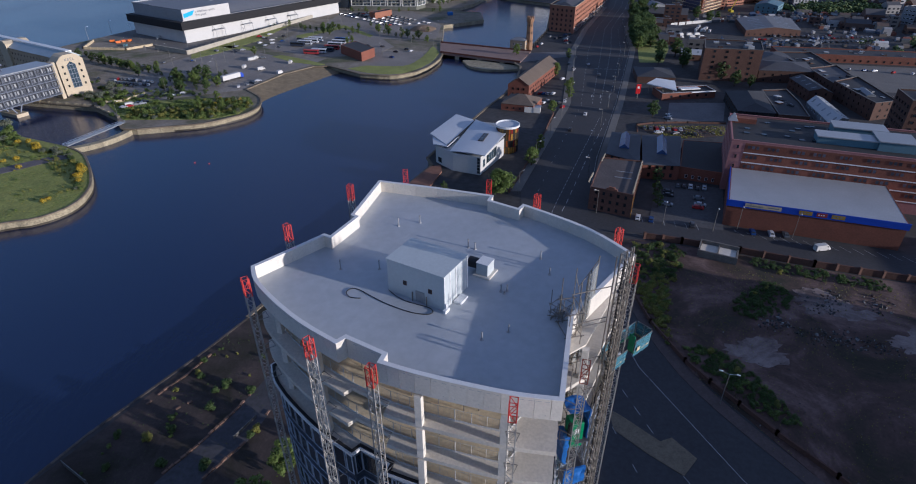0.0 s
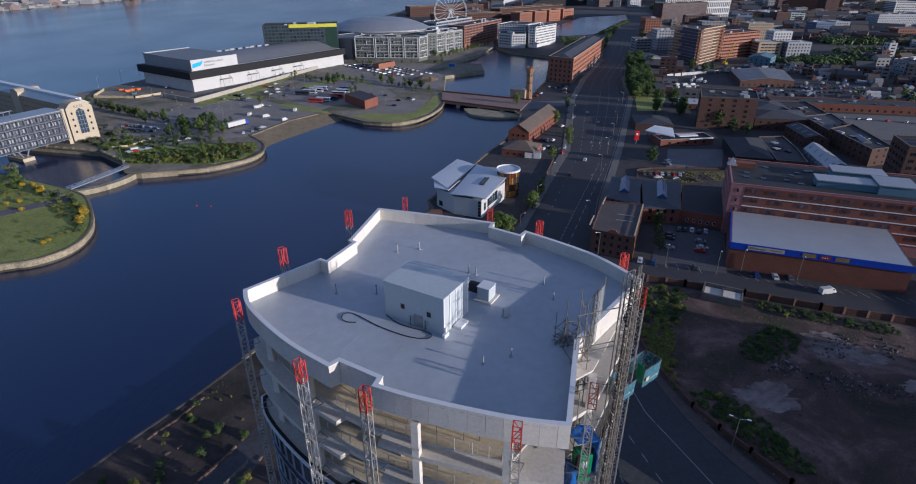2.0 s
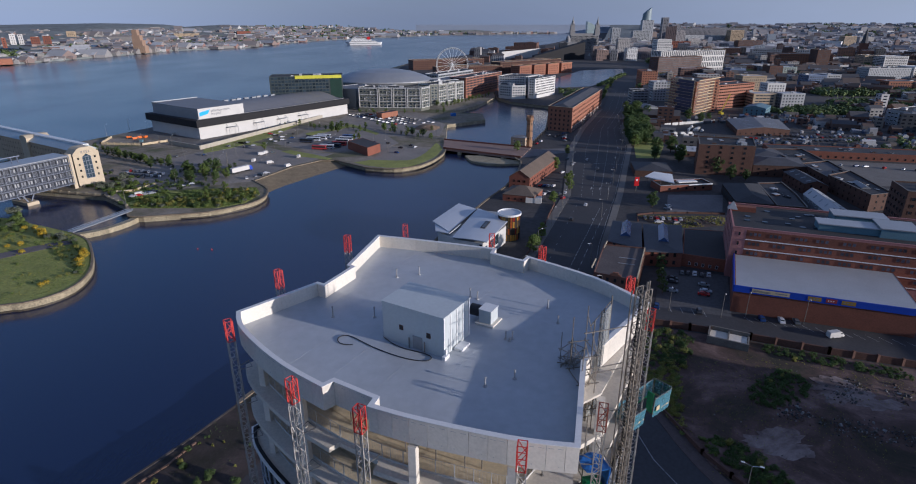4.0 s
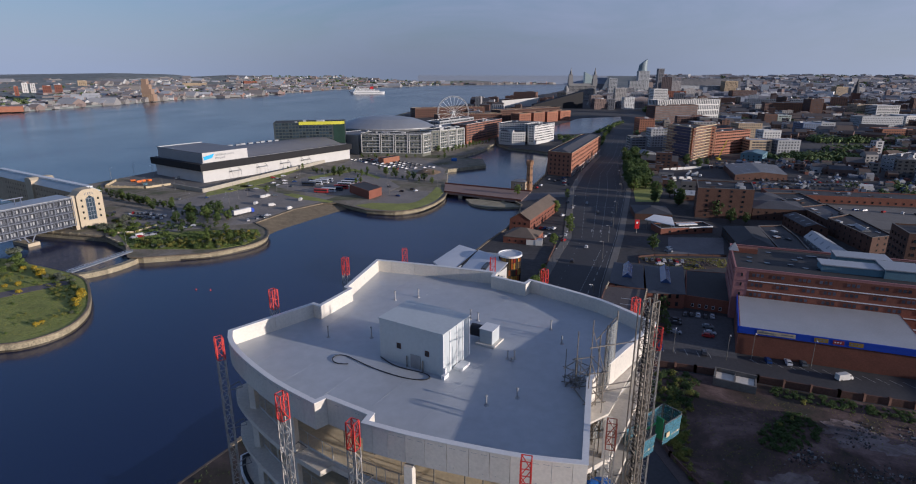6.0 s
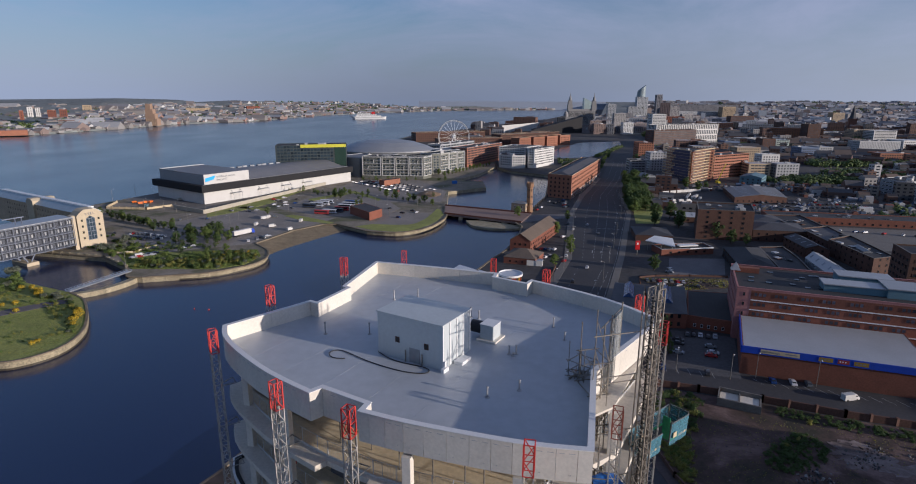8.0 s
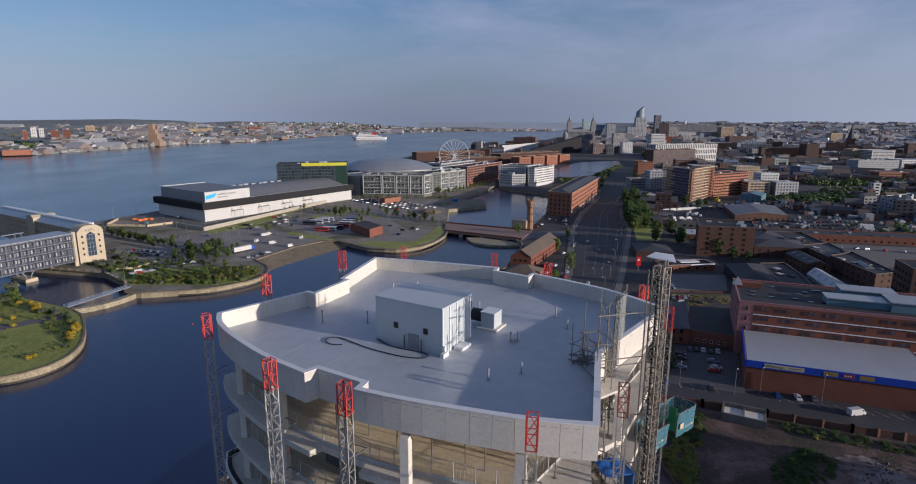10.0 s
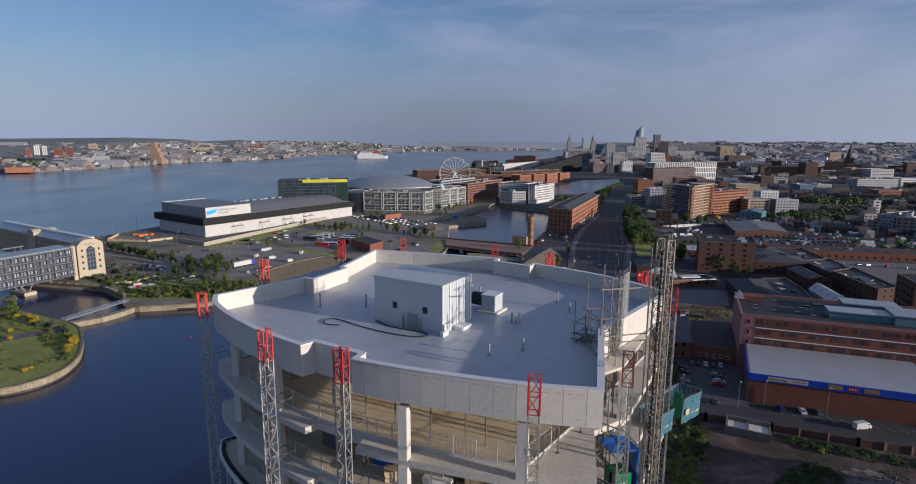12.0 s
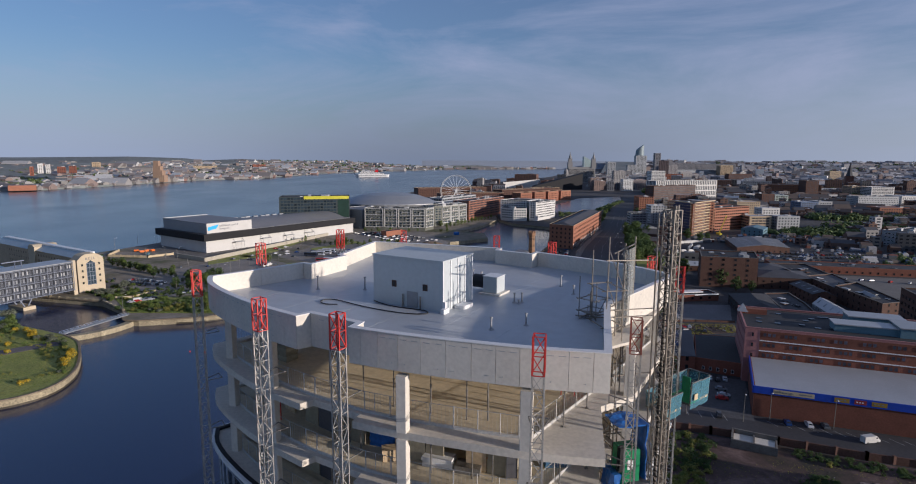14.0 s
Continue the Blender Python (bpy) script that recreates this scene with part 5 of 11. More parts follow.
def building(name, poly, h, wall, roof, label, z=LAND, top="flat", rise=3.0, win=(1.2, 1.5), step=3.4, storey=3.2, first=1.0, frame_mat=None, glass_mat=None, edges=None,
             parapet=0.7, units=0, category="building", group="", joined=False, coping=None, overhang=0.3, rows_most=99, roof_lights=False):
    """A building on an outline, with its walls, roof, windows and rooftop units."""
    ox, oy = poly[0]
    t = thing(name, pose(ox, oy, z), label, category, group)
    loc = [(x - ox, y - oy) for x, y in poly]
    n = len(loc)
    bm = bmesh.new()
    if top == "flat":
        ring = inset(loc, 0.35)
        loops = [[bm.verts.new((x, y, zz)) for x, y in line] for line, zz in ((loc, -0.5), (loc, h), (ring, h), (ring, h - parapet))]
        for lo, hi in zip(loops, loops[1:]):
            for i in range(n):
                bm.faces.new((lo[i], lo[(i + 1) % n], hi[(i + 1) % n], hi[i]))
        bm.faces.new(loops[3])
        bm.faces.new(loops[0][::-1])
        part("wall", bm, wall, t)
        bm = bmesh.new()
        add_prism(bm, inset(loc, 0.36), h - parapet + 0.003, h - parapet + 0.1)
        part("roof", bm, roof, t)
        if coping:
            bm = bmesh.new()
            o2, i2 = inset(loc, -0.12), inset(loc, 0.5)
            for i in range(n):
                j = (i + 1) % n
                add_prism(bm, [o2[i], o2[j], i2[j], i2[i]], h + 0.003, h + 0.2)
            part("coping", bm, coping, t)
    else:
        # four-cornered outlines; the ridge follows the longer side
        c = [Vector((x, y, 0)) for x, y in loc]
        if (c[1] - c[0]).length > (c[2] - c[1]).length:
            c = c[1:] + c[:1]
        m0, m1 = (c[0] + c[1]) / 2, (c[2] + c[3]) / 2
        if top == "hip":
            d = m1 - m0
            k = min(0.42, (c[1] - c[0]).length * 0.45 / max(d.length, 0.1))
            m0, m1 = m0 + d * k, m1 - d * k
        add_prism(bm, loc, -0.5, h)
        if top == "gable":
            for p, q, r in ((c[0], c[1], m0), (c[2], c[3], m1)):
                ins = (m1 - m0).normalized() * (0.02 if r is m0 else -0.02)
                vs = [bm.verts.new(v) for v in (p + Vector((0, 0, h)), q + Vector((0, 0, h)), r + Vector((0, 0, h + rise)), p + ins * 15 + Vector((0, 0, h)), q + ins * 15 + Vector((0, 0, h)), r + ins * 15 + Vector((0, 0, h + rise)))]
                for f in ((0, 1, 2), (5, 4, 3), (0, 2, 5, 3), (2, 1, 4, 5)):
                    bm.faces.new([vs[i] for i in f])
        part("wall", bm, wall, t)
        bm = bmesh.new()
        mid = (c[0] + c[1] + c[2] + c[3]) / 4
        e = [v + (v - mid).normalized() * overhang for v in c]
        up, th = Vector((0, 0, h + 0.02)), Vector((0, 0, 0.22))
        r0, r1 = m0 + Vector((0, 0, h + rise)), m1 + Vector((0, 0, h + rise))
        if top == "gable":
            r0, r1 = r0 + (m0 - m1).normalized() * overhang, r1 + (m1 - m0).normalized() * overhang
        for quad in ((e[0] + up, r0, r1, e[3] + up), (e[1] + up, e[2] + up, r1, r0)):
            lo = [bm.verts.new(v) for v in quad]
            hi = [bm.verts.new(v + th) for v in quad]
            bm.faces.new(hi[::-1]); bm.faces.new(lo)
            for i in range(4):
                bm.faces.new((lo[i], hi[i], hi[(i + 1) % 4], lo[(i + 1) % 4]))
        if top == "hip":
            for tri in ((e[0] + up, e[1] + up, r0), (e[2] + up, e[3] + up, r1)):
                lo = [bm.verts.new(v) for v in tri]
                hi = [bm.verts.new(v + th) for v in tri]
                bm.faces.new(hi); bm.faces.new(lo[::-1])
                for i in range(3):
                    bm.faces.new((lo[i], lo[(i + 1) % 3], hi[(i + 1) % 3], hi[i]))
        bmesh.ops.recalc_face_normals(bm, faces=bm.faces[:])
        part("roof", bm, roof, t)
        # strips of roof light on both slopes
        n_l = int((r1 - r0).length // 7) if roof_lights else 0
        for k in range(n_l):
            for q0, q1 in ((e[0], e[3]), (e[1], e[2])):
                u = (k + 0.5) / n_l
                ridge, eave = r0.lerp(r1, u), q0.lerp(q1, u) + up
                d = (r1 - r0).normalized() * 0.7
                lift = Vector((0, 0, 0.27))
                p0, p1 = ridge.lerp(eave, 0.28) + lift, ridge.lerp(eave, 0.68) + lift
                bm = bmesh.new()
                vs = [bm.verts.new(v) for v in (p0 - d, p0 + d, p1 + d, p1 - d)] + [bm.verts.new(v - Vector((0, 0, 0.12))) for v in (p0 - d, p0 + d, p1 + d, p1 - d)]
                for f in ((0, 1, 2, 3), (7, 6, 5, 4), (0, 4, 5, 1), (1, 5, 6, 2), (2, 6, 7, 3), (3, 7, 4, 0)):
                    bm.faces.new([vs[i] for i in f])
                bmesh.ops.recalc_face_normals(bm, faces=bm.faces[:])
                part("roof_light", bm, ROOFLIGHT, t)
    frame_mat, glass_mat = frame_mat or WHITEMETAL, glass_mat or DARKGLASS
    rows = min(rows_most, int((h - (parapet if top == "flat" else 0) - first - win[1] * 0.6) // storey + 1)) if win else 0
    bm = bmesh.new()
    data = window_mesh(*win, frame_mat, glass_mat) if win else None
    used = 0
    for i in range(n):
        if not win or (edges is not None and i not in edges) or (edges is None and not facing(poly[i], poly[(i + 1) % n])):
            continue
        m, length = frame_of(loc[i], loc[(i + 1) % n])
        k = int((length - 1.0) // step)
        for c in range(k):
            x = length / 2 + (c - (k - 1) / 2) * step
            for r in range(rows):
                w = m @ Matrix.Translation((x, 0.002, first + r * storey))
                if joined or used >= 290:
                    add_box(bm, -win[0] / 2, 0, 0, win[0] / 2, 0.06, win[1], w)
                else:
                    piece("window", data, t, w)
                    used += 1
    if len(bm.verts):
        ob = part("glazing", bm, glass_mat, t)
        tagged(ob, kind="stuff")
    else:
        bm.free()
    rng = random.Random(hash_of(name, ox, oy))
    zr = h - parapet + 0.1 if top == "flat" else h + rise * 0.4
    cx, cy = sum(p[0] for p in loc) / n, sum(p[1] for p in loc) / n
    for k in range(units):
        p = loc[rng.randrange(n)]
        f = rng.uniform(0.15, 0.65)
        x, y = cx + (p[0] - cx) * f, cy + (p[1] - cy) * f
        bm = bmesh.new()
        s = rng.uniform(0.8, 2.6)
        add_box(bm, -s, -s * 0.6, 0, s, s * 0.6, rng.uniform(1.0, 2.6))
        bmesh.ops.bevel(bm, geom=bm.edges[:], offset=0.06, segments=1, affect="EDGES")
        ob = part("rooftop_unit", bm, rng.choice([GREYWALL, METALROOF, WHITEWALL]), t)
        ob.matrix_basis = Matrix.Translation((x, y, zr)) @ Matrix.Rotation(math.atan2(loc[1][1], loc[1][0]), 4, "Z")
    return t


def hash_of(name, x, y):
    return sum(ord(c) * (i + 1) for i, c in enumerate(name)) + int(x * 7) * 31 + int(y * 3)


def rect(a, b, depth):
    """A four-cornered outline from its front edge, left to right, and its depth."""
    a, b = Vector(a), Vector(b)
    d = (b - a).normalized()
    n = Vector((-d.y, d.x)) * depth
    return [tuple(a), tuple(b), tuple(b + n), tuple(a + n)]


# ---- exhibition hall ----
HALLROOF = shade("light_grey_hall_roof", (0.20, 0.20, 0.205), 0.55, 0.1, 0.12, 0.06, 1.2, 0.04)
EX = rect((-279, 530.3), (-217.3, 487.3), 177)
hall = building("exhibition_hall", EX, 10.5, WHITEWALL, HALLROOF, "long white exhibition hall with a black upper band and grey roof", win=None, parapet=0.3, category="hall")
hm = Matrix.Rotation(math.atan2(-43, 61.7), 4, "Z")
bm = bmesh.new()
add_box(bm, -3, -3, 10.52, 78, 178, 16.4, hm)
part("band", bm, BLACKCLAD, hall, "matt black cladding band")
bm = bmesh.new()
add_box(bm, 1, 1, 16.41, 74, 174, 16.8, hm)
part("lower_roof", bm, HALLROOF, hall)
bm = bmesh.new()
add_box(bm, 3, 2, 16.81, 74, 47, 25, hm)
part("upper_wall", bm, GREYWALL, hall)
bm = bmesh.new()
add_box(bm, 74.003, 2, 16.81, 74.4, 47, 25.4, hm)
sign_wall = part("sign_wall", bm, WHITEWALL, hall, "white sign wall")
bm = bmesh.new()
add_box(bm, 3, 2, 25.003, 73.9, 47, 25.5, hm)
part("upper_roof", bm, HALLROOF, hall)
bm = bmesh.new()
add_box(bm, 2.6, 1.6, 25.0, 3.0, 47, 26.2, hm)
add_box(bm, 3, 1.6, 25.51, 30, 2.0, 26.2, hm)
part("parapet", bm, METALROOF, hall)
bm = bmesh.new()
arch = [(4 + 66 * k / 12, 16.9 + 5.6 * math.sin(math.pi * k / 12)) for k in range(13)]
ends = [[bm.verts.new(hm @ Vector((x, y, z))) for x, z in arch] for y in (47.1, 170)]
for k in range(12):
    bm.faces.new((ends[0][k], ends[0][k + 1], ends[1][k + 1], ends[1][k]))
bm.faces.new(ends[0][::-1])
bm.faces.new(ends[1])
bmesh.ops.recalc_face_normals(bm, faces=bm.faces[:])
part("arched_roof", bm, HALLROOF, hall)
for k in range(9):
    bm = bmesh.new()
    add_box(bm, 10 + (k % 3) * 1.5, 60 + k * 8, 18.0, 13 + (k % 3) * 1.5, 65 + k * 8, 21.5, hm)
    part("rooftop_unit", bm, GREYWALL, hall)
bm = bmesh.new()
for k, (y, w) in enumerate(((8, 9), (30, 6), (58, 8), (86, 6), (112, 8), (140, 6))):
    add_box(bm, 75.003, y, 0, 75.2, y + w, 8.5, hm)
part("loading_door", bm, GREYWALL, hall)
for y in (26, 55, 82, 108):
    bm = bmesh.new()
    add_box(bm, 75.0, y, 6.6, 79.5, y + 10, 7.0, hm)
    for k in (0.5, 9.5):
        add_bar(bm, hm @ Vector((79, y + k, 6.6)), hm @ Vector((75, y + k, 9.5)), 0.25)
        add_bar(bm, hm @ Vector((79, y + k, 0)), hm @ Vector((79, y + k, 6.6)), 0.25)
    part("canopy", bm, GREYWALL, hall)
# sign: a plain blue shape and the words on the wall
SIGNBLUE = shade("sign_blue", (0.03, 0.38, 0.75), 0.5, var=0.05, bump=0)
SIGNGREY = shade("sign_grey", (0.18, 0.19, 0.21), 0.6, var=0.05, bump=0)
wall_m = Matrix.Translation((-279, 530.3, LAND)) @ hm @ Matrix(((0, 0, 1, 74.43), (1, 0, 0, 0), (0, 1, 0, 16.8), (0, 0, 0, 1)))
bm = bmesh.new()
vs = [bm.verts.new(wall_m @ Vector(p)) for p in ((3, 2.2, 0), (11, 3.6, 0), (13.5, 7.2, 0), (3, 5.4, 0))]
bm.faces.new(vs)
r = bmesh.ops.extrude_face_region(bm, geom=bm.faces[:])
bmesh.ops.translate(bm, verts=[v for v in r["geom"] if isinstance(v, bmesh.types.BMVert)], vec=(wall_m.to_3x3() @ Vector((0, 0, 0.1))))
solid("sign_shape", bm, SIGNBLUE, "plain blue slanted sign shape on the white wall", "sign")
for words, y in (("exhibition centre", 5.0), ("liverpool", 2.4)):
    tc = bpy.data.curves.new("sign_lettering", "FONT")
    tc.body, tc.size, tc.extrude = words, 2.7, 0.05
    tc.materials.append(SIGNGREY)
    ob = new("sign_lettering", tc)
    ob.matrix_basis = wall_m @ Matrix.Translation((14.0, y, 0.06))
    tagged(ob, "grey sign lettering on the white hall wall", "lettering")
# retaining wall before the hall
bm = bmesh.new()
add_prism(bm, [(-201, 446.5), (-200, 447), (-121.5, 641), (-122.5, 641.5)], LAND - 0.5, LAND + 3.2)
add_prism(bm, [(-201, 446.5), (-235, 468), (-234.5, 469), (-200.8, 447.5)], LAND - 0.5, LAND + 3.2)
solid("retaining_wall", bm, shade("pale_concrete_wall", (0.40, 0.365, 0.29), 0.9, var=0.15, big=0.3, small=2, bump=0.1), "long low buff retaining wall along the hall terrace", "wall", "structure")

# ---- hotel, arena, flats ----
HOTELWALL = shade("dark_green_grey_cladding", (0.05, 0.062, 0.062), 0.45, 0.1, 0.15, 0.2, 2, 0.03)
hotel = building("hotel", [(-198, 632), (-136, 648), (-124, 652), (-128, 680), (-204, 662)], 39, HOTELWALL, FELT, "dark glazed hotel block with a yellow-green top storey", win=(3.1, 2.5), step=3.6, storey=3.4, first=12, frame_mat=HOTELWALL, glass_mat=TINTGLASS, units=6, edges=[0, 1])
bm = bmesh.new()
m, L = frame_of((0, 0), (62, 16))
add_box(bm, L * 0.42, 0.01, 36.2, L, 0.5, 39.6, m)
m, L = frame_of((62, 16), (74, 20))
add_box(bm, 0, 0.01, 36.2, L, 0.5, 39.6, m)
part("top_band", bm, YELLOWG, hotel, "bright yellow-green top band")
bm = bmesh.new()
m, L = frame_of((62, 16), (74, 20))
add_box(bm, 0, 0.004, 14, L, 0.12, 36.1, m)
part("glazed_end", bm, COPPER, hotel)

arena = thing("arena", pose(-92, 775, LAND), "large low arena with a curved pale grey roof", "arena")
bm = bmesh.new()
ring_pts = []
for r, zz in ((0.98, 0), (1.0, 18), (1.06, 22.5), (1.03, 24.0), (0.86, 28.6), (0.62, 33.2), (0.36, 35.6), (0.12, 36.4)):
    ring_pts.append([bm.verts.new((62 * r * math.cos(k * math.tau / 40), 48 * r * math.sin(k * math.tau / 40), zz)) for k in range(40)])
for a, b in zip(ring_pts, ring_pts[1:]):
    for k in range(40):
        bm.faces.new((a[k], a[(k + 1) % 40], b[(k + 1) % 40], b[k]))
bm.faces.new(ring_pts[-1])
part("shell", bm, shade("zinc_roof", (0.33, 0.34, 0.35), 0.4, 0.4, 0.1, 0.05, 1, 0.03), arena)
bm = bmesh.new()
for k in range(40):
    a, b = k * math.tau / 40, (k + 1) * math.tau / 40
    add_bar(bm, (66 * math.cos(a), 51 * math.sin(a), 22.9), (66 * math.cos(b), 51 * math.sin(b), 22.9), 0.6, 1.0)
part("rim", bm, METALROOF, arena)
building("arena_wing", [(-150, 690), (-112, 668), (-70, 720), (-105, 745)], 22, GREYWALL, GREYROOF, "grey metal clad wing beside the arena", win=None, units=3)
building("arena_wing", [(-24, 745), (12, 770), (2, 800), (-34, 775)], 24, GREYWALL, GREYROOF, "grey link block beside the arena", win=None, units=2)


FLATSWALL = shade("grey_green_flats_wall", (0.15, 0.155, 0.125), 0.6, 0.1, 0.12, 0.2, 2, 0.03)


def flats(name, poly, h, wall, label, group, units=4, cols=4.2, glass=None, joined=False, frames=False, win=(3.0, 2.0)):
    """White framed flats: glazed bays in raised frames."""
    t = building(name, poly, h, wall, FELT, label, win=win, step=cols, storey=3.2, first=4.0, frame_mat=GREYWALL, glass_mat=glass or TINTGLASS, units=units, group=group, coping=COPING, joined=joined, category="flats")
    if frames:
        loc = [(x - poly[0][0], y - poly[0][1]) for x, y in poly]
        for i in range(len(poly)):
            j = (i + 1) % len(poly)
            m, L = frame_of(loc[i], loc[j])
            if L < 14 or not facing(poly[i], poly[j]):
                continue
            bays = max(1, round(L / 17))
            for k in range(bays):
                x0, x1 = L * k / bays + 0.6, L * (k + 1) / bays - 0.6
                bm = bmesh.new()
                z0, z1 = 3.6, h - 0.6
                for a, b in ((x0, x0 + 0.7), (x1 - 0.7, x1)):
                    add_box(bm, a, 0.11, z0, b, 0.9, z1, m)
                n = 3
                for r in range(n + 1):
                    zz = z0 + (z1 - z0 - 0.6) * r / n
                    add_box(bm, x0 + 0.7, 0.11, zz, x1 - 0.7, 0.9, zz + 0.6, m)
                for r in range(n):
                    zz = z0 + (z1 - z0 - 0.6) * (r + 0.5) / n
                    f = x0 + (x1 - x0) * (0.3 if (k + r) % 2 else 0.6)
                    add_box(bm, f, 0.11, zz, x1 - 0.7, 0.7, zz + 0.35, m)
                    add_box(bm, f, 0.11, zz - (z1 - z0) / n * 0.5 + 0.6, f + 0.4, 0.7, zz, m)
                part("raised_frame", bm, WHITEWALL, t, "white raised facade frame")
    return t


flats("apartment_block", [(-107, 656), (-84, 652), (-36, 648), (-27, 664), (-98, 678)], 25.5, FLATSWALL, "modern flats with white raised frames and glazed bays", "dockside flats", 6, frames=True)
flats("apartment_block", [(-27, 690), (-18, 694), (13, 731), (-2, 746), (-42, 706)], 25, FLATSWALL, "modern flats with white raised frames and balconies", "dockside flats", 5, frames=True)
flats("apartment_block", rect((16.5, 762), (71, 860), 24), 26, BRICKORANGE, "long orange brick flats with a pale top storey", "dockside flats", 6, joined=True)
flats("apartment_block", rect((-20, 800), (30, 880), 22), 27, GREYWALL, "grey glazed offices behind the flats", "dockside flats", 4, joined=True)
flats("waterside_flats", [(60, 766), (76, 752), (94, 755), (96, 780), (66, 796)], 17, WHITEWALL, "white rendered waterside flats with stepped balconies", "white waterside flats", 3, 3.4, joined=True, win=(2.1, 1.5))
flats("waterside_flats", [(98, 762), (106, 756), (140, 803), (124, 816), (100, 786)], 25, WHITEWALL, "tall white rendered waterside flats with bays", "white waterside flats", 3, 3.4, joined=True, win=(2.1, 1.5))
flats("waterside_flats", [(62, 800), (98, 790), (122, 822), (84, 836)], 25, WHITEWALL, "white rendered waterside flats behind", "white waterside flats", 3, 3.4, joined=True, win=(2.1, 1.5))


def warehouse(name, poly, h, label, wall=BRICKORANGE, roof=SLATE, joined=False, step=4.4, storey=4.0):
    return building(name, poly, h, wall, roof, label, win=(1.5, 1.9), step=step, storey=storey, first=1.4, frame_mat=BRICKDARK, glass_mat=DARKGLASS, joined=joined, parapet=1.0, coping=SANDSTONE, category="warehouse")


wap = warehouse("brick_warehouse", [(88, 532), (107.5, 517), (172, 670), (153, 684)], 22, "long five storey orange brick dock warehouse with a slate roof")
bm = bmesh.new()
c = [Vector((x - 88, y - 532, 21.2)) for x, y in ((89.5, 532.6), (107, 519), (170.5, 670), (153.6, 682))]
r0, r1 = (c[0] + c[1]) / 2 + Vector((3, 7, 2.8)), (c[2] + c[3]) / 2 + Vector((-3, -7, 2.8))
for f in ((c[0], c[1], r0), (c[1], c[2], r1, r0), (c[2], c[3], r1), (c[3], c[0], r0, r1)):
    bm.faces.new([bm.verts.new(v) for v in f])
part("pitched_roof", bm, SLATE, wap)
bm = bmesh.new()
m, L = frame_of((107.5 - 88, 517 - 532), (172 - 88, 670 - 532))
for k in range(int(L // 4.4)):
    x = L / 2 + (k - (int(L // 4.4) - 1) / 2) * 4.4
    add_box(bm, x - 1.5, 0.003, 0, x + 1.5, 0.1, 4.6, m, 0)
    add_box(bm, x - 1.1, 0.101, 0, x + 1.1, 0.13, 4.2, m, 1)
part("arcade", bm, [WHITEWALL, DARKGLASS], wap, "pale ground floor arcade")
warehouse("brick_warehouse", rect((-82, 1216), (67, 1280), 30), 19, "long dark brick dock warehouse", BRICKDARK, joined=True)
warehouse("brick_warehouse", rect((90, 1126), (226, 1242), 26), 21, "long dark brick dock warehouse with a low roof", BRICKDARK, joined=True)
for k in range(4):
    a = Vector((120 + k * 30, 1062 + k * 27))
    warehouse("brick_warehouse", rect(a, a + Vector((24, 20)), 22), 19, "square orange brick warehouse block by the dock", BRICKORANGE, joined=True)
warehouse("brick_warehouse", rect((-30, 1050), (90, 1090), 24), 18, "long low brick dock warehouse", BRICKDARK, joined=True)

# ---- observation wheel ----
wheel = thing("observation_wheel", pose(-1.3, 965, LAND), "tall white spoked observation wheel", "observation wheel")
R, HZ = 26.0, 28.5
def spin(k, n, r=R, y=0.0):
    return (r * math.cos(k * math.tau / n), y, HZ + r * math.sin(k * math.tau / n))
for y in (-1.2, 1.2):
    bm = bmesh.new()
    for k in range(42):
        add_bar(bm, spin(k, 42, R, y), spin(k + 1, 42, R, y), 0.5)
        add_bar(bm, spin(k, 42, R - 1.6, y), spin(k + 1, 42, R - 1.6, y), 0.3)
        add_bar(bm, spin(k, 42, R, y), spin(k + 0.5, 42, R - 1.6, y), 0.2)
    part("rim", bm, WHITEMETAL, wheel)
for k in range(21):
    bm = bmesh.new()
    add_bar(bm, (0, 0, HZ), spin(k, 21), 0.4)
    part("spoke", bm, WHITEMETAL, wheel)
bm = bmesh.new()
add_rod(bm, (0, -2.5, HZ), (0, 2.5, HZ), 1.6, sides=14)
part("hub", bm, WHITEMETAL, wheel)
for x in (-11, 11):
    for y in (-5, 5):
        bm = bmesh.new()
        add_bar(bm, (x, y, 0), (0, y * 0.4, HZ), 0.9)
        part("leg", bm, WHITEMETAL, wheel)
bm0 = bmesh.new()
add_box(bm0, -0.9, -1.0, -2.2, 0.9, 1.0, 0)
bmesh.ops.bevel(bm0, geom=bm0.edges[:], offset=0.35, segments=2, affect="EDGES")
gondola = mesh_of("gondola", bm0, [TINTGLASS])
for k in range(42):
    piece("gondola", gondola, wheel, Matrix.Translation(spin(k, 42, R + 0.4)))

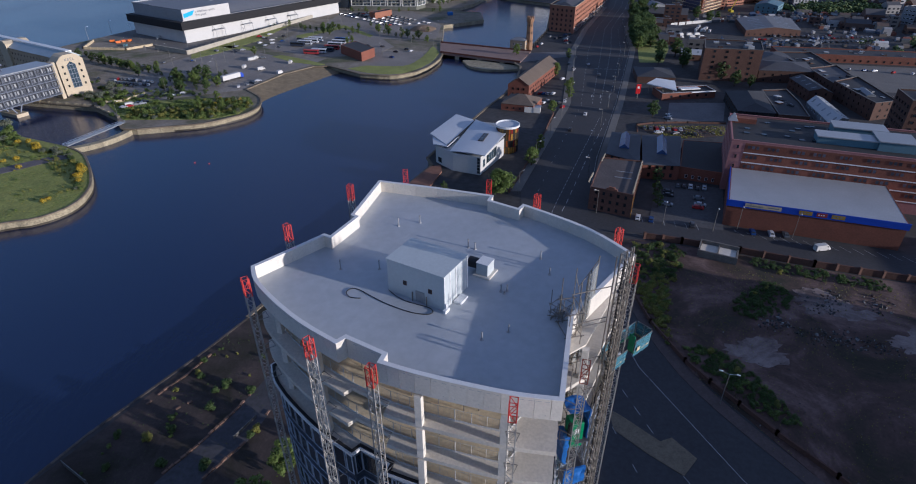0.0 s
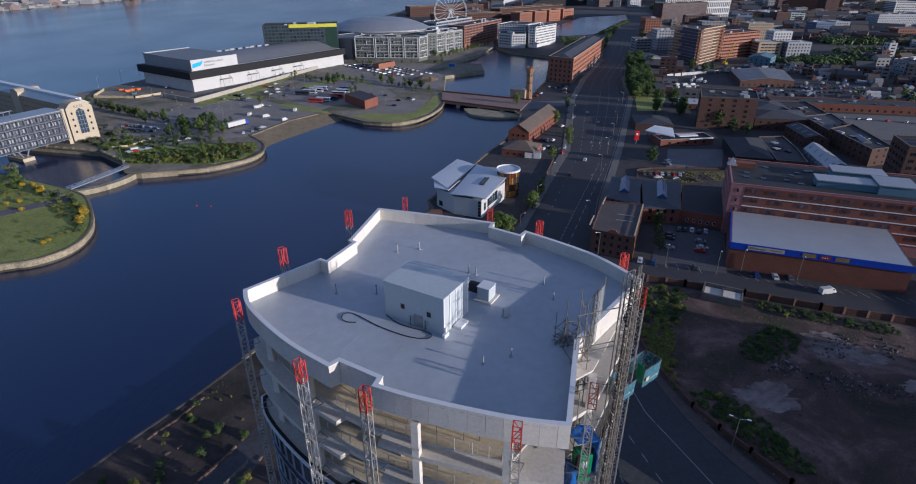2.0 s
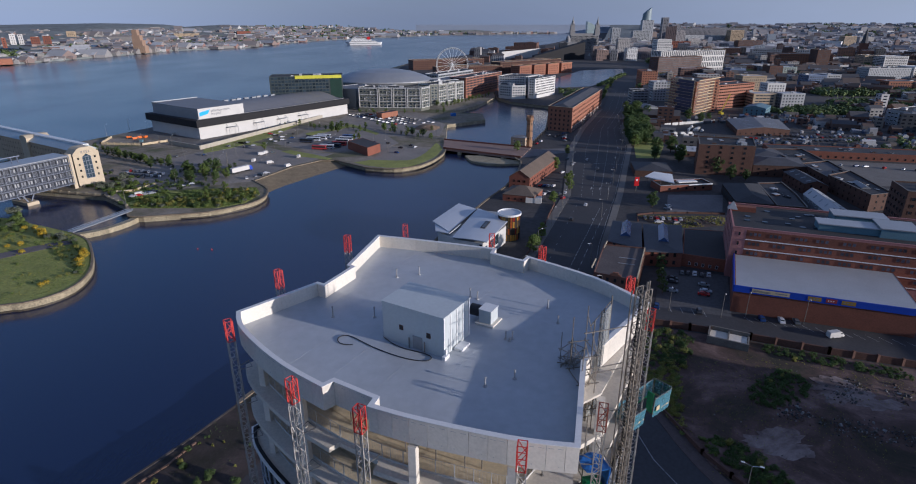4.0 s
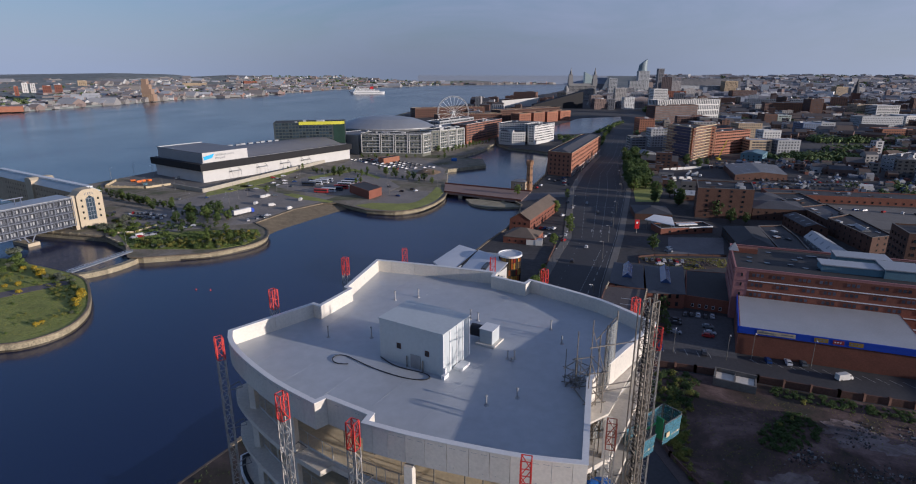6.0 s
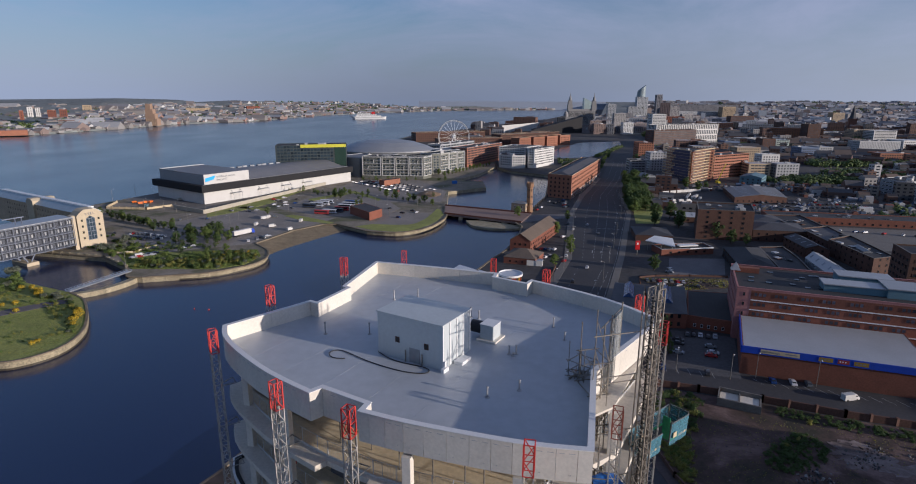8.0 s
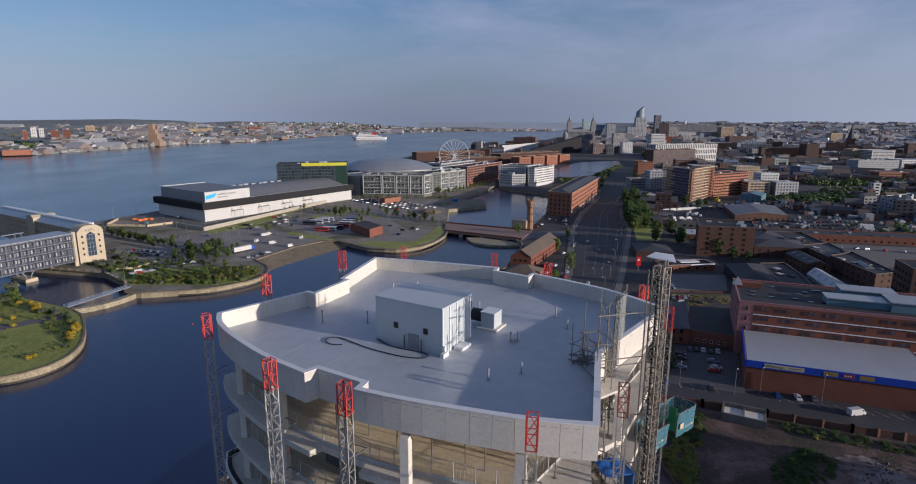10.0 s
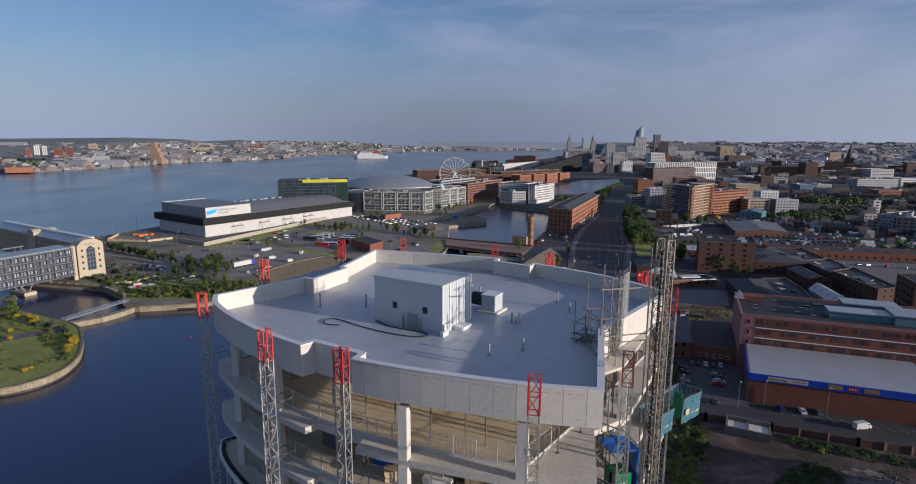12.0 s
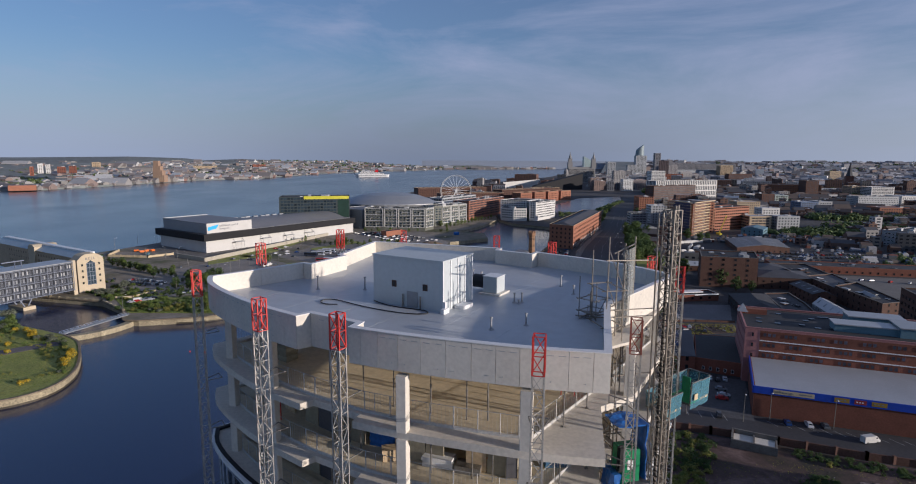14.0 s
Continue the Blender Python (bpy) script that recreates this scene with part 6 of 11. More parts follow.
# ---- hydraulic tower, gatehouse, bridge ----
TOWERBRICK = shade("brown_tower_brick", (0.28, 0.16, 0.085), 0.85, var=0.2, big=0.3, small=2, bump=0.1)
htower = thing("hydraulic_tower", pose(61.4, 456.4, LAND), "slim octagonal brown stone tower with a corbelled top", "stone tower")
bm = bmesh.new()
add_rod(bm, (0, 0, -0.5), (0, 0, 20.5), 2.7, 2.35, sides=8)
add_rod(bm, (0, 0, 20.4), (0, 0, 21.4), 2.4, 3.0, sides=8)
add_rod(bm, (0, 0, 21.4), (0, 0, 23.2), 3.0, 3.0, sides=8)
part("shaft", bm, TOWERBRICK, htower)
for k in range(8):
    bm = bmesh.new()
    a = (k + 0.5) * math.tau / 8
    add_box(bm, -0.55, -0.35, 23.2, 0.55, 0.35, 24.8, Matrix.Rotation(a, 4, "Z") @ Matrix.Translation((0, 2.5, 0)))
    part("merlon", bm, TOWERBRICK, htower)
for k in range(8):
    a = (k + 0.5) * math.tau / 8
    for zz in (6, 12, 17.5):
        bm = bmesh.new()
        add_box(bm, -0.3, -0.05, zz, 0.3, 0.12, zz + 1.8, Matrix.Rotation(a, 4, "Z") @ Matrix.Translation((0, 2.45 - zz * 0.018, 0)))
        part("slit_window", bm, DARKGLASS, htower)
building("gatehouse", rect((46.5, 456), (57.5, 451), 9), 7.5, PALEBRICK, GREYROOF, "low stone gatehouse beside the octagonal tower", top="hip", rise=1.6, win=(1.2, 1.6), step=3)
bridge = thing("swing_bridge", pose(20, 446, LAND), "low red-brown road bridge across the dock mouth", "bridge")
bm = bmesh.new()
add_prism(bm, [(-28, 1), (30, -32), (42, 2), (-28, 36)], -0.9, 0.55)
part("deck", bm, shade("bridge_deck", (0.24, 0.165, 0.135), 0.85, var=0.2, big=0.2, small=2, bump=0.1), bridge)
for pts in (((-28, 1), (30, -32)), ((-28, 36), (42, 2))):
    bm = bmesh.new()
    (x0, y0), (x1, y1) = pts
    add_bar(bm, (x0, y0, 1.1), (x1, y1, 1.1), 0.3, 1.1)
    part("parapet", bm, BRICK, bridge)
for f in (0.22, 0.5, 0.78):
    bm = bmesh.new()
    add_prism(bm, [(-28 + 58 * f - 1.5, 1 - 33 * f), (-28 + 58 * f + 1.5, 1 - 33 * f - 1), (-28 + 70 * f + 1.5, 36 - 34 * f - 1), (-28 + 70 * f - 1.5, 36 - 34 * f)], -6, -0.91)
    part("pier", bm, QUAY, bridge)
bm = bmesh.new()
add_prism(bm, bend((9, 431), (13, 414), (22, 405), (34, 402), (48, 404), n=3) + [(49, 413), (22, 431)], -5, 1.4)
solid("dock_pier", bm, [QUAY], "low curved stone pier at the dock mouth", "pier", "structure")
bm = bmesh.new()
add_box(bm, 0, 0, 0, 5.5, 3.2, 3.2)
bmesh.ops.bevel(bm, geom=bm.edges[:], offset=0.3, segments=1, affect="EDGES")
solid("tarpaulin_stack", bm, BLUETARP, "bright blue tarpaulin over a boat on the jetty", "tarpaulin", m=pose(-2, 612, LAND, 0, 0, 20))

# ---- waterside offices ----
building("brick_office", [(34, 335), (46, 331), (72, 384), (60, 391)], 7, BRICK, TILEROOF, "long orange brick dockside office with a brown tiled roof", top="gable", rise=4.2, win=(1.1, 1.4), step=3.2, storey=3.0, frame_mat=BRICKDARK)
building("brick_office", [(28, 309), (45, 303), (52, 318), (35, 326)], 3.6, BRICK, TILEROOF, "low brick building with a hipped brown tiled roof", top="hip", rise=3.6, win=(1.0, 1.1), step=3.5, frame_mat=BRICKDARK)
WX, WY = -6.9, 236.0
white = building("white_office", [(WX, WY), (-3.6, 231.2), (0.65, 226.1), (12.3, 221.0), (24.0, 243.0), (22.5, 263), (3, 269)], 8.2, WHITEWALL, METALROOF, "white waterside building with a wavy pale metal roof", win=None, parapet=0.1)


def wavy_sheet(corners, rise, name, thick=0.35):
    """A roof sheet between four corners, arched a little from one long side to the other."""
    a, b, c, d = [Vector((x - WX, y - WY, z - LAND)) for x, y, z in corners]
    bm = bmesh.new()
    n, low, high = 10, [], []
    for k in range(n + 1):
        f = k / n
        up = Vector((0, 0, rise * math.sin(f * math.pi)))
        for p, q in ((a.lerp(b, f) + up, d.lerp(c, f) + up),):
            low.append((bm.verts.new(p), bm.verts.new(q)))
            high.append((bm.verts.new(p + Vector((0, 0, thick))), bm.verts.new(q + Vector((0, 0, thick)))))
    for k in range(n):
        bm.faces.new((high[k][0], high[k + 1][0], high[k + 1][1], high[k][1]))
        bm.faces.new((low[k][1], low[k + 1][1], low[k + 1][0], low[k][0]))
        for e in (0, 1):
            bm.faces.new((low[k][e], low[k + 1][e], high[k + 1][e], high[k][e]))
    for k in (0, n):
        bm.faces.new((low[k][0], high[k][0], high[k][1], low[k][1]))
    bmesh.ops.recalc_face_normals(bm, faces=bm.faces[:])
    return part(name, bm, WHITEROOF, white, "white wavy metal roof sheet")


WHITEROOF = shade("white_metal_roof", (0.55, 0.57, 0.60), 0.4, 0.1, 0.08, 0.12, 1.8, 0.03)
wavy_sheet([(-9.6, 246.0, 12.3), (-1.8, 232.2, 12.0), (11.6, 264.3, 12.0), (2.6, 273.2, 12.2)], 0.1, "roof_sheet")
wavy_sheet([(-7.9, 234.2, 11.8), (-1.7, 231.0, 11.8), (3.6, 243.0, 11.8), (-8.4, 244.4, 11.8)], 0.05, "low_roof_sheet")
wavy_sheet([(-0.6, 226.4, 11.7), (13.9, 219.5, 12.2), (25.2, 245.5, 12.6), (11.9, 265.4, 12.1)], 0.35, "roof_sheet")
bm = bmesh.new()
up = Vector((-WX, -WY, -LAND))
add_bar(bm, Vector((-1.7, 231.6, 12.42)) + up, Vector((11.7, 264.2, 12.5)) + up, 0.45, 0.12)
part("gutter", bm, FELT, white)
bm = bmesh.new()
m = Matrix.Translation(Vector((14.4, 239.5, 13.05)) + up) @ Matrix.Rotation(math.atan2(38, 13), 4, "Z")
add_box(bm, -4.6, -1.1, -0.4, 4.6, 1.1, 0.25, m)
part("roof_light", bm, FELT, white)
for k in range(4):
    bm = bmesh.new()
    add_box(bm, -4.2 + k * 2.2, -0.8, 0.253, -2.4 + k * 2.2, 0.8, 0.32, m)
    part("roof_light_pane", bm, TINTGLASS, white)
m, L = frame_of((12.3 - WX, 221.0 - WY), (24.0 - WX, 243.0 - WY))
for x0, x1, z0, z1 in ((2.4, 4.4, 2.6, 6.0), (6.0, 8.2, 3.0, 6.6), (8.5, 10.8, 3.0, 6.9), (11.1, 13.4, 3.0, 7.2), (13.7, 16.5, 3.0, 7.4)):
    bm = bmesh.new()
    add_box(bm, x0, 0.003, z0, x1, 0.09, z1, m)
    part("window", bm, TINTGLASS, white)
m, L = frame_of((0.65 - WX, 226.1 - WY), (12.3 - WX, 221.0 - WY))
for k in range(5):
    bm = bmesh.new()
    add_box(bm, L - 1.5, 0.003, 0.6 + k * 1.45, L - 0.3, 0.1, 1.85 + k * 1.45, m)
    part("slit_window", bm, DARKGLASS, white)
m, L = frame_of((0, 0), (-3.6 - WX, 231.2 - WY))
bm = bmesh.new()
add_box(bm, 2.0, 0.003, 1.0, 4.6, 0.08, 3.2, m)
part("window", bm, DARKGLASS, white)
# brick paved ramp down to the quay beside it
bm = bmesh.new()
add_prism(bm, [(-19, 209), (-9, 209), (-4.2, 224), (-4.6, 231), (-9.3, 229)], LAND - 0.4, LAND + 0.7)
solid("brick_ramp", bm, shade("orange_brick_paving", (0.20, 0.10, 0.065), 0.9, var=0.3, big=0.4, small=3, bump=0.2), "low orange brick ramp beside the white building", "ramp", "structure")
drum = thing("glazed_drum", pose(26.0, 249.3, LAND), "round stair tower with amber glass and a white rim", "stair tower")
bm = bmesh.new()
add_rod(bm, (0, 0, -0.3), (0, 0, 12.0), 4.85, sides=28)
part("core", bm, BLACKCLAD, drum)
bm = bmesh.new()
for k in range(28):
    a = (k + 0.5) * math.tau / 28
    for z0, z1 in ((0.2, 3.1), (3.3, 6.3), (6.5, 9.5), (9.7, 11.9)):
        add_box(bm, -0.48, -0.06, z0, 0.48, 0.06, z1, Matrix.Rotation(a - math.pi / 2, 4, "Z") @ Matrix.Translation((0, 4.92, 0)))
tagged(part("coloured_pane", bm, AMBER, drum, "amber and red glass panes"), kind="stuff")
bm = bmesh.new()
for k in range(28):
    a = k * math.tau / 28
    add_bar(bm, (5.05 * math.cos(a), 5.05 * math.sin(a), 0), (5.05 * math.cos(a), 5.05 * math.sin(a), 12.0), 0.16)
for zz in (3.2, 6.4, 9.6):
    for k in range(28):
        a, b = k * math.tau / 28, (k + 1) * math.tau / 28
        add_bar(bm, (5.06 * math.cos(a), 5.06 * math.sin(a), zz), (5.06 * math.cos(b), 5.06 * math.sin(b), zz), 0.14)
part("mullion", bm, BLACKCLAD, drum)
bm = bmesh.new()
for k in range(28):
    a, b = k * math.tau / 28, (k + 1) * math.tau / 28
    add_bar(bm, (5.4 * math.cos(a), 5.4 * math.sin(a), 12.4), (5.4 * math.cos(b), 5.4 * math.sin(b), 12.4), 0.4, 0.9)
part("rim", bm, WHITEMETAL, drum)
bm = bmesh.new()
add_rod(bm, (0, 0, 12.01), (0, 0, 12.4), 5.2, sides=28)
part("roof", bm, WHITEROOF, drum)
building("site_cabin", rect((40.5, 304), (49, 302), 5), 3.0, WHITEWALL, METALROOF, "small white flat-roofed cabin in a car park", win=None, parapet=0.1, category="cabin")

# ---- the brick yard and storage hall east of the road ----
BROWNSLATE = shade("brown_patched_slate", (0.095, 0.078, 0.072), 0.8, var=0.35, big=0.12, small=1.8, bump=0.2)
BROWNBRICK = shade("brown_red_brick", (0.14, 0.068, 0.046), 0.87, var=0.3, big=0.2, small=2.0, bump=0.12)
hall_old = building("brick_hall", [(51.5, 189.5), (65.5, 182.0), (78.2, 213.0), (62.3, 217.5)], 9.4, BROWNBRICK, BROWNSLATE, "old red brick hall with a dark patched flat roof", win=(1.1, 1.5), step=2.7, storey=3.0, first=0.9, edges=[0, 1], frame_mat=BRICKDARK, parapet=0.5)
m, L = frame_of((0, 0), (14, -7.5))
bm = bmesh.new()
for x0, x1, z0, z1 in ((L / 2 - 2.0, L / 2 + 2.0, 9.4, 10.1), (L / 2 - 1.1, L / 2 + 1.1, 10.1, 10.8)):
    add_box(bm, x0, -0.4, z0 + 0.003, x1, 0.15, z1, m)
part("gable_wall", bm, BRICKORANGE, hall_old, "small stepped orange brick gable")
bm = bmesh.new()
add_rod(bm, m @ Vector((L + 0.2, 0.3, 0)), m @ Vector((L + 0.2, 0.3, 9.2)), 0.12)
part("drainpipe", bm, GOLD, hall_old)
for a, b in (((12.7, 30.5), (9.5, 22.8)), ((-0.1, 3.0), (3.5, 11.5)), ((13.9, -6.8), (26.0, 22.6))):
    bm = bmesh.new()
    add_bar(bm, (*a, 9.75), (*b, 9.75), 0.45, 0.25)
    part("parapet_coping", bm, SANDSTONE, hall_old, "pale buff parapet coping")
for y in (9.0, 14.5):
    bm = bmesh.new()
    add_bar(bm, (8.0 + y * 0.37, y, 9.1), (14.0 + y * 0.37, y - 2.2, 9.1), 0.25, 0.18)
    part("roof_strip", bm, METALROOF, hall_old)
for poly in ([(66.9, 228.5), (78.9, 219.2), (88.3, 250.5), (76.2, 255)], [(79.4, 216.5), (94.3, 214.6), (106.5, 248.5), (89, 249.8)]):
    b = building("brick_hall", poly, 6.2, BRICK, SLATE, "old red brick workshop with a slate roof and glazed lantern", top="hip", rise=1.0, win=(1.2, 1.8), step=3.0, storey=3.4, frame_mat=BRICKDARK)
    c = [Vector((x - poly[0][0], y - poly[0][1], 0)) for x, y in poly]
    p, q = (c[0] + c[1]) / 2, (c[2] + c[3]) / 2
    d = (q - p).normalized()
    p, q = p.lerp(q, 0.28), p.lerp(q, 0.85)
    s = Vector((-d.y, d.x, 0)) * 2.1
    bm = bmesh.new()
    z0, z1, zr = Vector((0, 0, 6.3)), Vector((0, 0, 7.5)), Vector((0, 0, 9.3))
    vs = [bm.verts.new(v) for v in (p - s + z0, p + s + z0, q + s + z0, q - s + z0, p - s + z1, p + s + z1, q + s + z1, q - s + z1, p + zr, q + zr)]
    for f in ((0, 1, 5, 8, 4), (2, 3, 7, 9, 6), (1, 2, 6, 5), (3, 0, 4, 7), (4, 8, 9, 7), (5, 6, 9, 8)):
        bm.faces.new([vs[i] for i in f])
    part("roof_lantern", bm, shade("lantern_glass", (0.07, 0.11, 0.24), 0.2, 0.1, 0.2, 0.5, 3, 0.02), b, "blue-grey glazed roof lantern")
building("brick_hall", [(95, 216), (110, 209), (124, 242.5), (107, 246)], 5.5, BRICK, FELT, "low brick garage with a dark felt roof", parapet=0.2, win=(1.0, 1.4), step=2.6, edges=[0], rows_most=1)
SIGNYELLOW = shade("faded_yellow_board", (0.30, 0.19, 0.02), 0.6, var=0.1, bump=0)
SIGNRED = shade("faded_red_board", (0.26, 0.03, 0.03), 0.6, var=0.1, bump=0)
ST = [(97.4, 176.5), (148.4, 157.7), (160, 186.5), (110.4, 204.7)]
store = building("storage_hall", ST, 10, BRICK, METALROOF, "brick storage hall with a blue fascia and white metal roof", win=None, parapet=0.15, category="hall")
bm = bmesh.new()
m, L = frame_of((0, 0), (51, -18.8))
add_box(bm, -0.5, 0.003, 7.9, L + 0.5, 0.35, 10.25, m)
m2, L2 = frame_of((13, 28.2), (0, 0))
add_box(bm, 0, 0.003, 7.9, L2 + 0.5, 0.35, 10.25, m2)
part("fascia", bm, BLUEPAINT, store, "bright blue fascia")
for k, (x, w, mat_) in enumerate(((5.5, 11.5, SANDSTONE), (22.4, 4, SIGNYELLOW), (27.7, 3.2, SIGNRED), (32.2, 4.0, SIGNYELLOW))):
    bm = bmesh.new()
    add_box(bm, x, 0.352, 8.4, x + w, 0.42, 9.8, m)
    part("sign_board", bm, mat_, store)
    bm = bmesh.new()
    for j in range(3 if mat_ is not SANDSTONE else 0):
        add_box(bm, x + 0.5 + j * (w - 1) / 3, 0.421, 8.9, x + 0.3 + (j + 0.8) * (w - 1) / 3, 0.44, 9.3, m)
    if not len(bm.verts):
        add_box(bm, x + 7.2, 0.421, 8.95, x + 10.8, 0.44, 9.3, m)
    part("sign_bar", bm, SIGNGREY if mat_ is not SIGNRED else WHITEMETAL, store)
tc = bpy.data.curves.new("board_lettering", "FONT")
tc.body, tc.size, tc.extrude = "self storage", 1.15, 0.02
tc.materials.append(SIGNGREY)
ob = new("board_lettering", tc)
ob.matrix_basis = Matrix.Translation((97.4, 176.5, LAND)) @ m @ Matrix(((1, 0, 0, 6.0), (0, 0, 1, 0.45), (0, 1, 0, 8.8), (0, 0, 0, 1)))
tagged(ob, "dark lettering on a cream storage hall board", "lettering")
BOARDED = shade("dusty_boarded_glass", (0.11, 0.105, 0.12), 0.5, var=0.3, big=0.3, small=3, bump=0.02, rnd=0.6)
PK = [(108.5, 205.8), (192, 174.5), (205, 206), (121, 237)]
pink = building("pink_brick_block", PK, 21, PINK, FELT, "pink and red brick warehouse block with white window bands", win=None, coping=PINK)
m, L = frame_of((0, 0), (83.5, -31.3))
for r in range(4):
    z0 = 4.6 + r * 3.9
    bm = bmesh.new()
    add_box(bm, 5.0, 0.0025, z0 + 0.303, L - 0.6, 0.06, z0 + 3.9, m)
    part("brick_panel", bm, BRICK, pink, "red brick panel")
    bm = bmesh.new()
    add_box(bm, 5.0, 0.0025, z0, L - 0.6, 0.35, z0 + 0.3, m)
    part("white_band", bm, WHITEMETAL, pink, "thin white floor band")
    rr = random.Random(r)
    x = 6.6
    while x < L - 3:
        for k in range(3):
            piece("window", window_mesh(1.25, 1.5, BRICK, BOARDED), pink, m @ Matrix.Translation((x + k * 1.5, 0.061, z0 + 1.7)))
        x += 3 * 1.5 + (2.4 if rr.random() < 0.5 else 4.2)
    piece("window", window_mesh(0.9, 1.6, PINK, DARKGLASS), pink, m @ Matrix.Translation((2.6, 0.003, z0 + 1.4)))
m, L = frame_of((12.5, 31.2), (0, 0))
for r in range(4):
    for k in range(8):
        piece("window", window_mesh(1.4, 1.6, PINK, DARKGLASS), pink, m @ Matrix.Translation((3.0 + k * 3.9, 0.003, 5.8 + r * 3.9)))
for (x, y, sx, sy, h) in ((42, -9, 20, 7, 3.0), (57, -14, 12, 11, 3.8), (52, 0, 18, 8, 3.6)):
    bm = bmesh.new()
    add_box(bm, -sx / 2, -sy / 2, 0, sx / 2, sy / 2, h - 0.4, None, 0)
    add_box(bm, -sx / 2 - 0.4, -sy / 2 - 0.4, h - 0.39, sx / 2 + 0.4, sy / 2 + 0.4, h, None, 1)
    ob = part("roof_house", bm, [TEALCLAD, METALROOF], pink, "pale blue clad rooftop house")
    ob.matrix_basis = Matrix.Translation((x, y + 6, 20.42)) @ Matrix.Rotation(math.atan2(-31.3, 83.5), 4, "Z")
bm = bmesh.new()
add_prism(bm, [(8.5, 22), (18, 18.5), (19.2, 21.5), (9.7, 25)], 20.4, 22.4)
part("stair_head", bm, BRICK, pink)
bm = bmesh.new()
vs = [bm.verts.new(p) for p in ((7.6, 21.6, 21.2), (11.2, 20.2, 21.2), (12.6, 23.6, 21.2), (9.0, 25.0, 21.2), (10.1, 22.6, 24.4), (10.1, 22.6, 20.5))]
for k in range(4):
    bm.faces.new((vs[k], vs[(k + 1) % 4], vs[4]))
    bm.faces.new((vs[(k + 1) % 4], vs[k], vs[5]))
part("pyramid_light", bm, METALROOF, pink, "pale pyramid roof light")
rng = random.Random(5)
for k in range(16):
    f, g = rng.uniform(0.06, 0.42), rng.uniform(0.2, 0.85)
    bm = bmesh.new()
    add_box(bm, -1.0, -0.7, 0, 1.0, 0.7, 0.35)
    ob = part("roof_light", bm, TINTGLASS, pink)
    ob.matrix_basis = Matrix.Translation((83.5 * f + 12.5 * g, -31.3 * f + 31.2 * g, 20.42)) @ Matrix.Rotation(-0.36, 4, "Z")

# drive-through restaurant and yards
diner = building("drive_through", [(123, 324), (156, 328.5), (154.5, 340), (121.5, 337)], 4.0, BRICK, FELT, "low red brick drive-through with a white canopy roof", win=(1.6, 1.4), step=5.4, edges=[0], rows_most=1, first=1.2, coping=METALROOF, frame_mat=BRICKDARK, category="restaurant")
bm = bmesh.new()
canopy = [(-5.2, 14.3), (3.0, 22.2), (12.6, 17.0), (8.2, 0.6)]
lo = [bm.verts.new((x, y, z)) for (x, y), z in zip(canopy, (5.6, 6.6, 6.2, 5.2))]
hi = [bm.verts.new((x, y, z)) for (x, y), z in zip(canopy, (6.1, 7.1, 6.7, 5.7))]
bm.faces.new(lo); bm.faces.new(hi[::-1])
for k in range(4):
    bm.faces.new((lo[k], hi[k], hi[(k + 1) % 4], lo[(k + 1) % 4]))
bmesh.ops.recalc_face_normals(bm, faces=bm.faces[:])
part("canopy_roof", bm, WHITEMETAL, diner, "tilted white canopy roof")
for x, y in ((-3.6, 14.0), (2.2, 6.5), (6.8, 1.6)):
    bm = bmesh.new()
    add_rod(bm, (x, y, 0), (x, y, 5.5), 0.18)
    part("canopy_post", bm, STEEL, diner)
bm = bmesh.new()
add_box(bm, 14, 4.5, 4.0, 26, 8.5, 4.6, Matrix.Rotation(0.14, 4, "Z"))
part("roof_panel", bm, WHITEMETAL, diner)
bm = bmesh.new()
add_box(bm, 18, -0.35, 3.55, 33, 0.0, 4.25, Matrix.Rotation(0.135, 4, "Z"))
part("fascia", bm, WHITEMETAL, diner)
totem = thing("roadside_sign", pose(109.6, 327.5, LAND), "tall red roadside sign on a post", "sign")
bm = bmesh.new()
add_rod(bm, (0, 0, 0), (0, 0, 3), 0.2)
part("post", bm, STEEL, totem)
bm = bmesh.new()
add_box(bm, -1.4, -0.3, 3, 1.4, 0.3, 8.5)
bmesh.ops.bevel(bm, geom=bm.edges[:], offset=0.12, segments=1, affect="EDGES")
part("panel", bm, REDCAR, totem)
bm = bmesh.new()
add_box(bm, -0.55, -0.32, 6.1, 0.55, -0.301, 7.3)
part("emblem", bm, WHITEMETAL, totem)
building("dark_shed", rect((119, 361), (142, 357), 25), 4, BRICKDARK, SLATE, "dark roofed low brick building by the road", top="hip", rise=2.5, win=None)
# blue scaffold net; the shade of the west face is mixed into its colour
NETSHADED = shade("shaded_blue_debris_net", (0.05, 0.048, 0.085), 0.8, var=0.3, big=0.3, small=2, bump=0.05, rnd=0.3)
GLASSBLUE = shade("blue_office_cladding", (0.10, 0.14, 0.23), 0.4, 0.1, 0.2, 0.1, 1, 0.02)
GLASSPALE = shade("pale_green_cladding", (0.36, 0.42, 0.38), 0.4, 0.1, 0.2, 0.1, 1, 0.02)
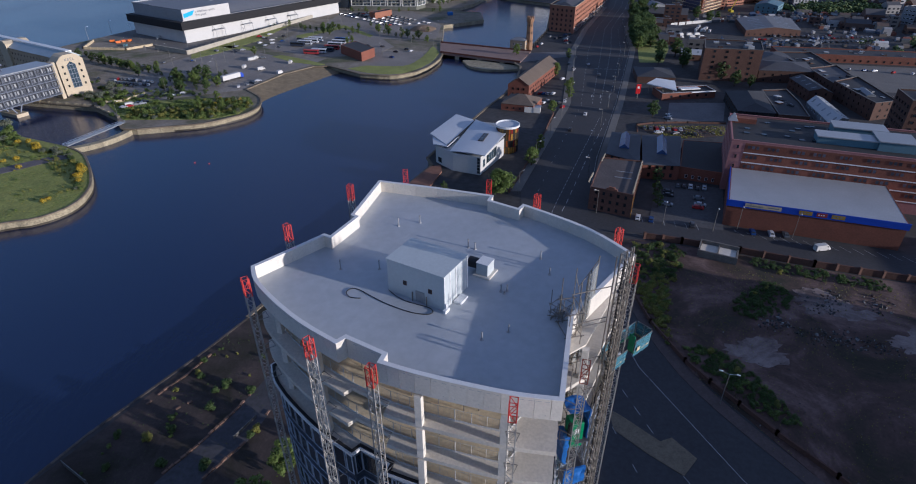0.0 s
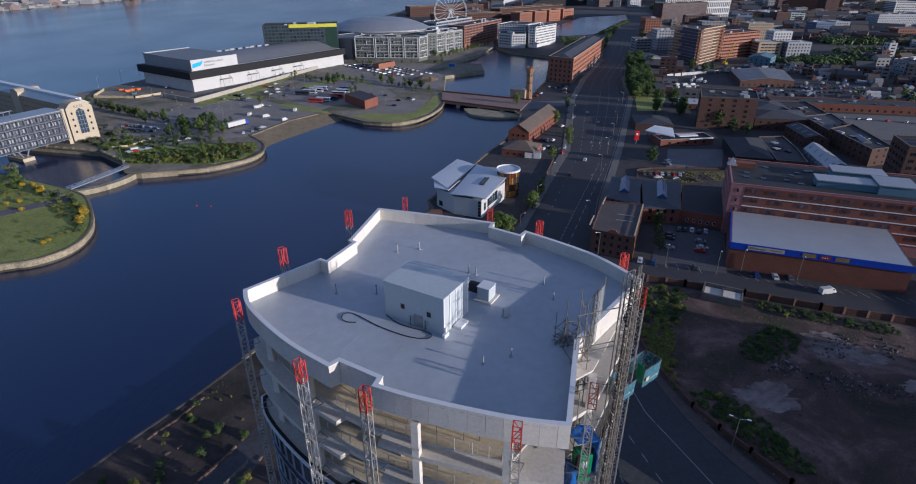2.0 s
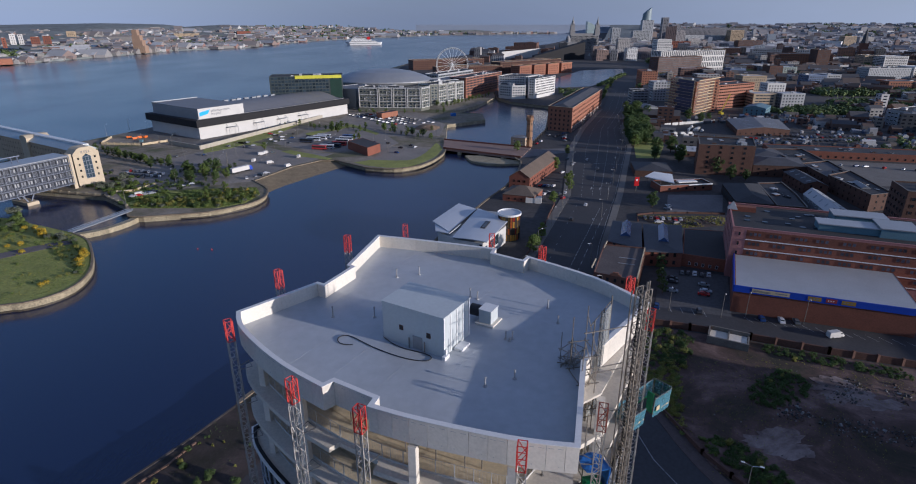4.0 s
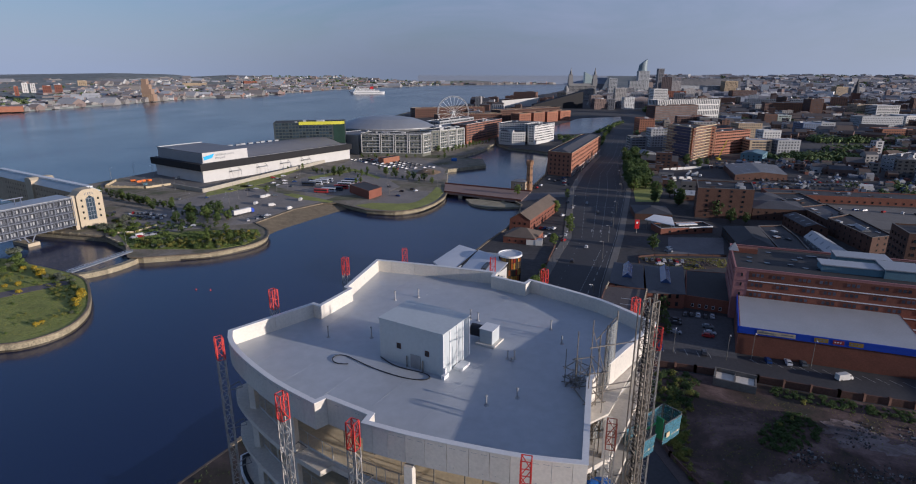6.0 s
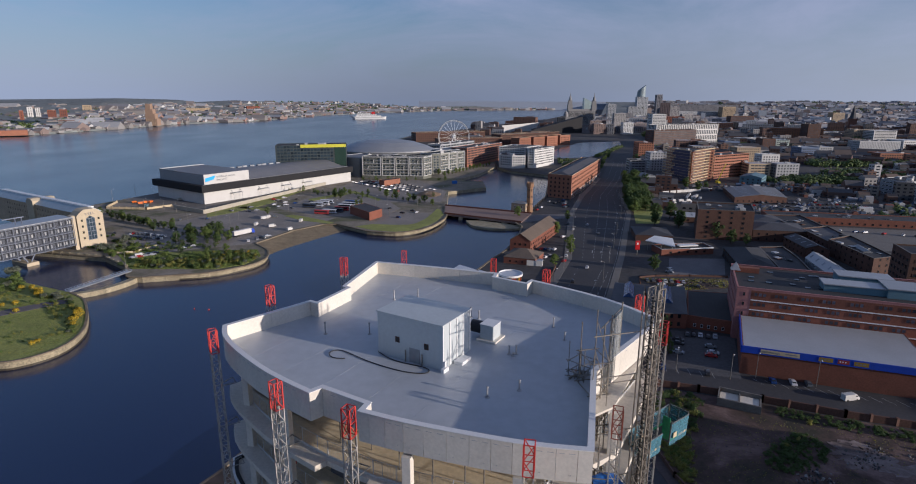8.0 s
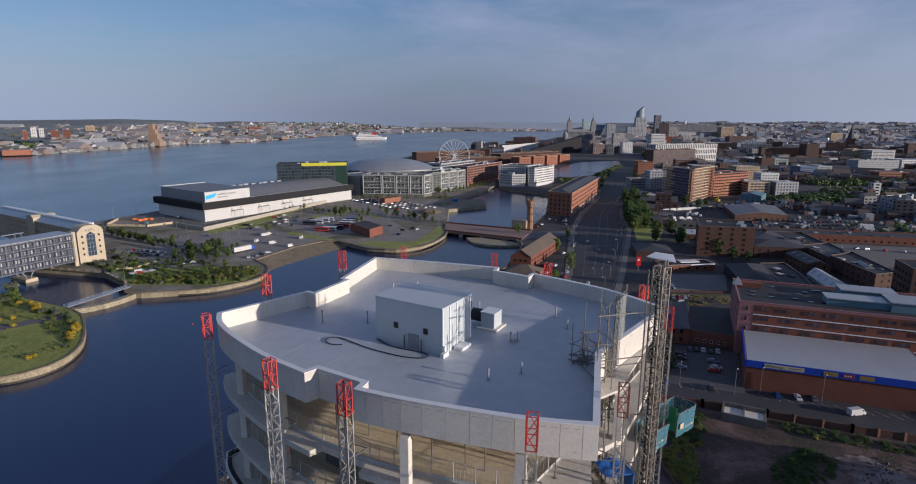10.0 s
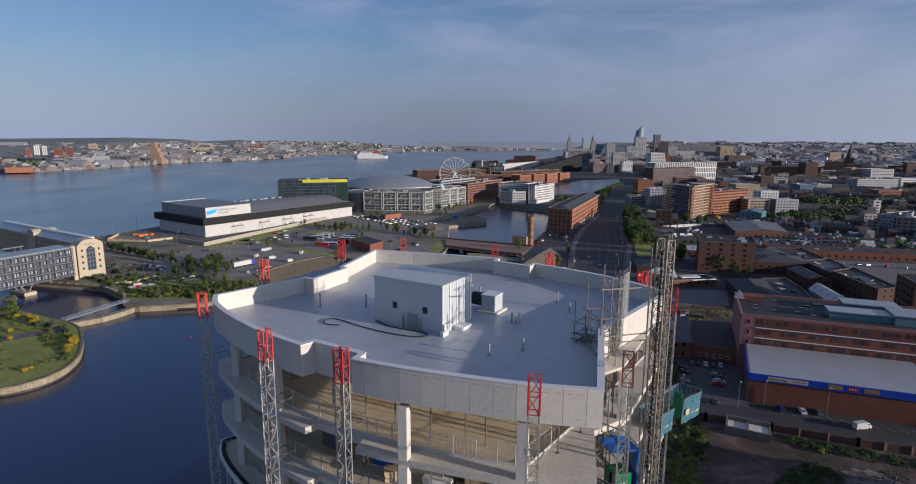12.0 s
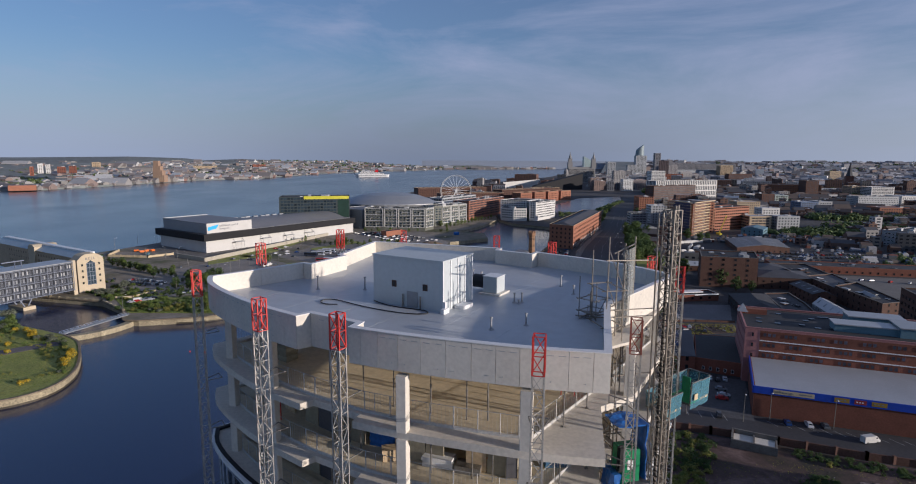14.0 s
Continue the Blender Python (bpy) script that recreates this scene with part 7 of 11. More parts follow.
SIMPLE = [
    ([(161, 367), (195, 360), (206, 386), (172, 396)], 20.0, BRICKDARK, FELT, "flat", "tall old red-brown brick warehouse with narrow loading bays", 4),
    ([(196, 361), (228, 355), (236, 380), (205, 388)], 7.5, BRICKDARK, SLATE, "hip", "brick workshop range with dark hipped roofs", 0),
    ([(207, 390), (237, 382), (242, 416), (214, 420)], 6.0, BRICKDARK, SLATE, "hip", "low brick workshop with a dark hipped roof", 0),
    ([(238, 419), (335, 396), (470, 362), (475, 382), (341, 417), (243, 440)], 5.5, BRICK, FELT, "flat", "long low brick range with a grey roof", 0),
    ([(221, 286), (235, 290), (244, 338), (224, 328)], 9.5, BRICKDARK, FELT, "flat", "flat-roofed brick works block with a roof light", 0),
    ([(224.5, 329), (244.5, 339), (251, 371), (229, 364)], 8.0, BRICKDARK, SLATE, "flat", "dark brick works block with a flat roof", 0),
    ([(229, 365), (250, 372), (256, 410), (231, 412)], 7.5, BRICKDARK, FELT, "flat", "long dark brick works wing", 0),
    ([(247, 296), (300, 281), (306, 300), (252, 316)], 4.0, BRICKDARK, FELT, "flat", "low dark brick yard range", 0),
    ([(185, 262), (199, 271), (206, 307), (193, 299)], 6.0, GREYWALL, METALROOF, "gable", "grey workshop with a pale ribbed roof", 0),
    ([(150.5, 287), (168, 282), (180, 322), (159, 323)], 5.5, BLACKCLAD, FELT, "hip", "dark shed with a black felt roof", 0),
    ([(169, 281), (183, 277), (191, 302), (196, 326), (181, 325)], 5.5, BRICKDARK, FELT, "flat", "low brick shed with a dark felt roof", 0),
    ([(210, 250), (240, 242), (247, 262), (216, 269)], 22, BRICKDARK, FELT, "flat", "tall plain dark red brick store", 3),
    ([(206, 320), (217, 315), (221, 345), (209, 348)], 6, BRICKDARK, SLATE, "gable", "low brick outbuilding with a slate roof", 0),
    ([(252, 502), (298, 500), (318, 556), (268, 559)], 5.0, BRICKDARK, GREYROOF, "gable", "broad grey-roofed depot with open bays", 0),
    ([(200, 604), (219, 604), (218, 626), (199, 626)], 9, GREYWALL, GREYROOF, "gable", "grey arched-roof shed beside the trees", 0),
    ([(315, 622), (333, 610), (351, 634), (333, 646)], 7.5, TEALCLAD, TEALCLAD, "gable", "pale teal metal shed", 0),
    ([(423, 558), (430, 533), (480, 545), (470, 580)], 15, GREYWALL, FELT, "flat", "grey office block with long window bands", 4),
    ([(168, 420), (190, 415), (194, 428), (172, 434)], 4, BRICKDARK, METALROOF, "gable", "small shed with a pale metal roof", 0),
    ([(371, 1068), (467, 1110), (458, 1132), (362, 1090)], 33, BRICKDARK, FELT, "flat", "brown brick office slab", 3),
    ([(392, 1118), (531, 1160), (521, 1189), (382, 1146)], 41, WHITEWALL, FELT, "flat", "long white framed office block with tall windows", 5),
    ([(455, 1330), (487, 1331), (486, 1361), (454, 1360)], 56, WHITEWALL, FELT, "flat", "pale yellow lit office tower with narrow windows", 2),
    ([(278, 862), (301, 863), (300, 889), (278, 888)], 26.2, BRICKORANGE, FELT, "flat", "orange brick flats by the road", 3),
    ([(253, 735), (275, 735), (274, 755), (253, 755)], 23.3, GREYWALL, METALROOF, "flat", "grey glazed flats with a pale flat roof", 2),
    ([(220, 711), (241, 711), (241, 729), (220, 729)], 16.0, GREYWALL, FELT, "flat", "dark glazed low office beside the grove", 1),
    ([(302, 659), (358, 691), (346, 712), (290, 680)], 27.0, BRICKORANGE, FELT, "flat", "brick flats with deep recessed balconies", 3),
    ([(280, 640), (292, 640), (292, 656), (280, 656)], 34.8, BRICKORANGE, FELT, "flat", "narrow brick stair tower of the flats", 1),
    ([(413, 833), (448, 834), (448, 856), (412, 855)], 22.0, PALEBRICK, METALROOF, "flat", "white and grey modern flats with balconies", 2),
    ([(346, 665), (372, 665), (372, 687), (346, 687)], 17.1, PALEBRICK, METALROOF, "flat", "low grey and white modern flats", 2),
    ([(413, 763), (437, 763), (437, 781), (412, 781)], 18.7, WHITEWALL, METALROOF, "flat", "white rendered flats with a pale roof", 2),
    ([(376, 660), (403, 661), (403, 679), (375, 678)], 17.7, GREYWALL, METALROOF, "flat", "grey and white flats with a curved end", 2),
    ([(472, 1000), (499, 1001), (498, 1025), (471, 1024)], 19.2, GLASSBLUE, FELT, "flat", "blue glazed office block with a flat roof", 2),
    ([(540, 1002), (563, 1003), (563, 1027), (540, 1026)], 23.2, BRICKDARK, FELT, "flat", "dark red brick block among streets", 1),
    ([(577, 1026), (601, 1026), (600, 1050), (576, 1050)], 19.6, GLASSPALE, METALROOF, "flat", "pale green glazed flats with a flat roof", 1),
    ([(593, 1185), (688, 1188), (687, 1218), (592, 1215)], 11.9, GREYWALL, METALROOF, "flat", "wide low pale-roofed hall", 2),
    ([(747, 1289), (794, 1291), (793, 1331), (746, 1329)], 20.6, PALEBRICK, METALROOF, "flat", "long buff hall with a pale front", 2),
    ([(803, 1499), (923, 1504), (922, 1530), (802, 1525)], 25.3, GREYWALL, FELT, "flat", "long dark-roofed office with white eaves", 3),
    ([(752, 1222), (779, 1222), (778, 1248), (751, 1248)], 39.0, BRICKDARK, FELT, "flat", "tall dark brick office slab", 1),
    ([(539, 885), (567, 886), (566, 912), (538, 911)], 18.0, GLASSBLUE, METALROOF, "flat", "blue and white metal workshop", 1),
    ([(573, 895), (595, 895), (594, 921), (573, 921)], 18.2, GREYWALL, METALROOF, "flat", "grey flats with a pale top", 1),
    ([(877, 1259), (911, 1260), (910, 1290), (876, 1289)], 26.4, PALEBRICK, FELT, "flat", "buff stone block with a tower", 2),
    ([(897, 1226), (948, 1228), (947, 1264), (896, 1262)], 25.8, WHITEWALL, WHITEWALL, "flat", "plain white block among brick streets", 1),
    ([(715, 1007), (789, 1009), (788, 1039), (714, 1037)], 19.3, GREYWALL, FELT, "flat", "long dark grey office range", 3),
    ([(617, 823), (661, 823), (661, 849), (616, 849)], 15.1, BRICKORANGE, GREYROOF, "flat", "orange brick terrace catching the sun", 2),
    ([(812, 1032), (872, 1034), (871, 1074), (811, 1072)], 18.8, WHITEWALL, METALROOF, "flat", "pale block with a white roof", 2),
    ([(1470, 2243), (1517, 2246), (1515, 2276), (1468, 2273)], 39.7, PALEBRICK, FELT, "flat", "pale lit office block on the rise", 1),
    ([(873, 1411), (969, 1415), (968, 1445), (871, 1441)], 12.7, GREYWALL, METALROOF, "flat", "long low white-roofed shed", 1),
    ([(926, 1937), (1007, 1942), (1006, 1972), (925, 1967)], 34.4, BRICKDARK, FELT, "flat", "plain brown brick office slab", 2),
    ([(869, 2312), (1111, 2328), (1108, 2368), (866, 2352)], 41.0, GREYWALL, METALROOF, "flat", "wide low white shopping block", 3),
]
# far panes: glass colour greyed to give the low contrast of haze
HAZYGLASS = shade("haze_greyed_panes", (0.075, 0.08, 0.092), 0.25, 0.1, 0.3, 0.3, 2, 0.02, island=True, rnd=0.4)
STYLES = ((1.8, 1.7, 3.6, 3.3), (2.9, 1.3, 3.7, 3.4), (1.1, 1.9, 2.9, 3.5), (3.6, 1.6, 4.3, 3.2))
for poly, h, wall_, roof_, top_, label_, units_ in SIMPLE:
    far = poly[0][1] > 640
    tall = h > 13
    framed = "tall windows" in label_
    style = (2.6, 8.0, 4.2, 10.5) if framed else (1.8, 1.7, 7.4, 3.3) if "loading" in label_ else STYLES[int(poly[0][0] + poly[0][1]) % 4] if tall else (1.2, 1.5, 5.0, 3.3)
    building("city_building", poly, h, wall_, roof_, label_, top=top_, rise=2.4, win=style[:2], step=style[2], storey=style[3], units=units_, joined=far, coping=PAVING if top_ == "flat" and wall_ == BRICKDARK else None, roof_lights=(top_ == "gable"),
             frame_mat=WHITEMETAL if wall_ in (WHITEWALL, PALEBRICK, GREYWALL) else BRICKDARK, glass_mat=HAZYGLASS if far and wall_ != BRICKORANGE else None)
# skylights, vents and hatches on the flat roofs of the brick works
rng = random.Random(61)
for (x, y, turn, n, w, d, z) in ((231, 308, 12, 7, 13, 34, 9.0), (237, 350, 12, 6, 15, 26, 7.5), (241, 390, 8, 6, 16, 32, 7.0), (182, 303, 14, 6, 14, 36, 5.0), (290, 418, -14, 12, 90, 10, 5.0), (184, 378, -11, 6, 28, 20, 19.5)):
    for k in range(n):
        kit = thing("roof_hatch", pose(x, y, LAND + z - 0.12, 0, 0, turn), "small weathered roof hatch on a felt roof", "roof hatch", "hatches on the brick works")
        bm = bmesh.new()
        u, v = rng.uniform(-0.42, 0.42) * w, rng.uniform(-0.42, 0.42) * d
        a, b, h = rng.uniform(0.5, 1.6), rng.uniform(0.5, 2.2), rng.uniform(0.3, 0.9)
        add_box(bm, u - a, v - b, 0, u + a, v + b, h)
        part("kerb", bm, (BRICKDARK, GREYWALL, FELT)[k % 3], kit)
        bm = bmesh.new()
        add_box(bm, u - a - 0.1, v - b - 0.1, h + 0.003, u + a + 0.1, v + b + 0.1, h + 0.12)
        part("lid", bm, (METALROOF, FELT, ROOFLIGHT, SLATE)[k % 4], kit)
light = thing("roof_skylight", pose(229, 306, LAND + 8.88, 0, 0, -14), "long pale glazed roof skylight", "skylight")
bm = bmesh.new()
add_box(bm, -2.2, -7, 0, 2.2, 7, 0.5)
part("kerb", bm, GREYWALL, light)
bm = bmesh.new()
vs = [bm.verts.new(p) for p in ((-2.2, -7, 0.503), (2.2, -7, 0.503), (2.2, 7, 0.503), (-2.2, 7, 0.503), (0, -7, 1.5), (0, 7, 1.5))]
for f in ((0, 1, 4), (1, 2, 5, 4), (2, 3, 5), (3, 0, 4, 5)):
    bm.faces.new([vs[i] for i in f])
part("glazing", bm, ROOFLIGHT, light)
# flats inside a scaffold
building("scaffolded_flats", [(245, 657), (257.5, 615.5), (294, 652), (262, 690)], 35, BRICKORANGE, FELT, "orange brick flats wrapped in timber-decked scaffold", win=(1.8, 1.9), step=3.6, storey=3.1, units=3)
sc = thing("facade_scaffold", pose(256, 613, LAND), "tube and board scaffold with blue netting before brick flats", "scaffold")
for side, (a, b) in enumerate((((-13, 43), (0, 0)), ((0.6, 0.2), (39, 38)))):
    m, L = frame_of(a, b)
    bm = bmesh.new()
    for k in range(int(L // 2.6) + 1):
        for y in (1.2, 2.4):
            add_bar(bm, m @ Vector((k * 2.6, y, 0)), m @ Vector((k * 2.6, y, 37.5)), 0.14)
    for r in range(12):
        add_bar(bm, m @ Vector((0, 2.4, r * 3.1 + 1.0)), m @ Vector((L, 2.4, r * 3.1 + 1.0)), 0.1)
    tagged(part("tube_frame", bm, STEEL, sc), kind="stuff")
    for r in range(12):
        bm = bmesh.new()
        add_box(bm, -0.3, 1.0, 0, L + 0.3, 2.6, 0.25, m @ Matrix.Translation((0, 0, 3.1 * r + 1.9)))
        add_box(bm, -0.3, 2.5, 0.25, L + 0.3, 2.6, 0.9, m @ Matrix.Translation((0, 0, 3.1 * r + 1.9)))
        part("deck", bm, PLY, sc)
    if side == 0:
        for r in range(11):
            bm = bmesh.new()
            add_box(bm, L * 0.35 + (r % 3) * 3, 2.62, 3.1 * r + 2.2, L - 0.5, 2.68, 3.1 * r + 5.1, m)
            part("netting", bm, NETSHADED, sc, "blue debris netting, its colour darkened for the shaded face")
crane = thing("telescopic_crane", pose(291, 622, LAND), "yellow telescopic crane with a raised boom", "crane")
bm = bmesh.new()
add_box(bm, -1.3, -4, 0.6, 1.3, 4, 2.6)
part("body", bm, YELLOW, crane)
bm = bmesh.new()
add_bar(bm, (0, 0, 2.5), (6, -2, 22), 0.8)
part("boom", bm, YELLOW, crane)

# ---- skyline ----
CITYDARK = shade("dark_office_cladding", (0.15, 0.15, 0.165), 0.7, var=0.15, big=0.05, small=0.6, bump=0.03)


def skyline(name, x, y, w, d, h, wall_, label_, turn=-12, joined=True, win=(2.2, 2.2), z=LAND):
    c, s = math.cos(radians(turn)), math.sin(radians(turn))
    poly = [(x + c * u - s * v, y + s * u + c * v) for u, v in ((-w / 2, -d / 2), (w / 2, -d / 2), (w / 2, d / 2), (-w / 2, d / 2))]
    return building(name, poly, h, wall_, FELT, label_, win=win, step=5.0, storey=4.4, joined=True, units=2, z=z)


liver = thing("twin_tower_office", pose(436, 2000, LAND), "pale stone office with two domed clock towers", "landmark")
STONEGREY = shade("pale_granite", (0.24, 0.235, 0.23), 0.85, var=0.12, big=0.05, small=1, bump=0.05)
bm = bmesh.new()
add_box(bm, -46, -14, 0, 46, 14, 50)
add_box(bm, -42, -10, 50, 42, 10, 55)
part("block", bm, STONEGREY, liver)
bm = bmesh.new()
for c in range(22):
    for r in range(10):
        add_box(bm, -44 + c * 4, -14.1, 4 + r * 4.4, -42 + c * 4, -14.0, 7 + r * 4.4)
tagged(part("glazing", bm, DARKGLASS, liver), kind="stuff")
for x in (-41, 41):
    bm = bmesh.new()
    add_box(bm, x - 8, -13, 50, x + 8, 3, 70)
    add_box(bm, x - 6.5, -11.5, 70, x + 6.5, 1.5, 82)
    for cx in (x - 5.6, x + 5.6):
        for cy in (-10.6, 0.6):
            add_rod(bm, (cx, cy, 82), (cx, cy, 86), 0.9, 0.4, sides=6)
    add_rod(bm, (x, -5, 82), (x, -5, 91), 4.6, 4.2, sides=12)
    add_rod(bm, (x, -5, 91), (x, -5, 98), 3.8, 1.8, sides=12)
    add_rod(bm, (x, -5, 98), (x, -5, 107), 1.3, 0.5, sides=8)
    part("clock_tower", bm, STONEGREY, liver)
dome = thing("domed_office", pose(370, 1930, LAND), "pale stone office with a central dome", "landmark")
bm = bmesh.new()
add_box(bm, -28, -14, 0, 28, 14, 30)
add_rod(bm, (0, 0, 30), (0, 0, 40), 8, sides=14)
add_rod(bm, (0, 0, 40), (0, 0, 46), 8, 5, sides=14)
add_rod(bm, (0, 0, 46), (0, 0, 50), 5, 1, sides=14)
part("block", bm, STONEGREY, dome)
GLASSGREEN = shade("pale_green_glass", (0.40, 0.48, 0.46), 0.25, 0.2, 0.15, 0.1, 1, 0.02)
bm = bmesh.new()
vs = []
add_box(bm, -16, -14, 0, 16, 14, 78)
for v in bm.verts:
    if v.co.z > 1:
        v.co.z += 14 if v.co.x < 0 else -2
solid("glass_tower", bm, GLASSGREEN, "pale green glass tower with a slanting top", "tower block", m=pose(502, 2200, LAND))
bm = bmesh.new()
rings = []
for zz, r in ((0, 1), (60, 1), (100, 1.0), (122, 0.92)):
    rings.append([bm.verts.new((17 * r * math.cos(k * math.tau / 20) + (1 - r) * 12, 13 * r * math.sin(k * math.tau / 20), zz)) for k in range(20)])
for a, b in zip(rings, rings[1:]):
    for k in range(20):
        bm.faces.new((a[k], a[(k + 1) % 20], b[(k + 1) % 20], b[k]))
for v in rings[-1]:
    v.co.z += 7 + v.co.x * 0.75
bm.faces.new(rings[-1])
solid("glass_tower", bm, shade("grey_blue_glass", (0.20, 0.25, 0.27), 0.55, 0.1, 0.2, 0.08, 0.7, 0.02), "tall pale blue-grey glass tower with a slanting top", "tower block", m=pose(734, 2300, LAND))
skyline("city_tower", 700, 2000, 20, 18, 104, CITYDARK, "slim dark grey tower", 0)
skyline("city_tower", 539, 2000, 28, 22, 72, GREYWALL, "blue-grey glass office tower", 0)
skyline("city_tower", 690, 2150, 40, 24, 96, GREYWALL, "stepped white and grey flats tower", 0)
skyline("city_tower", 655, 2100, 60, 24, 62, GREYWALL, "stepped white and grey flats tower", 0)
skyline("city_tower", 950, 2400, 150, 40, 66, CITYDARK, "wide grey office slab on the skyline", 0)
skyline("city_tower", 640, 1700, 60, 30, 40, BRICK, "brick office block on the skyline", 0)
skyline("city_tower", 560, 1600, 50, 26, 34, GREYWALL, "blue-grey office block on the skyline", 0)
skyline("city_tower", 1080, 2300, 50, 40, 60, PALEBRICK, "buff office block on the skyline", 0)
skyline("city_tower", 1220, 2700, 180, 40, 62, CITYDARK, "wide grey block on the skyline", 0)
skyline("city_tower", 830, 1500, 140, 40, 26, METALROOF, "wide low shopping block", -20)
skyline("city_tower", 760, 1300, 120, 50, 28, BRICKDARK, "wide brown office block", -20)
skyline("city_tower", 640, 1480, 70, 30, 30, PALEBRICK, "pale stone office block", -20)
church = thing("church", pose(1035, 1500, LAND, 0, 0, -25), "dark stone city church with a tall spire", "church")
bm = bmesh.new()
add_box(bm, -9, -9, 0, 9, 9, 42)
part("bell_tower", bm, BROWNBRICK, church)
bm = bmesh.new()
add_rod(bm, (0, 0, 42.003), (0, 0, 78), 8.4, 0.3, sides=8)
part("spire", bm, SLATE, church)
bm = bmesh.new()
add_box(bm, 9.003, -9, 0, 46, 9, 20)
add_prism(bm, [(9.003, -9), (46, -9), (46, 0), (9.003, 0)], 20.003, 24)
part("nave", bm, BROWNBRICK, church)
bm = bmesh.new()
vs = [bm.verts.new(p) for p in ((205, 1500, 3), (345, 1560, 3), (345, 1600, 3), (205, 1540, 3), (205, 1500, 14), (345, 1560, 46), (345, 1600, 46), (205, 1540, 14))]
for f in ((3, 2, 1, 0), (4, 5, 6, 7), (0, 1, 5, 4), (1, 2, 6, 5), (2, 3, 7, 6), (3, 0, 4, 7)):
    bm.faces.new([vs[i] for i in f])
solid("black_wedge_block", bm, BLACKCLAD, "black wedge-shaped waterfront block", "building")
bm = bmesh.new()
vs = [bm.verts.new(p) for p in ((140, 1600, 3), (228, 1640, 3), (222, 1675, 3), (134, 1635, 3), (130, 1595, 20), (240, 1640, 27), (222, 1675, 18), (134, 1635, 14))]
for f in ((3, 2, 1, 0), (4, 5, 6, 7), (0, 1, 5, 4), (1, 2, 6, 5), (2, 3, 7, 6), (3, 0, 4, 7)):
    bm.faces.new([vs[i] for i in f])
solid("white_museum", bm, WHITEWALL, "low white angular waterfront museum", "building")
bm = bmesh.new()
add_prism(bm, [(150, 880), (215, 905), (330, 1130), (360, 1250), (260, 1200), (170, 1010)], LAND - 0.2, LAND + 0.12)
solid("inner_dock_water", bm, WATER_DOCK, "still water of an inner dock between warehouses", "dock water", "structure")

# far shore landmark and ferry
vent = thing("ventilation_tower", pose(-985, 1885, 3), "stepped pinkish-brown brick ventilation tower on the far shore", "brick tower")
bm = bmesh.new()
add_box(bm, -14, -12, 0, 23, 12, 22)
add_box(bm, -13.5, -11, 22, 17, 11, 38)
add_box(bm, -13, -10, 38, 11, 10, 52)
add_box(bm, -12, -8, 52, 4, 8, 69)
part("block", bm, shade("pinkish_brown_brick", (0.30, 0.205, 0.14), 0.9, var=0.15, big=0.05, small=1, bump=0.05), vent)
bm = bmesh.new()
for k in range(5):
    add_box(bm, -12 + k * 7, -12.6, 4, -10.6 + k * 7, -12.0, 21)
part("rib", bm, PALEBRICK, vent)
for x_, y_, w_, h_, wall2, label2 in ((-1250, 2835, 110, 30, PALEBRICK, "wide pale shipyard hall on the far shore"), (-1980, 4500, 80, 34, WHITEWALL, "white shed on the far shore"), (-1105, 3190, 70, 34, BRICK, "brown works building on the far shore"), (-1268, 1740, 14, 28, WHITEWALL, "white tower block on the far shore"), (-1252, 1750, 12, 26, WHITEWALL, "white tower block on the far shore"), (-1225, 1770, 22, 20, BRICK, "brown tower block on the far shore"), (-1200, 1785, 20, 22, BRICK, "brown tower block on the far shore"),
                                       (-1135, 1525, 9, 24, BRICK, "slim red brick tower on the far shore"), (-1228, 1947, 26, 16, PALEBRICK, "buff tower block on the far shore")):
    skyline("tower_block", x_, y_, w_, 14, h_, wall2, label2, 35, z=(12 if y_ > 2500 else 50 if y_ > 1900 else 34))
building("dock_shed", rect((-1075, 1362), (-1030, 1393), 30), 12, BRICKORANGE, GREYROOF, "long orange brick river shed on the far shore", win=None, category="shed")
ferry = thing("ferry", pose(-385, 2600, WATER, 0, 0, 8), "white passenger ferry with a red funnel on the river", "ship")
bm = bmesh.new()
hull_low = [(-70, 0), (-60, -8), (68, -9), (73, -6), (73, 6), (68, 9), (-60, 8)]
hull_top = [(-84, 0), (-64, -10), (70, -10.5), (77, -7), (77, 7), (70, 10.5), (-64, 10)]
lo = [bm.verts.new((x, y, -1)) for x, y in hull_low]
hi = [bm.verts.new((x, y, 11 if x > -70 else 14)) for x, y in hull_top]
for k in range(7):
    bm.faces.new((lo[k], lo[(k + 1) % 7], hi[(k + 1) % 7], hi[k]))
bm.faces.new(lo[::-1]); bm.faces.new(hi)
part("hull", bm, WHITEMETAL, ferry)
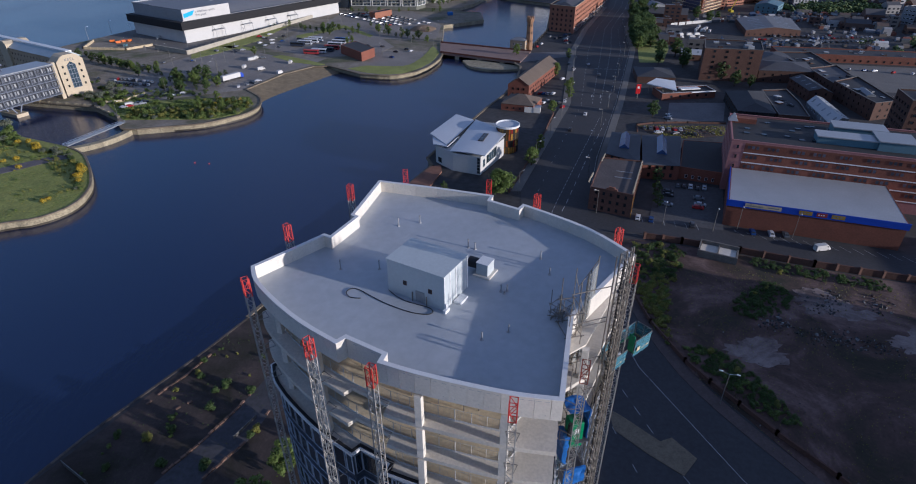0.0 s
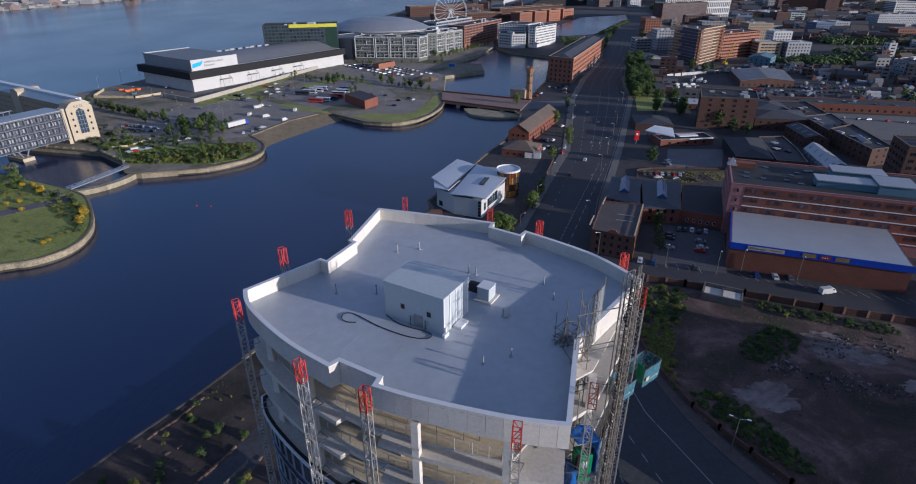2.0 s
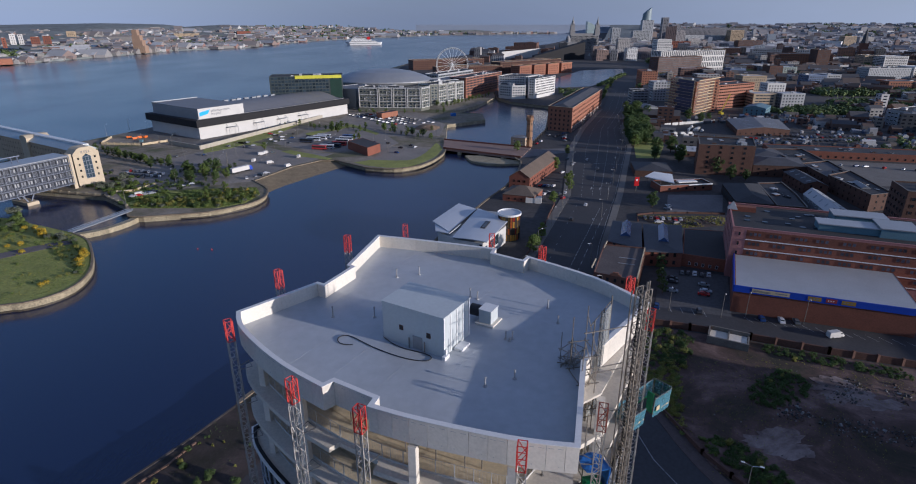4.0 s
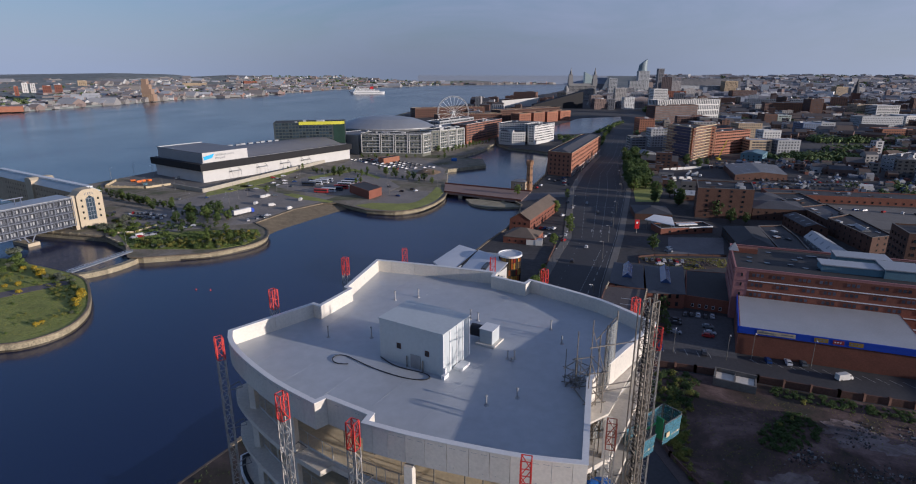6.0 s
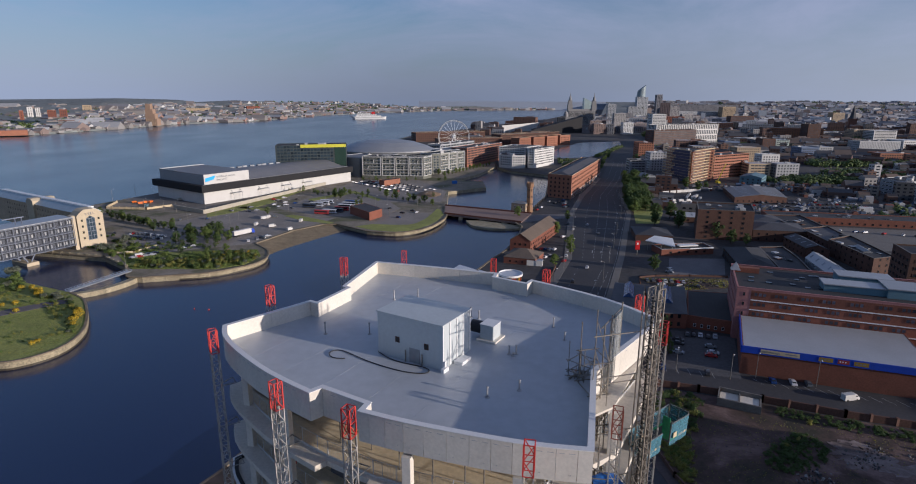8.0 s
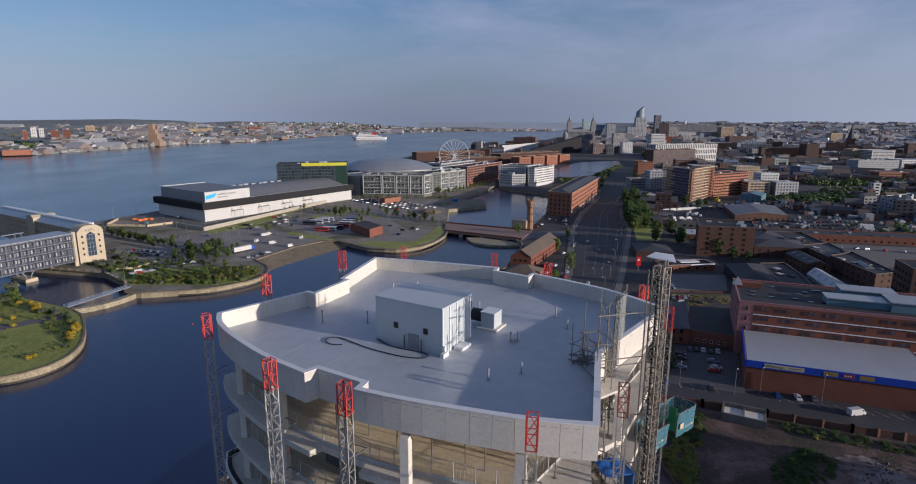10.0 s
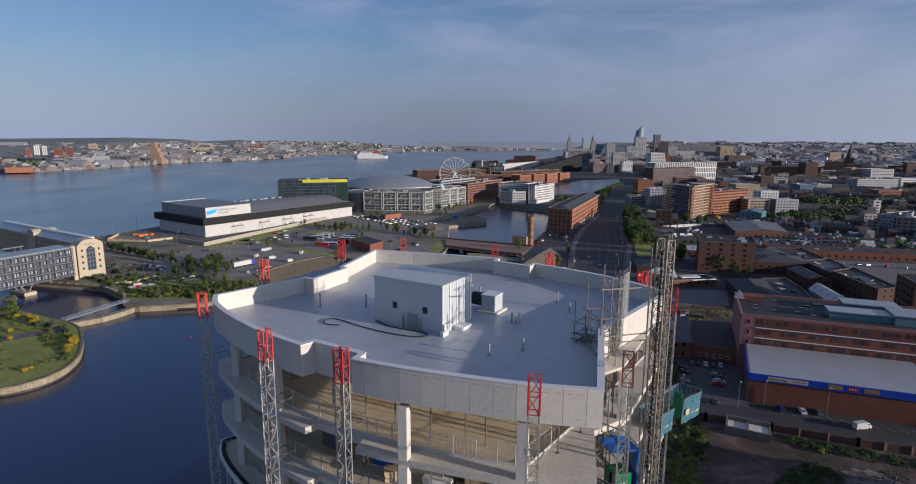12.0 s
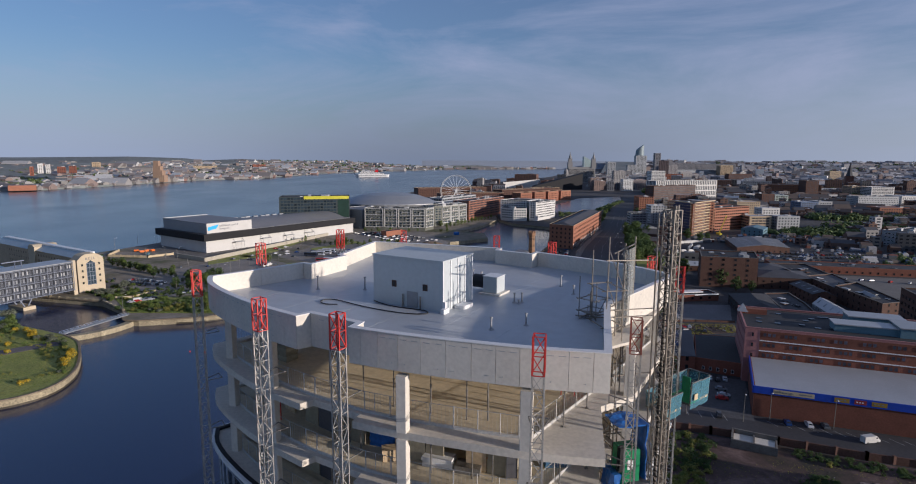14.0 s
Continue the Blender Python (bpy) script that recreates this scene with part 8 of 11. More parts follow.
for pts, z0, z1 in (([(-58, -9), (52, -9), (52, 9), (-58, 9)], 11, 16.5), ([(-54, -8.4), (34, -8.4), (34, 8.4), (-54, 8.4)], 16.503, 21.5), ([(-50, -7.6), (6, -7.6), (6, 7.6), (-50, 7.6)], 21.503, 26), ([(-48, -9), (-36, -9), (-36, 9), (-48, 9)], 26.003, 30)):
    bm = bmesh.new()
    add_prism(bm, pts, z0, z1)
    part("deckhouse", bm, WHITEMETAL, ferry)
    bm = bmesh.new()
    x0, x1, y = pts[0][0], pts[1][0], pts[0][1]
    add_box(bm, x0 + 2, y - 0.12, z0 + (z1 - z0) * 0.45, x1 - 2, y - 0.003, z0 + (z1 - z0) * 0.75)
    part("window_band", bm, DARKGLASS, ferry)
bm = bmesh.new()
add_prism(bm, [(12, -4), (26, -4), (24, 4), (12, 4)], 21.503, 32)
part("funnel", bm, REDCAR, ferry)
bm = bmesh.new()
add_box(bm, -60, -10.4, 5.4, 60, -10.0, 7.0)
part("hull_stripe", bm, SIGNGREY, ferry)
for x, h in ((-42, 40), (44, 26)):
    bm = bmesh.new()
    add_bar(bm, (x, 0, 16), (x, 0, h), 0.7)
    part("mast", bm, STEEL, ferry)

# ---- the quay flats on the inlet ----
KX, KY = -229.5, 338.5
keel = thing("quay_flats", pose(KX, KY, LAND), "cream stone gabled flats with a long blue-grey balconied wing", "flats")
KEELSTONE = shade("pale_cream_stone", (0.50, 0.42, 0.29), 0.85, var=0.12, big=0.2, small=2.2, bump=0.06)
WINGCLAD = shade("blue_grey_wing", (0.03, 0.034, 0.045), 0.6, var=0.15, big=0.2, small=2, bump=0.04)
WINGSTEEL = shade("blue_grey_steel", (0.17, 0.19, 0.24), 0.5, 0.2, 0.12, 1, 5, 0.03)
BLIND = palette("window_blinds", [(0.26, 0.27, 0.28), (0.08, 0.085, 0.10), (0.34, 0.35, 0.36), (0.20, 0.21, 0.23), (0.42, 0.42, 0.41), (0.06, 0.065, 0.08), (0.30, 0.31, 0.32), (0.12, 0.13, 0.14)], 0.35, island=False, bump=0, var=0.05)
gm, gl = frame_of((0, 0), (8.3, 12.5))
bm = bmesh.new()
prof = [(0, -0.5), (gl, -0.5), (gl, 20.0), (gl - 2.6, 22.6), (gl - 4.6, 23.6), (4.6, 23.6), (2.6, 22.6), (0, 20.0)]
lo = [bm.verts.new(gm @ Vector((x, 0, z))) for x, z in prof]
hi = [bm.verts.new(gm @ Vector((x, -9, z))) for x, z in prof]
bm.faces.new(lo); bm.faces.new(hi[::-1])
for k in range(8):
    bm.faces.new((lo[k], hi[k], hi[(k + 1) % 8], lo[(k + 1) % 8]))
bmesh.ops.recalc_face_normals(bm, faces=bm.faces[:])
part("gable_block", bm, KEELSTONE, keel)
for c in (2.7, gl - 2.7):
    for r in range(4):
        piece("window", window_mesh(1.3, 1.6, KEELSTONE, DARKGLASS), keel, gm @ Matrix.Translation((c, 0.002, 5.2 + r * 3.7)))
bm = bmesh.new()
vs = [gm @ Vector(p) for p in ((gl / 2 - 2.4, 0.12, 4.4), (gl / 2 + 2.4, 0.12, 4.4), (gl / 2 + 2.4, 0.12, 17.8), (gl / 2, 0.12, 19.6), (gl / 2 - 2.4, 0.12, 17.8))]
bm.faces.new([bm.verts.new(v) for v in vs])
bm.faces.new([bm.verts.new(v - gm.to_3x3() @ Vector((0, 0.1, 0))) for v in vs][::-1])
bmesh.ops.bridge_loops(bm, edges=bm.edges[:])
part("stair_window", bm, TINTGLASS, keel)
for r in range(6):
    bm = bmesh.new()
    add_box(bm, gl / 2 - 2.5, 0.121, 4.4 + r * 2.65, gl / 2 + 2.5, 0.3, 4.65 + r * 2.65, gm)
    part("transom", bm, WINGSTEEL, keel)
for k in range(4):
    bm = bmesh.new()
    add_box(bm, gl / 2 - 2.5 + k * 1.6, 0.121, 4.4, gl / 2 - 2.3 + k * 1.6, 0.28, 17.8 + (1.0 if k in (1, 2) else 0), gm)
    part("mullion", bm, WINGSTEEL, keel)
tc = bpy.data.curves.new("name_lettering", "FONT")
tc.body, tc.size, tc.extrude, tc.align_x, tc.space_character = "KEEL", 2.2, 0.08, "CENTER", 1.25
tc.materials.append(SIGNGREY)
ob = new("name_lettering", tc)
ob.matrix_basis = Matrix.Translation((KX, KY, LAND)) @ gm @ Matrix(((1, 0, 0, gl / 2), (0, 0, 1, 0.09), (0, 1, 0, 20.0), (0, 0, 0, 1)))
tagged(ob, "dark raised letters on the cream gable", "lettering")
# long wing on legs across the inlet
wing_m, wl_ = frame_of((-0.9 - 30.5, -3.6 - 63), (-0.9, -3.6))
bm = bmesh.new()
add_box(bm, 0, -13, 3.0, wl_, 0, 20.3, wing_m)
part("wing", bm, WINGCLAD, keel)
bm = bmesh.new()
add_box(bm, -0.5, -13.5, 20.303, wl_ + 0.3, 1.7, 20.7, wing_m)
part("wing_roof", bm, METALROOF, keel)
bm = bmesh.new()
add_box(bm, wl_ + 0.003, -4, -0.5, wl_ + 2.2, 0.3, 21.0, wing_m)
part("end_pier", bm, KEELSTONE, keel)
CELL = 3.55
for r in range(4):
    for k in range(int(wl_ // CELL)):
        for dx in (-0.75, 0.75):
            piece("window", window_mesh(1.0, 2.1, WINGSTEEL, BLIND, False), keel, wing_m @ Matrix.Translation((wl_ - 1.9 - k * CELL + dx, 0.002, 4.3 + r * 4.1)))
for r in range(5):
    bm = bmesh.new()
    add_box(bm, 0, 0.003, 3.3 + r * 4.1, wl_, 1.5, 3.65 + r * 4.1, wing_m)
    part("balcony_floor", bm, WINGSTEEL, keel)
for r in range(4):
    bm = bmesh.new()
    for zz in (0.5, 1.0):
        add_box(bm, 0, 1.42, 3.7 + zz + r * 4.1, wl_, 1.48, 3.8 + zz + r * 4.1, wing_m)
    part("balcony_rail", bm, WINGSTEEL, keel)
for k in range(int(wl_ // CELL) + 1):
    bm = bmesh.new()
    add_box(bm, wl_ - 0.25 - k * CELL, 1.25, 3.0, wl_ - k * CELL, 1.6, 20.3, wing_m)
    part("post", bm, WINGSTEEL, keel)
for x in (wl_ - 25, wl_ - 60):
    for dx in (-3.2, 3.2):
        for y in (-2, -10):
            bm = bmesh.new()
            add_bar(bm, wing_m @ Vector((x + dx * 0.3, y, -1.2)), wing_m @ Vector((x + dx, y, 3.0)), 0.6)
            part("raking_leg", bm, WINGSTEEL, keel)
    bm = bmesh.new()
    add_box(bm, x - 3.2, -14, -7, x + 3.2, 1, -1.2, wing_m)
    part("footing", bm, KEELSTONE, keel, "pale stone footing in the water")
    bm = bmesh.new()
    for dx in (-1.6, 1.6):
        add_bar(bm, wing_m @ Vector((x + dx, -6, 20.7)), wing_m @ Vector((x + dx, -6, 24.5)), 0.4)
    add_bar(bm, wing_m @ Vector((x - 8, -6, 24.3)), wing_m @ Vector((x + 3, -6, 24.3)), 0.5)
    part("roof_frame", bm, WINGSTEEL, keel)
# rear wing along the river side
nm, nl = frame_of((-122, 91), (-14, 22))
bm = bmesh.new()
add_box(bm, 0, -13, -0.5, nl, 0, 17.5, nm)
part("rear_wing", bm, PALEBRICK, keel)
bm = bmesh.new()
vs = [bm.verts.new(nm @ Vector(p)) for p in ((0, 0.5, 17.503), (nl + 4, 0.5, 17.503), (nl + 4, -6.5, 21.5), (0, -6.5, 21.5), (nl + 4, -13.5, 17.503), (0, -13.5, 17.503))]
bm.faces.new((vs[0], vs[1], vs[2], vs[3])); bm.faces.new((vs[3], vs[2], vs[4], vs[5])); bm.faces.new((vs[1], vs[4], vs[2])); bm.faces.new((vs[0], vs[3], vs[5])); bm.faces.new((vs[0], vs[5], vs[4], vs[1]))
part("rear_roof", bm, shade("blue_grey_sheet_roof", (0.38, 0.43, 0.44), 0.4, 0.2, 0.15, 0.15, 2, 0.04), keel)
bm = bmesh.new()
add_box(bm, 0, -8.5, 20.6, nl + 4, -5.0, 21.6, nm)
part("ridge_light", bm, WHITEMETAL, keel)
for x in (nl - 70,):
    bm = bmesh.new()
    prof = [(0, 0), (10, 0), (10, 20.2), (7.5, 21.8), (2.5, 21.8), (0, 20.2)]
    lo = [bm.verts.new(nm @ Vector((x + u, 1.2, v - 0.5))) for u, v in prof]
    hi = [bm.verts.new(nm @ Vector((x + u, -13.6, v - 0.5))) for u, v in prof]
    bm.faces.new(lo); bm.faces.new(hi[::-1])
    for k in range(6):
        bm.faces.new((lo[k], hi[k], hi[(k + 1) % 6], lo[(k + 1) % 6]))
    bmesh.ops.recalc_face_normals(bm, faces=bm.faces[:])
    part("cross_gable", bm, KEELSTONE, keel)
for k in range(26):
    for r in range(4):
        piece("window", window_mesh(1.2, 1.6, PALEBRICK, DARKGLASS), keel, nm @ Matrix.Translation((nl - 5 - k * 4, 0.002, 2.5 + r * 3.7)))
fb = thing("footbridge", pose(-178, 270, LAND), "slim blue-grey footbridge over the inlet", "footbridge")
bm = bmesh.new()
add_bar(bm, (-6, -13, 0.6), (5, 20, 0.6), 2.4, 0.3)
part("deck", bm, GREYWALL, fb)
for s in (-1.2, 1.2):
    bm = bmesh.new()
    for zz in (1.1, 1.7):
        add_bar(bm, (-6 + s, -13, zz), (5 + s, 20, zz), 0.12)
    for k in range(12):
        f = k / 11
        add_bar(bm, (-6 + 11 * f + s, -13 + 33 * f, 0.6), (-6 + 11 * f + s, -13 + 33 * f, 1.7), 0.1)
    part("railing", bm, shade("blue_paint_rail", (0.22, 0.27, 0.36), 0.5, 0.2, 0.1, 1, 5, 0.02), fb)
# brick kiosks on the west quay
building("quay_shed", [(-83.8, 447.8), (-64.5, 421.8), (-56.7, 437), (-74, 461)], 6.5, BRICK, FELT, "plain red brick shed with a dark flat roof", win=None, parapet=0.2, category="shed")
building("quay_shed", rect((-74, 594), (-59, 612), 8), 6, BRICKORANGE, FELT, "small brick kiosk with a flat roof", win=None, parapet=0.2, category="shed")


# ---- the spread of the city ----
def scatter(name, count, place, mats, label, seed, size=(7, 20), height=(5, 12), base=lambda x, y: LAND):
    """Many far buildings too small to tell apart: walls, roofs and window strips in one mesh."""
    rng = random.Random(seed)
    verts, faces, slots = [], [], []
    done = 0
    while done < count:
        spot = place(rng)
        if spot is None:
            continue
        x, y, turn, far = spot
        done += 1
        w, d, h = rng.uniform(*size), rng.uniform(*size) * 0.7, rng.uniform(*height)
        if rng.random() < 0.07:
            h *= rng.uniform(1.6, 3.0)
        if rng.random() < 0.12:
            w, d = w * 2.2, d * 1.8
        z = base(x, y)
        c, s = math.cos(turn), math.sin(turn)
        def put(u, v, zz):
            verts.append((x + c * u - s * v, y + s * u + c * v, zz))
            return len(verts) - 1
        b = [put(u, v, z - 3) for u, v in ((-w / 2, -d / 2), (w / 2, -d / 2), (w / 2, d / 2), (-w / 2, d / 2))]
        t = [put(u, v, z + h) for u, v in ((-w / 2, -d / 2), (w / 2, -d / 2), (w / 2, d / 2), (-w / 2, d / 2))]
        for k in range(4):
            faces.append((b[k], b[(k + 1) % 4], t[(k + 1) % 4], t[k])); slots.append(0)
        if h < 14 and rng.random() < 0.65:
            r = [put(-w / 2, 0, z + h + d * 0.28), put(w / 2, 0, z + h + d * 0.28)]
            e = [put(u, v, z + h + 0.01) for u, v in ((-w / 2, -d / 2), (w / 2, -d / 2), (w / 2, d / 2), (-w / 2, d / 2))]
            faces += [(e[0], e[1], r[1], r[0]), (e[2], e[3], r[0], r[1])]; slots += [1, 1]
            faces += [(t[1], t[2], r[1]), (t[3], t[0], r[0])]; slots += [0, 0]
        else:
            e = [put(u * 0.96, v * 0.96, z + h) for u, v in ((-w / 2, -d / 2), (w / 2, -d / 2), (w / 2, d / 2), (-w / 2, d / 2))]
            faces.append(tuple(e)); slots.append(2)
            e2 = [put(u * 0.3 + w * 0.2, v * 0.4, z + h + 1.8) for u, v in ((-w / 2, -d / 2), (w / 2, -d / 2), (w / 2, d / 2), (-w / 2, d / 2))]
            e1 = [put(u * 0.3 + w * 0.2, v * 0.4, z + h) for u, v in ((-w / 2, -d / 2), (w / 2, -d / 2), (w / 2, d / 2), (-w / 2, d / 2))]
            faces.append(tuple(e2)); slots.append(2)
            for k in range(4):
                faces.append((e1[k], e1[(k + 1) % 4], e2[(k + 1) % 4], e2[k])); slots.append(0)
        if far < 2200:
            for r_ in range(int(h // 3.2)):
                zz = z + 1.0 + r_ * 3.2
                for side in (0, 1):
                    n = max(1, int((w if side == 0 else d) // 4.5))
                    for k in range(n):
                        u0 = -(w if side == 0 else d) / 2 + (k + 0.25) * (w if side == 0 else d) / n
                        u1 = u0 + 0.5 * (w if side == 0 else d) / n
                        if side == 0:
                            q = [put(u0, -d / 2 - 0.06, zz), put(u1, -d / 2 - 0.06, zz), put(u1, -d / 2 - 0.06, zz + 1.5), put(u0, -d / 2 - 0.06, zz + 1.5)]
                        else:
                            sx = -w / 2 - 0.06
                            q = [put(sx, u1, zz), put(sx, u0, zz), put(sx, u0, zz + 1.5), put(sx, u1, zz + 1.5)]
                        faces.append(tuple(q)); slots.append(3)
    data = bpy.data.meshes.new(name)
    data.from_pydata(verts, [], faces)
    for m_ in mats:
        data.materials.append(m_)
    data.polygons.foreach_set("material_index", slots)
    return tagged(new(name, data), label, "city", kind="stuff")


CITYWALL = palette("city_walls", [(0.12, 0.068, 0.05), (0.10, 0.062, 0.048), (0.14, 0.08, 0.058), (0.20, 0.18, 0.155), (0.11, 0.072, 0.058), (0.28, 0.27, 0.26), (0.13, 0.072, 0.05), (0.10, 0.10, 0.10), (0.45, 0.44, 0.43), (0.12, 0.064, 0.045)], 0.85)
CITYROOF = palette("city_pitched_roofs", [(0.09, 0.085, 0.085), (0.12, 0.085, 0.065), (0.07, 0.07, 0.077), (0.14, 0.105, 0.08), (0.10, 0.085, 0.078)], 0.8)
CITYFLAT = palette("city_flat_roofs", [(0.09, 0.09, 0.095), (0.22, 0.22, 0.23), (0.13, 0.125, 0.125), (0.48, 0.48, 0.48), (0.17, 0.16, 0.155), (0.07, 0.07, 0.07)], 0.7)
CITYGLASS = shade("city_window_glass", (0.03, 0.035, 0.045), 0.15, 0, 0.3, 0.2, 1, 0, rnd=0.5, island=True)
KEEP = [(min(p[0] for p in b[0]), min(p[1] for p in b[0]), max(p[0] for p in b[0]), max(p[1] for p in b[0])) for b in SIMPLE] + [(95, 150, 215, 250), (60, 170, 130, 262), (140, 250, 300, 440), (100, 300, 170, 400), (205, 260, 430, 420), (215, 490, 330, 560), (180, 580, 440, 790), (360, 1000, 530, 1160), (410, 1240, 475, 1300), (455, 860, 560, 940), (610, 940, 720, 1020), (840, 1120, 920, 1200), (420, 530, 505, 600), (200, 430, 420, 500), (280, 1480, 520, 2040)]


def road_right(y):
    for (x0, y0), (x1, y1) in zip(main_right, main_right[1:]):
        if y0 <= y <= y1:
            return x0 + (x1 - x0) * (y - y0) / (y1 - y0)
    return 470 + (y - 1420) * 0.3


def city_place(y0, y1):
    def place(rng):
        y = y0 + (y1 - y0) * rng.random() ** 0.9
        x = road_right(y) + 16 + rng.random() * (0.95 * y + 120 - road_right(y))
        if any(a - 8 < x < c + 8 and b - 8 < y < d + 8 for a, b, c, d in KEEP):
            return None
        block = noise.noise((x * 0.006, y * 0.006, 0.0))
        if block < -0.22:
            return None
        return x, y, -0.35 + round(block * 3) * 0.35, y
    return place


def inland(x, y):
    hs = ((1500, 2.9), (2200, 7), (3000, 18), (3800, 38), (4400, 56), (4835, 64))
    if y <= 1500:
        return LAND
    for (a, h0), (b, h1) in zip(hs, hs[1:]):
        if a <= y <= b:
            return h0 + (h1 - h0) * (y - a) / (b - a) + 7 * noise.noise((x * 0.0018, y * 0.0018, 4.0))
    return 62.0


CITY = [CITYWALL, CITYROOF, CITYFLAT, CITYGLASS]
# distant walls and roofs: paler and greyer, with the haze put into their colours
FARWALL = palette("haze_paled_city_walls", [(0.205, 0.154, 0.141), (0.256, 0.243, 0.243), (0.179, 0.154, 0.154), (0.384, 0.384, 0.384), (0.23, 0.166, 0.141), (0.307, 0.294, 0.282), (0.166, 0.166, 0.179), (0.589, 0.589, 0.576), (0.243, 0.192, 0.166), (0.282, 0.282, 0.294)], 0.85)
FARROOF = palette("haze_paled_city_roofs", [(0.22, 0.21, 0.21), (0.30, 0.29, 0.29), (0.19, 0.18, 0.18), (0.26, 0.23, 0.21), (0.42, 0.42, 0.42)], 0.55)
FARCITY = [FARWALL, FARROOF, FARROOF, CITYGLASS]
# far shore town: wall and roof colours greyed to stand in for haze
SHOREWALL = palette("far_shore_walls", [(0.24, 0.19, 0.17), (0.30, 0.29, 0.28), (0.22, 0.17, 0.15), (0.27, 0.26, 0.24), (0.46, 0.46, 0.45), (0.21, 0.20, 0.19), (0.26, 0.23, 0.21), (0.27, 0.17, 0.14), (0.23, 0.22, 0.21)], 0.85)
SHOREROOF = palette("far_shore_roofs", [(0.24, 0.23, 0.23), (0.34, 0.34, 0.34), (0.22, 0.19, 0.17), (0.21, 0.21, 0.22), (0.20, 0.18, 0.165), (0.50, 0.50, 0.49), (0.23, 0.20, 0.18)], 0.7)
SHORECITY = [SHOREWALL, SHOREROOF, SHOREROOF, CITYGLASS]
scatter("near_streets", 520, city_place(430, 950), CITY, "close rows of brick houses and workshops in city streets", 21, (6, 16), (4, 9))
scatter("middle_streets", 1700, city_place(800, 1700), CITY, "spread of brick and grey city buildings", 22, (8, 24), (5, 12.5))
scatter("distant_streets", 3600, city_place(1600, 3200), FARCITY, "spread of distant city buildings in haze-pale colours", 23, (10, 30), (5, 13), inland)
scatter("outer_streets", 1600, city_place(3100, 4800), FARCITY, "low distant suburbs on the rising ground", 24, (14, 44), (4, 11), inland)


def shore_place(rng):
    k = rng.randrange(1, len(SHORE) - 1)
    (x0, y0), (x1, y1) = SHORE[k], SHORE[k + 1]
    f, back = rng.random(), 20 + 1200 * rng.random() ** 1.4
    y = y0 + (y1 - y0) * f + back * 0.92
    if y > 4800 or noise.noise((x0 * 0.01 + f * 3, back * 0.004, 2.0)) < -0.25:
        return None
    return x0 + (x1 - x0) * f - back * 0.38, y, rng.uniform(-0.4, 0.4), 3000


def shore_height(x, y):
    best = 1e9
    for (x0, y0), (x1, y1) in zip(SHORE, SHORE[1:]):
        for f in (0, 0.25, 0.5, 0.75):
            u = ((y - (y0 + (y1 - y0) * f)) / 0.92)
            err = abs(x - ((x0 + (x1 - x0) * f) - u * 0.38))
            if u > 0 and err < best:
                best, back = err, u
    if best > 1e8:
        return 4.0
    for (a, h0), (b, h1) in zip(((0, 4), (300, 8), (800, 30)), ((300, 8), (800, 30), (1300, 72))):
        if a <= back <= b:
            return (h0 + (h1 - h0) * (back - a) / (b - a)) * 0.85
    return 60.0


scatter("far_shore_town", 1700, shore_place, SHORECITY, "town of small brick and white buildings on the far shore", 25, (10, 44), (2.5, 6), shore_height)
def dock_place(rng):
    y = rng.uniform(1150, 2000)
    x = rng.uniform(60, 360) * (y - 300) / 1500
    if any(a - 8 < x < c + 8 and b - 8 < y < d + 8 for a, b, c, d in [(200, 1480, 360, 1620), (120, 1580, 250, 1690), (80, 1040, 240, 1290), (140, 870, 370, 1260)]):
        return None
    return x, y, -0.3, y


scatter("waterfront_blocks", 40, dock_place, CITY, "low waterfront blocks before the skyline", 26, (14, 34), (6, 16))


def downtown(rng):
    y = rng.uniform(1500, 2400)
    x = rng.uniform(0.24, 0.42) * y
    if 340 < x < 530 and 1850 < y < 2050:
        return None
    return x, y, rng.choice([-0.3, 0.1]), 1500


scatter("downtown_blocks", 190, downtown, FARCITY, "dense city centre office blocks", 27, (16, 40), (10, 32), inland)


def yard_place(rng):
    x, y = rng.uniform(205, 440), rng.uniform(440, 610)
    if any(a - 2 < x < c + 2 and b - 2 < y < d + 2 for a, b, c, d in [(236, 488, 326, 566), (420, 525, 505, 600), (224, 600, 300, 700), (185, 485, 236, 552), (298, 462, 365, 505), (236, 360, 480, 446)]) or x < road_right(y) + 30:
        return None
    return x, y, rng.choice([-0.2, 1.37]), 3000


YARDSTUFF = palette("yard_clutter_paint", [(0.10, 0.10, 0.11), (0.45, 0.45, 0.45), (0.16, 0.06, 0.04), (0.06, 0.07, 0.08), (0.25, 0.25, 0.26), (0.06, 0.09, 0.16), (0.12, 0.10, 0.08)], 0.7)
scatter("yard_clutter", 260, yard_place, [YARDSTUFF, YARDSTUFF, YARDSTUFF, CITYGLASS], "crates, containers and vans crowded in city yards", 29, (2.2, 6.5), (1.3, 2.8))


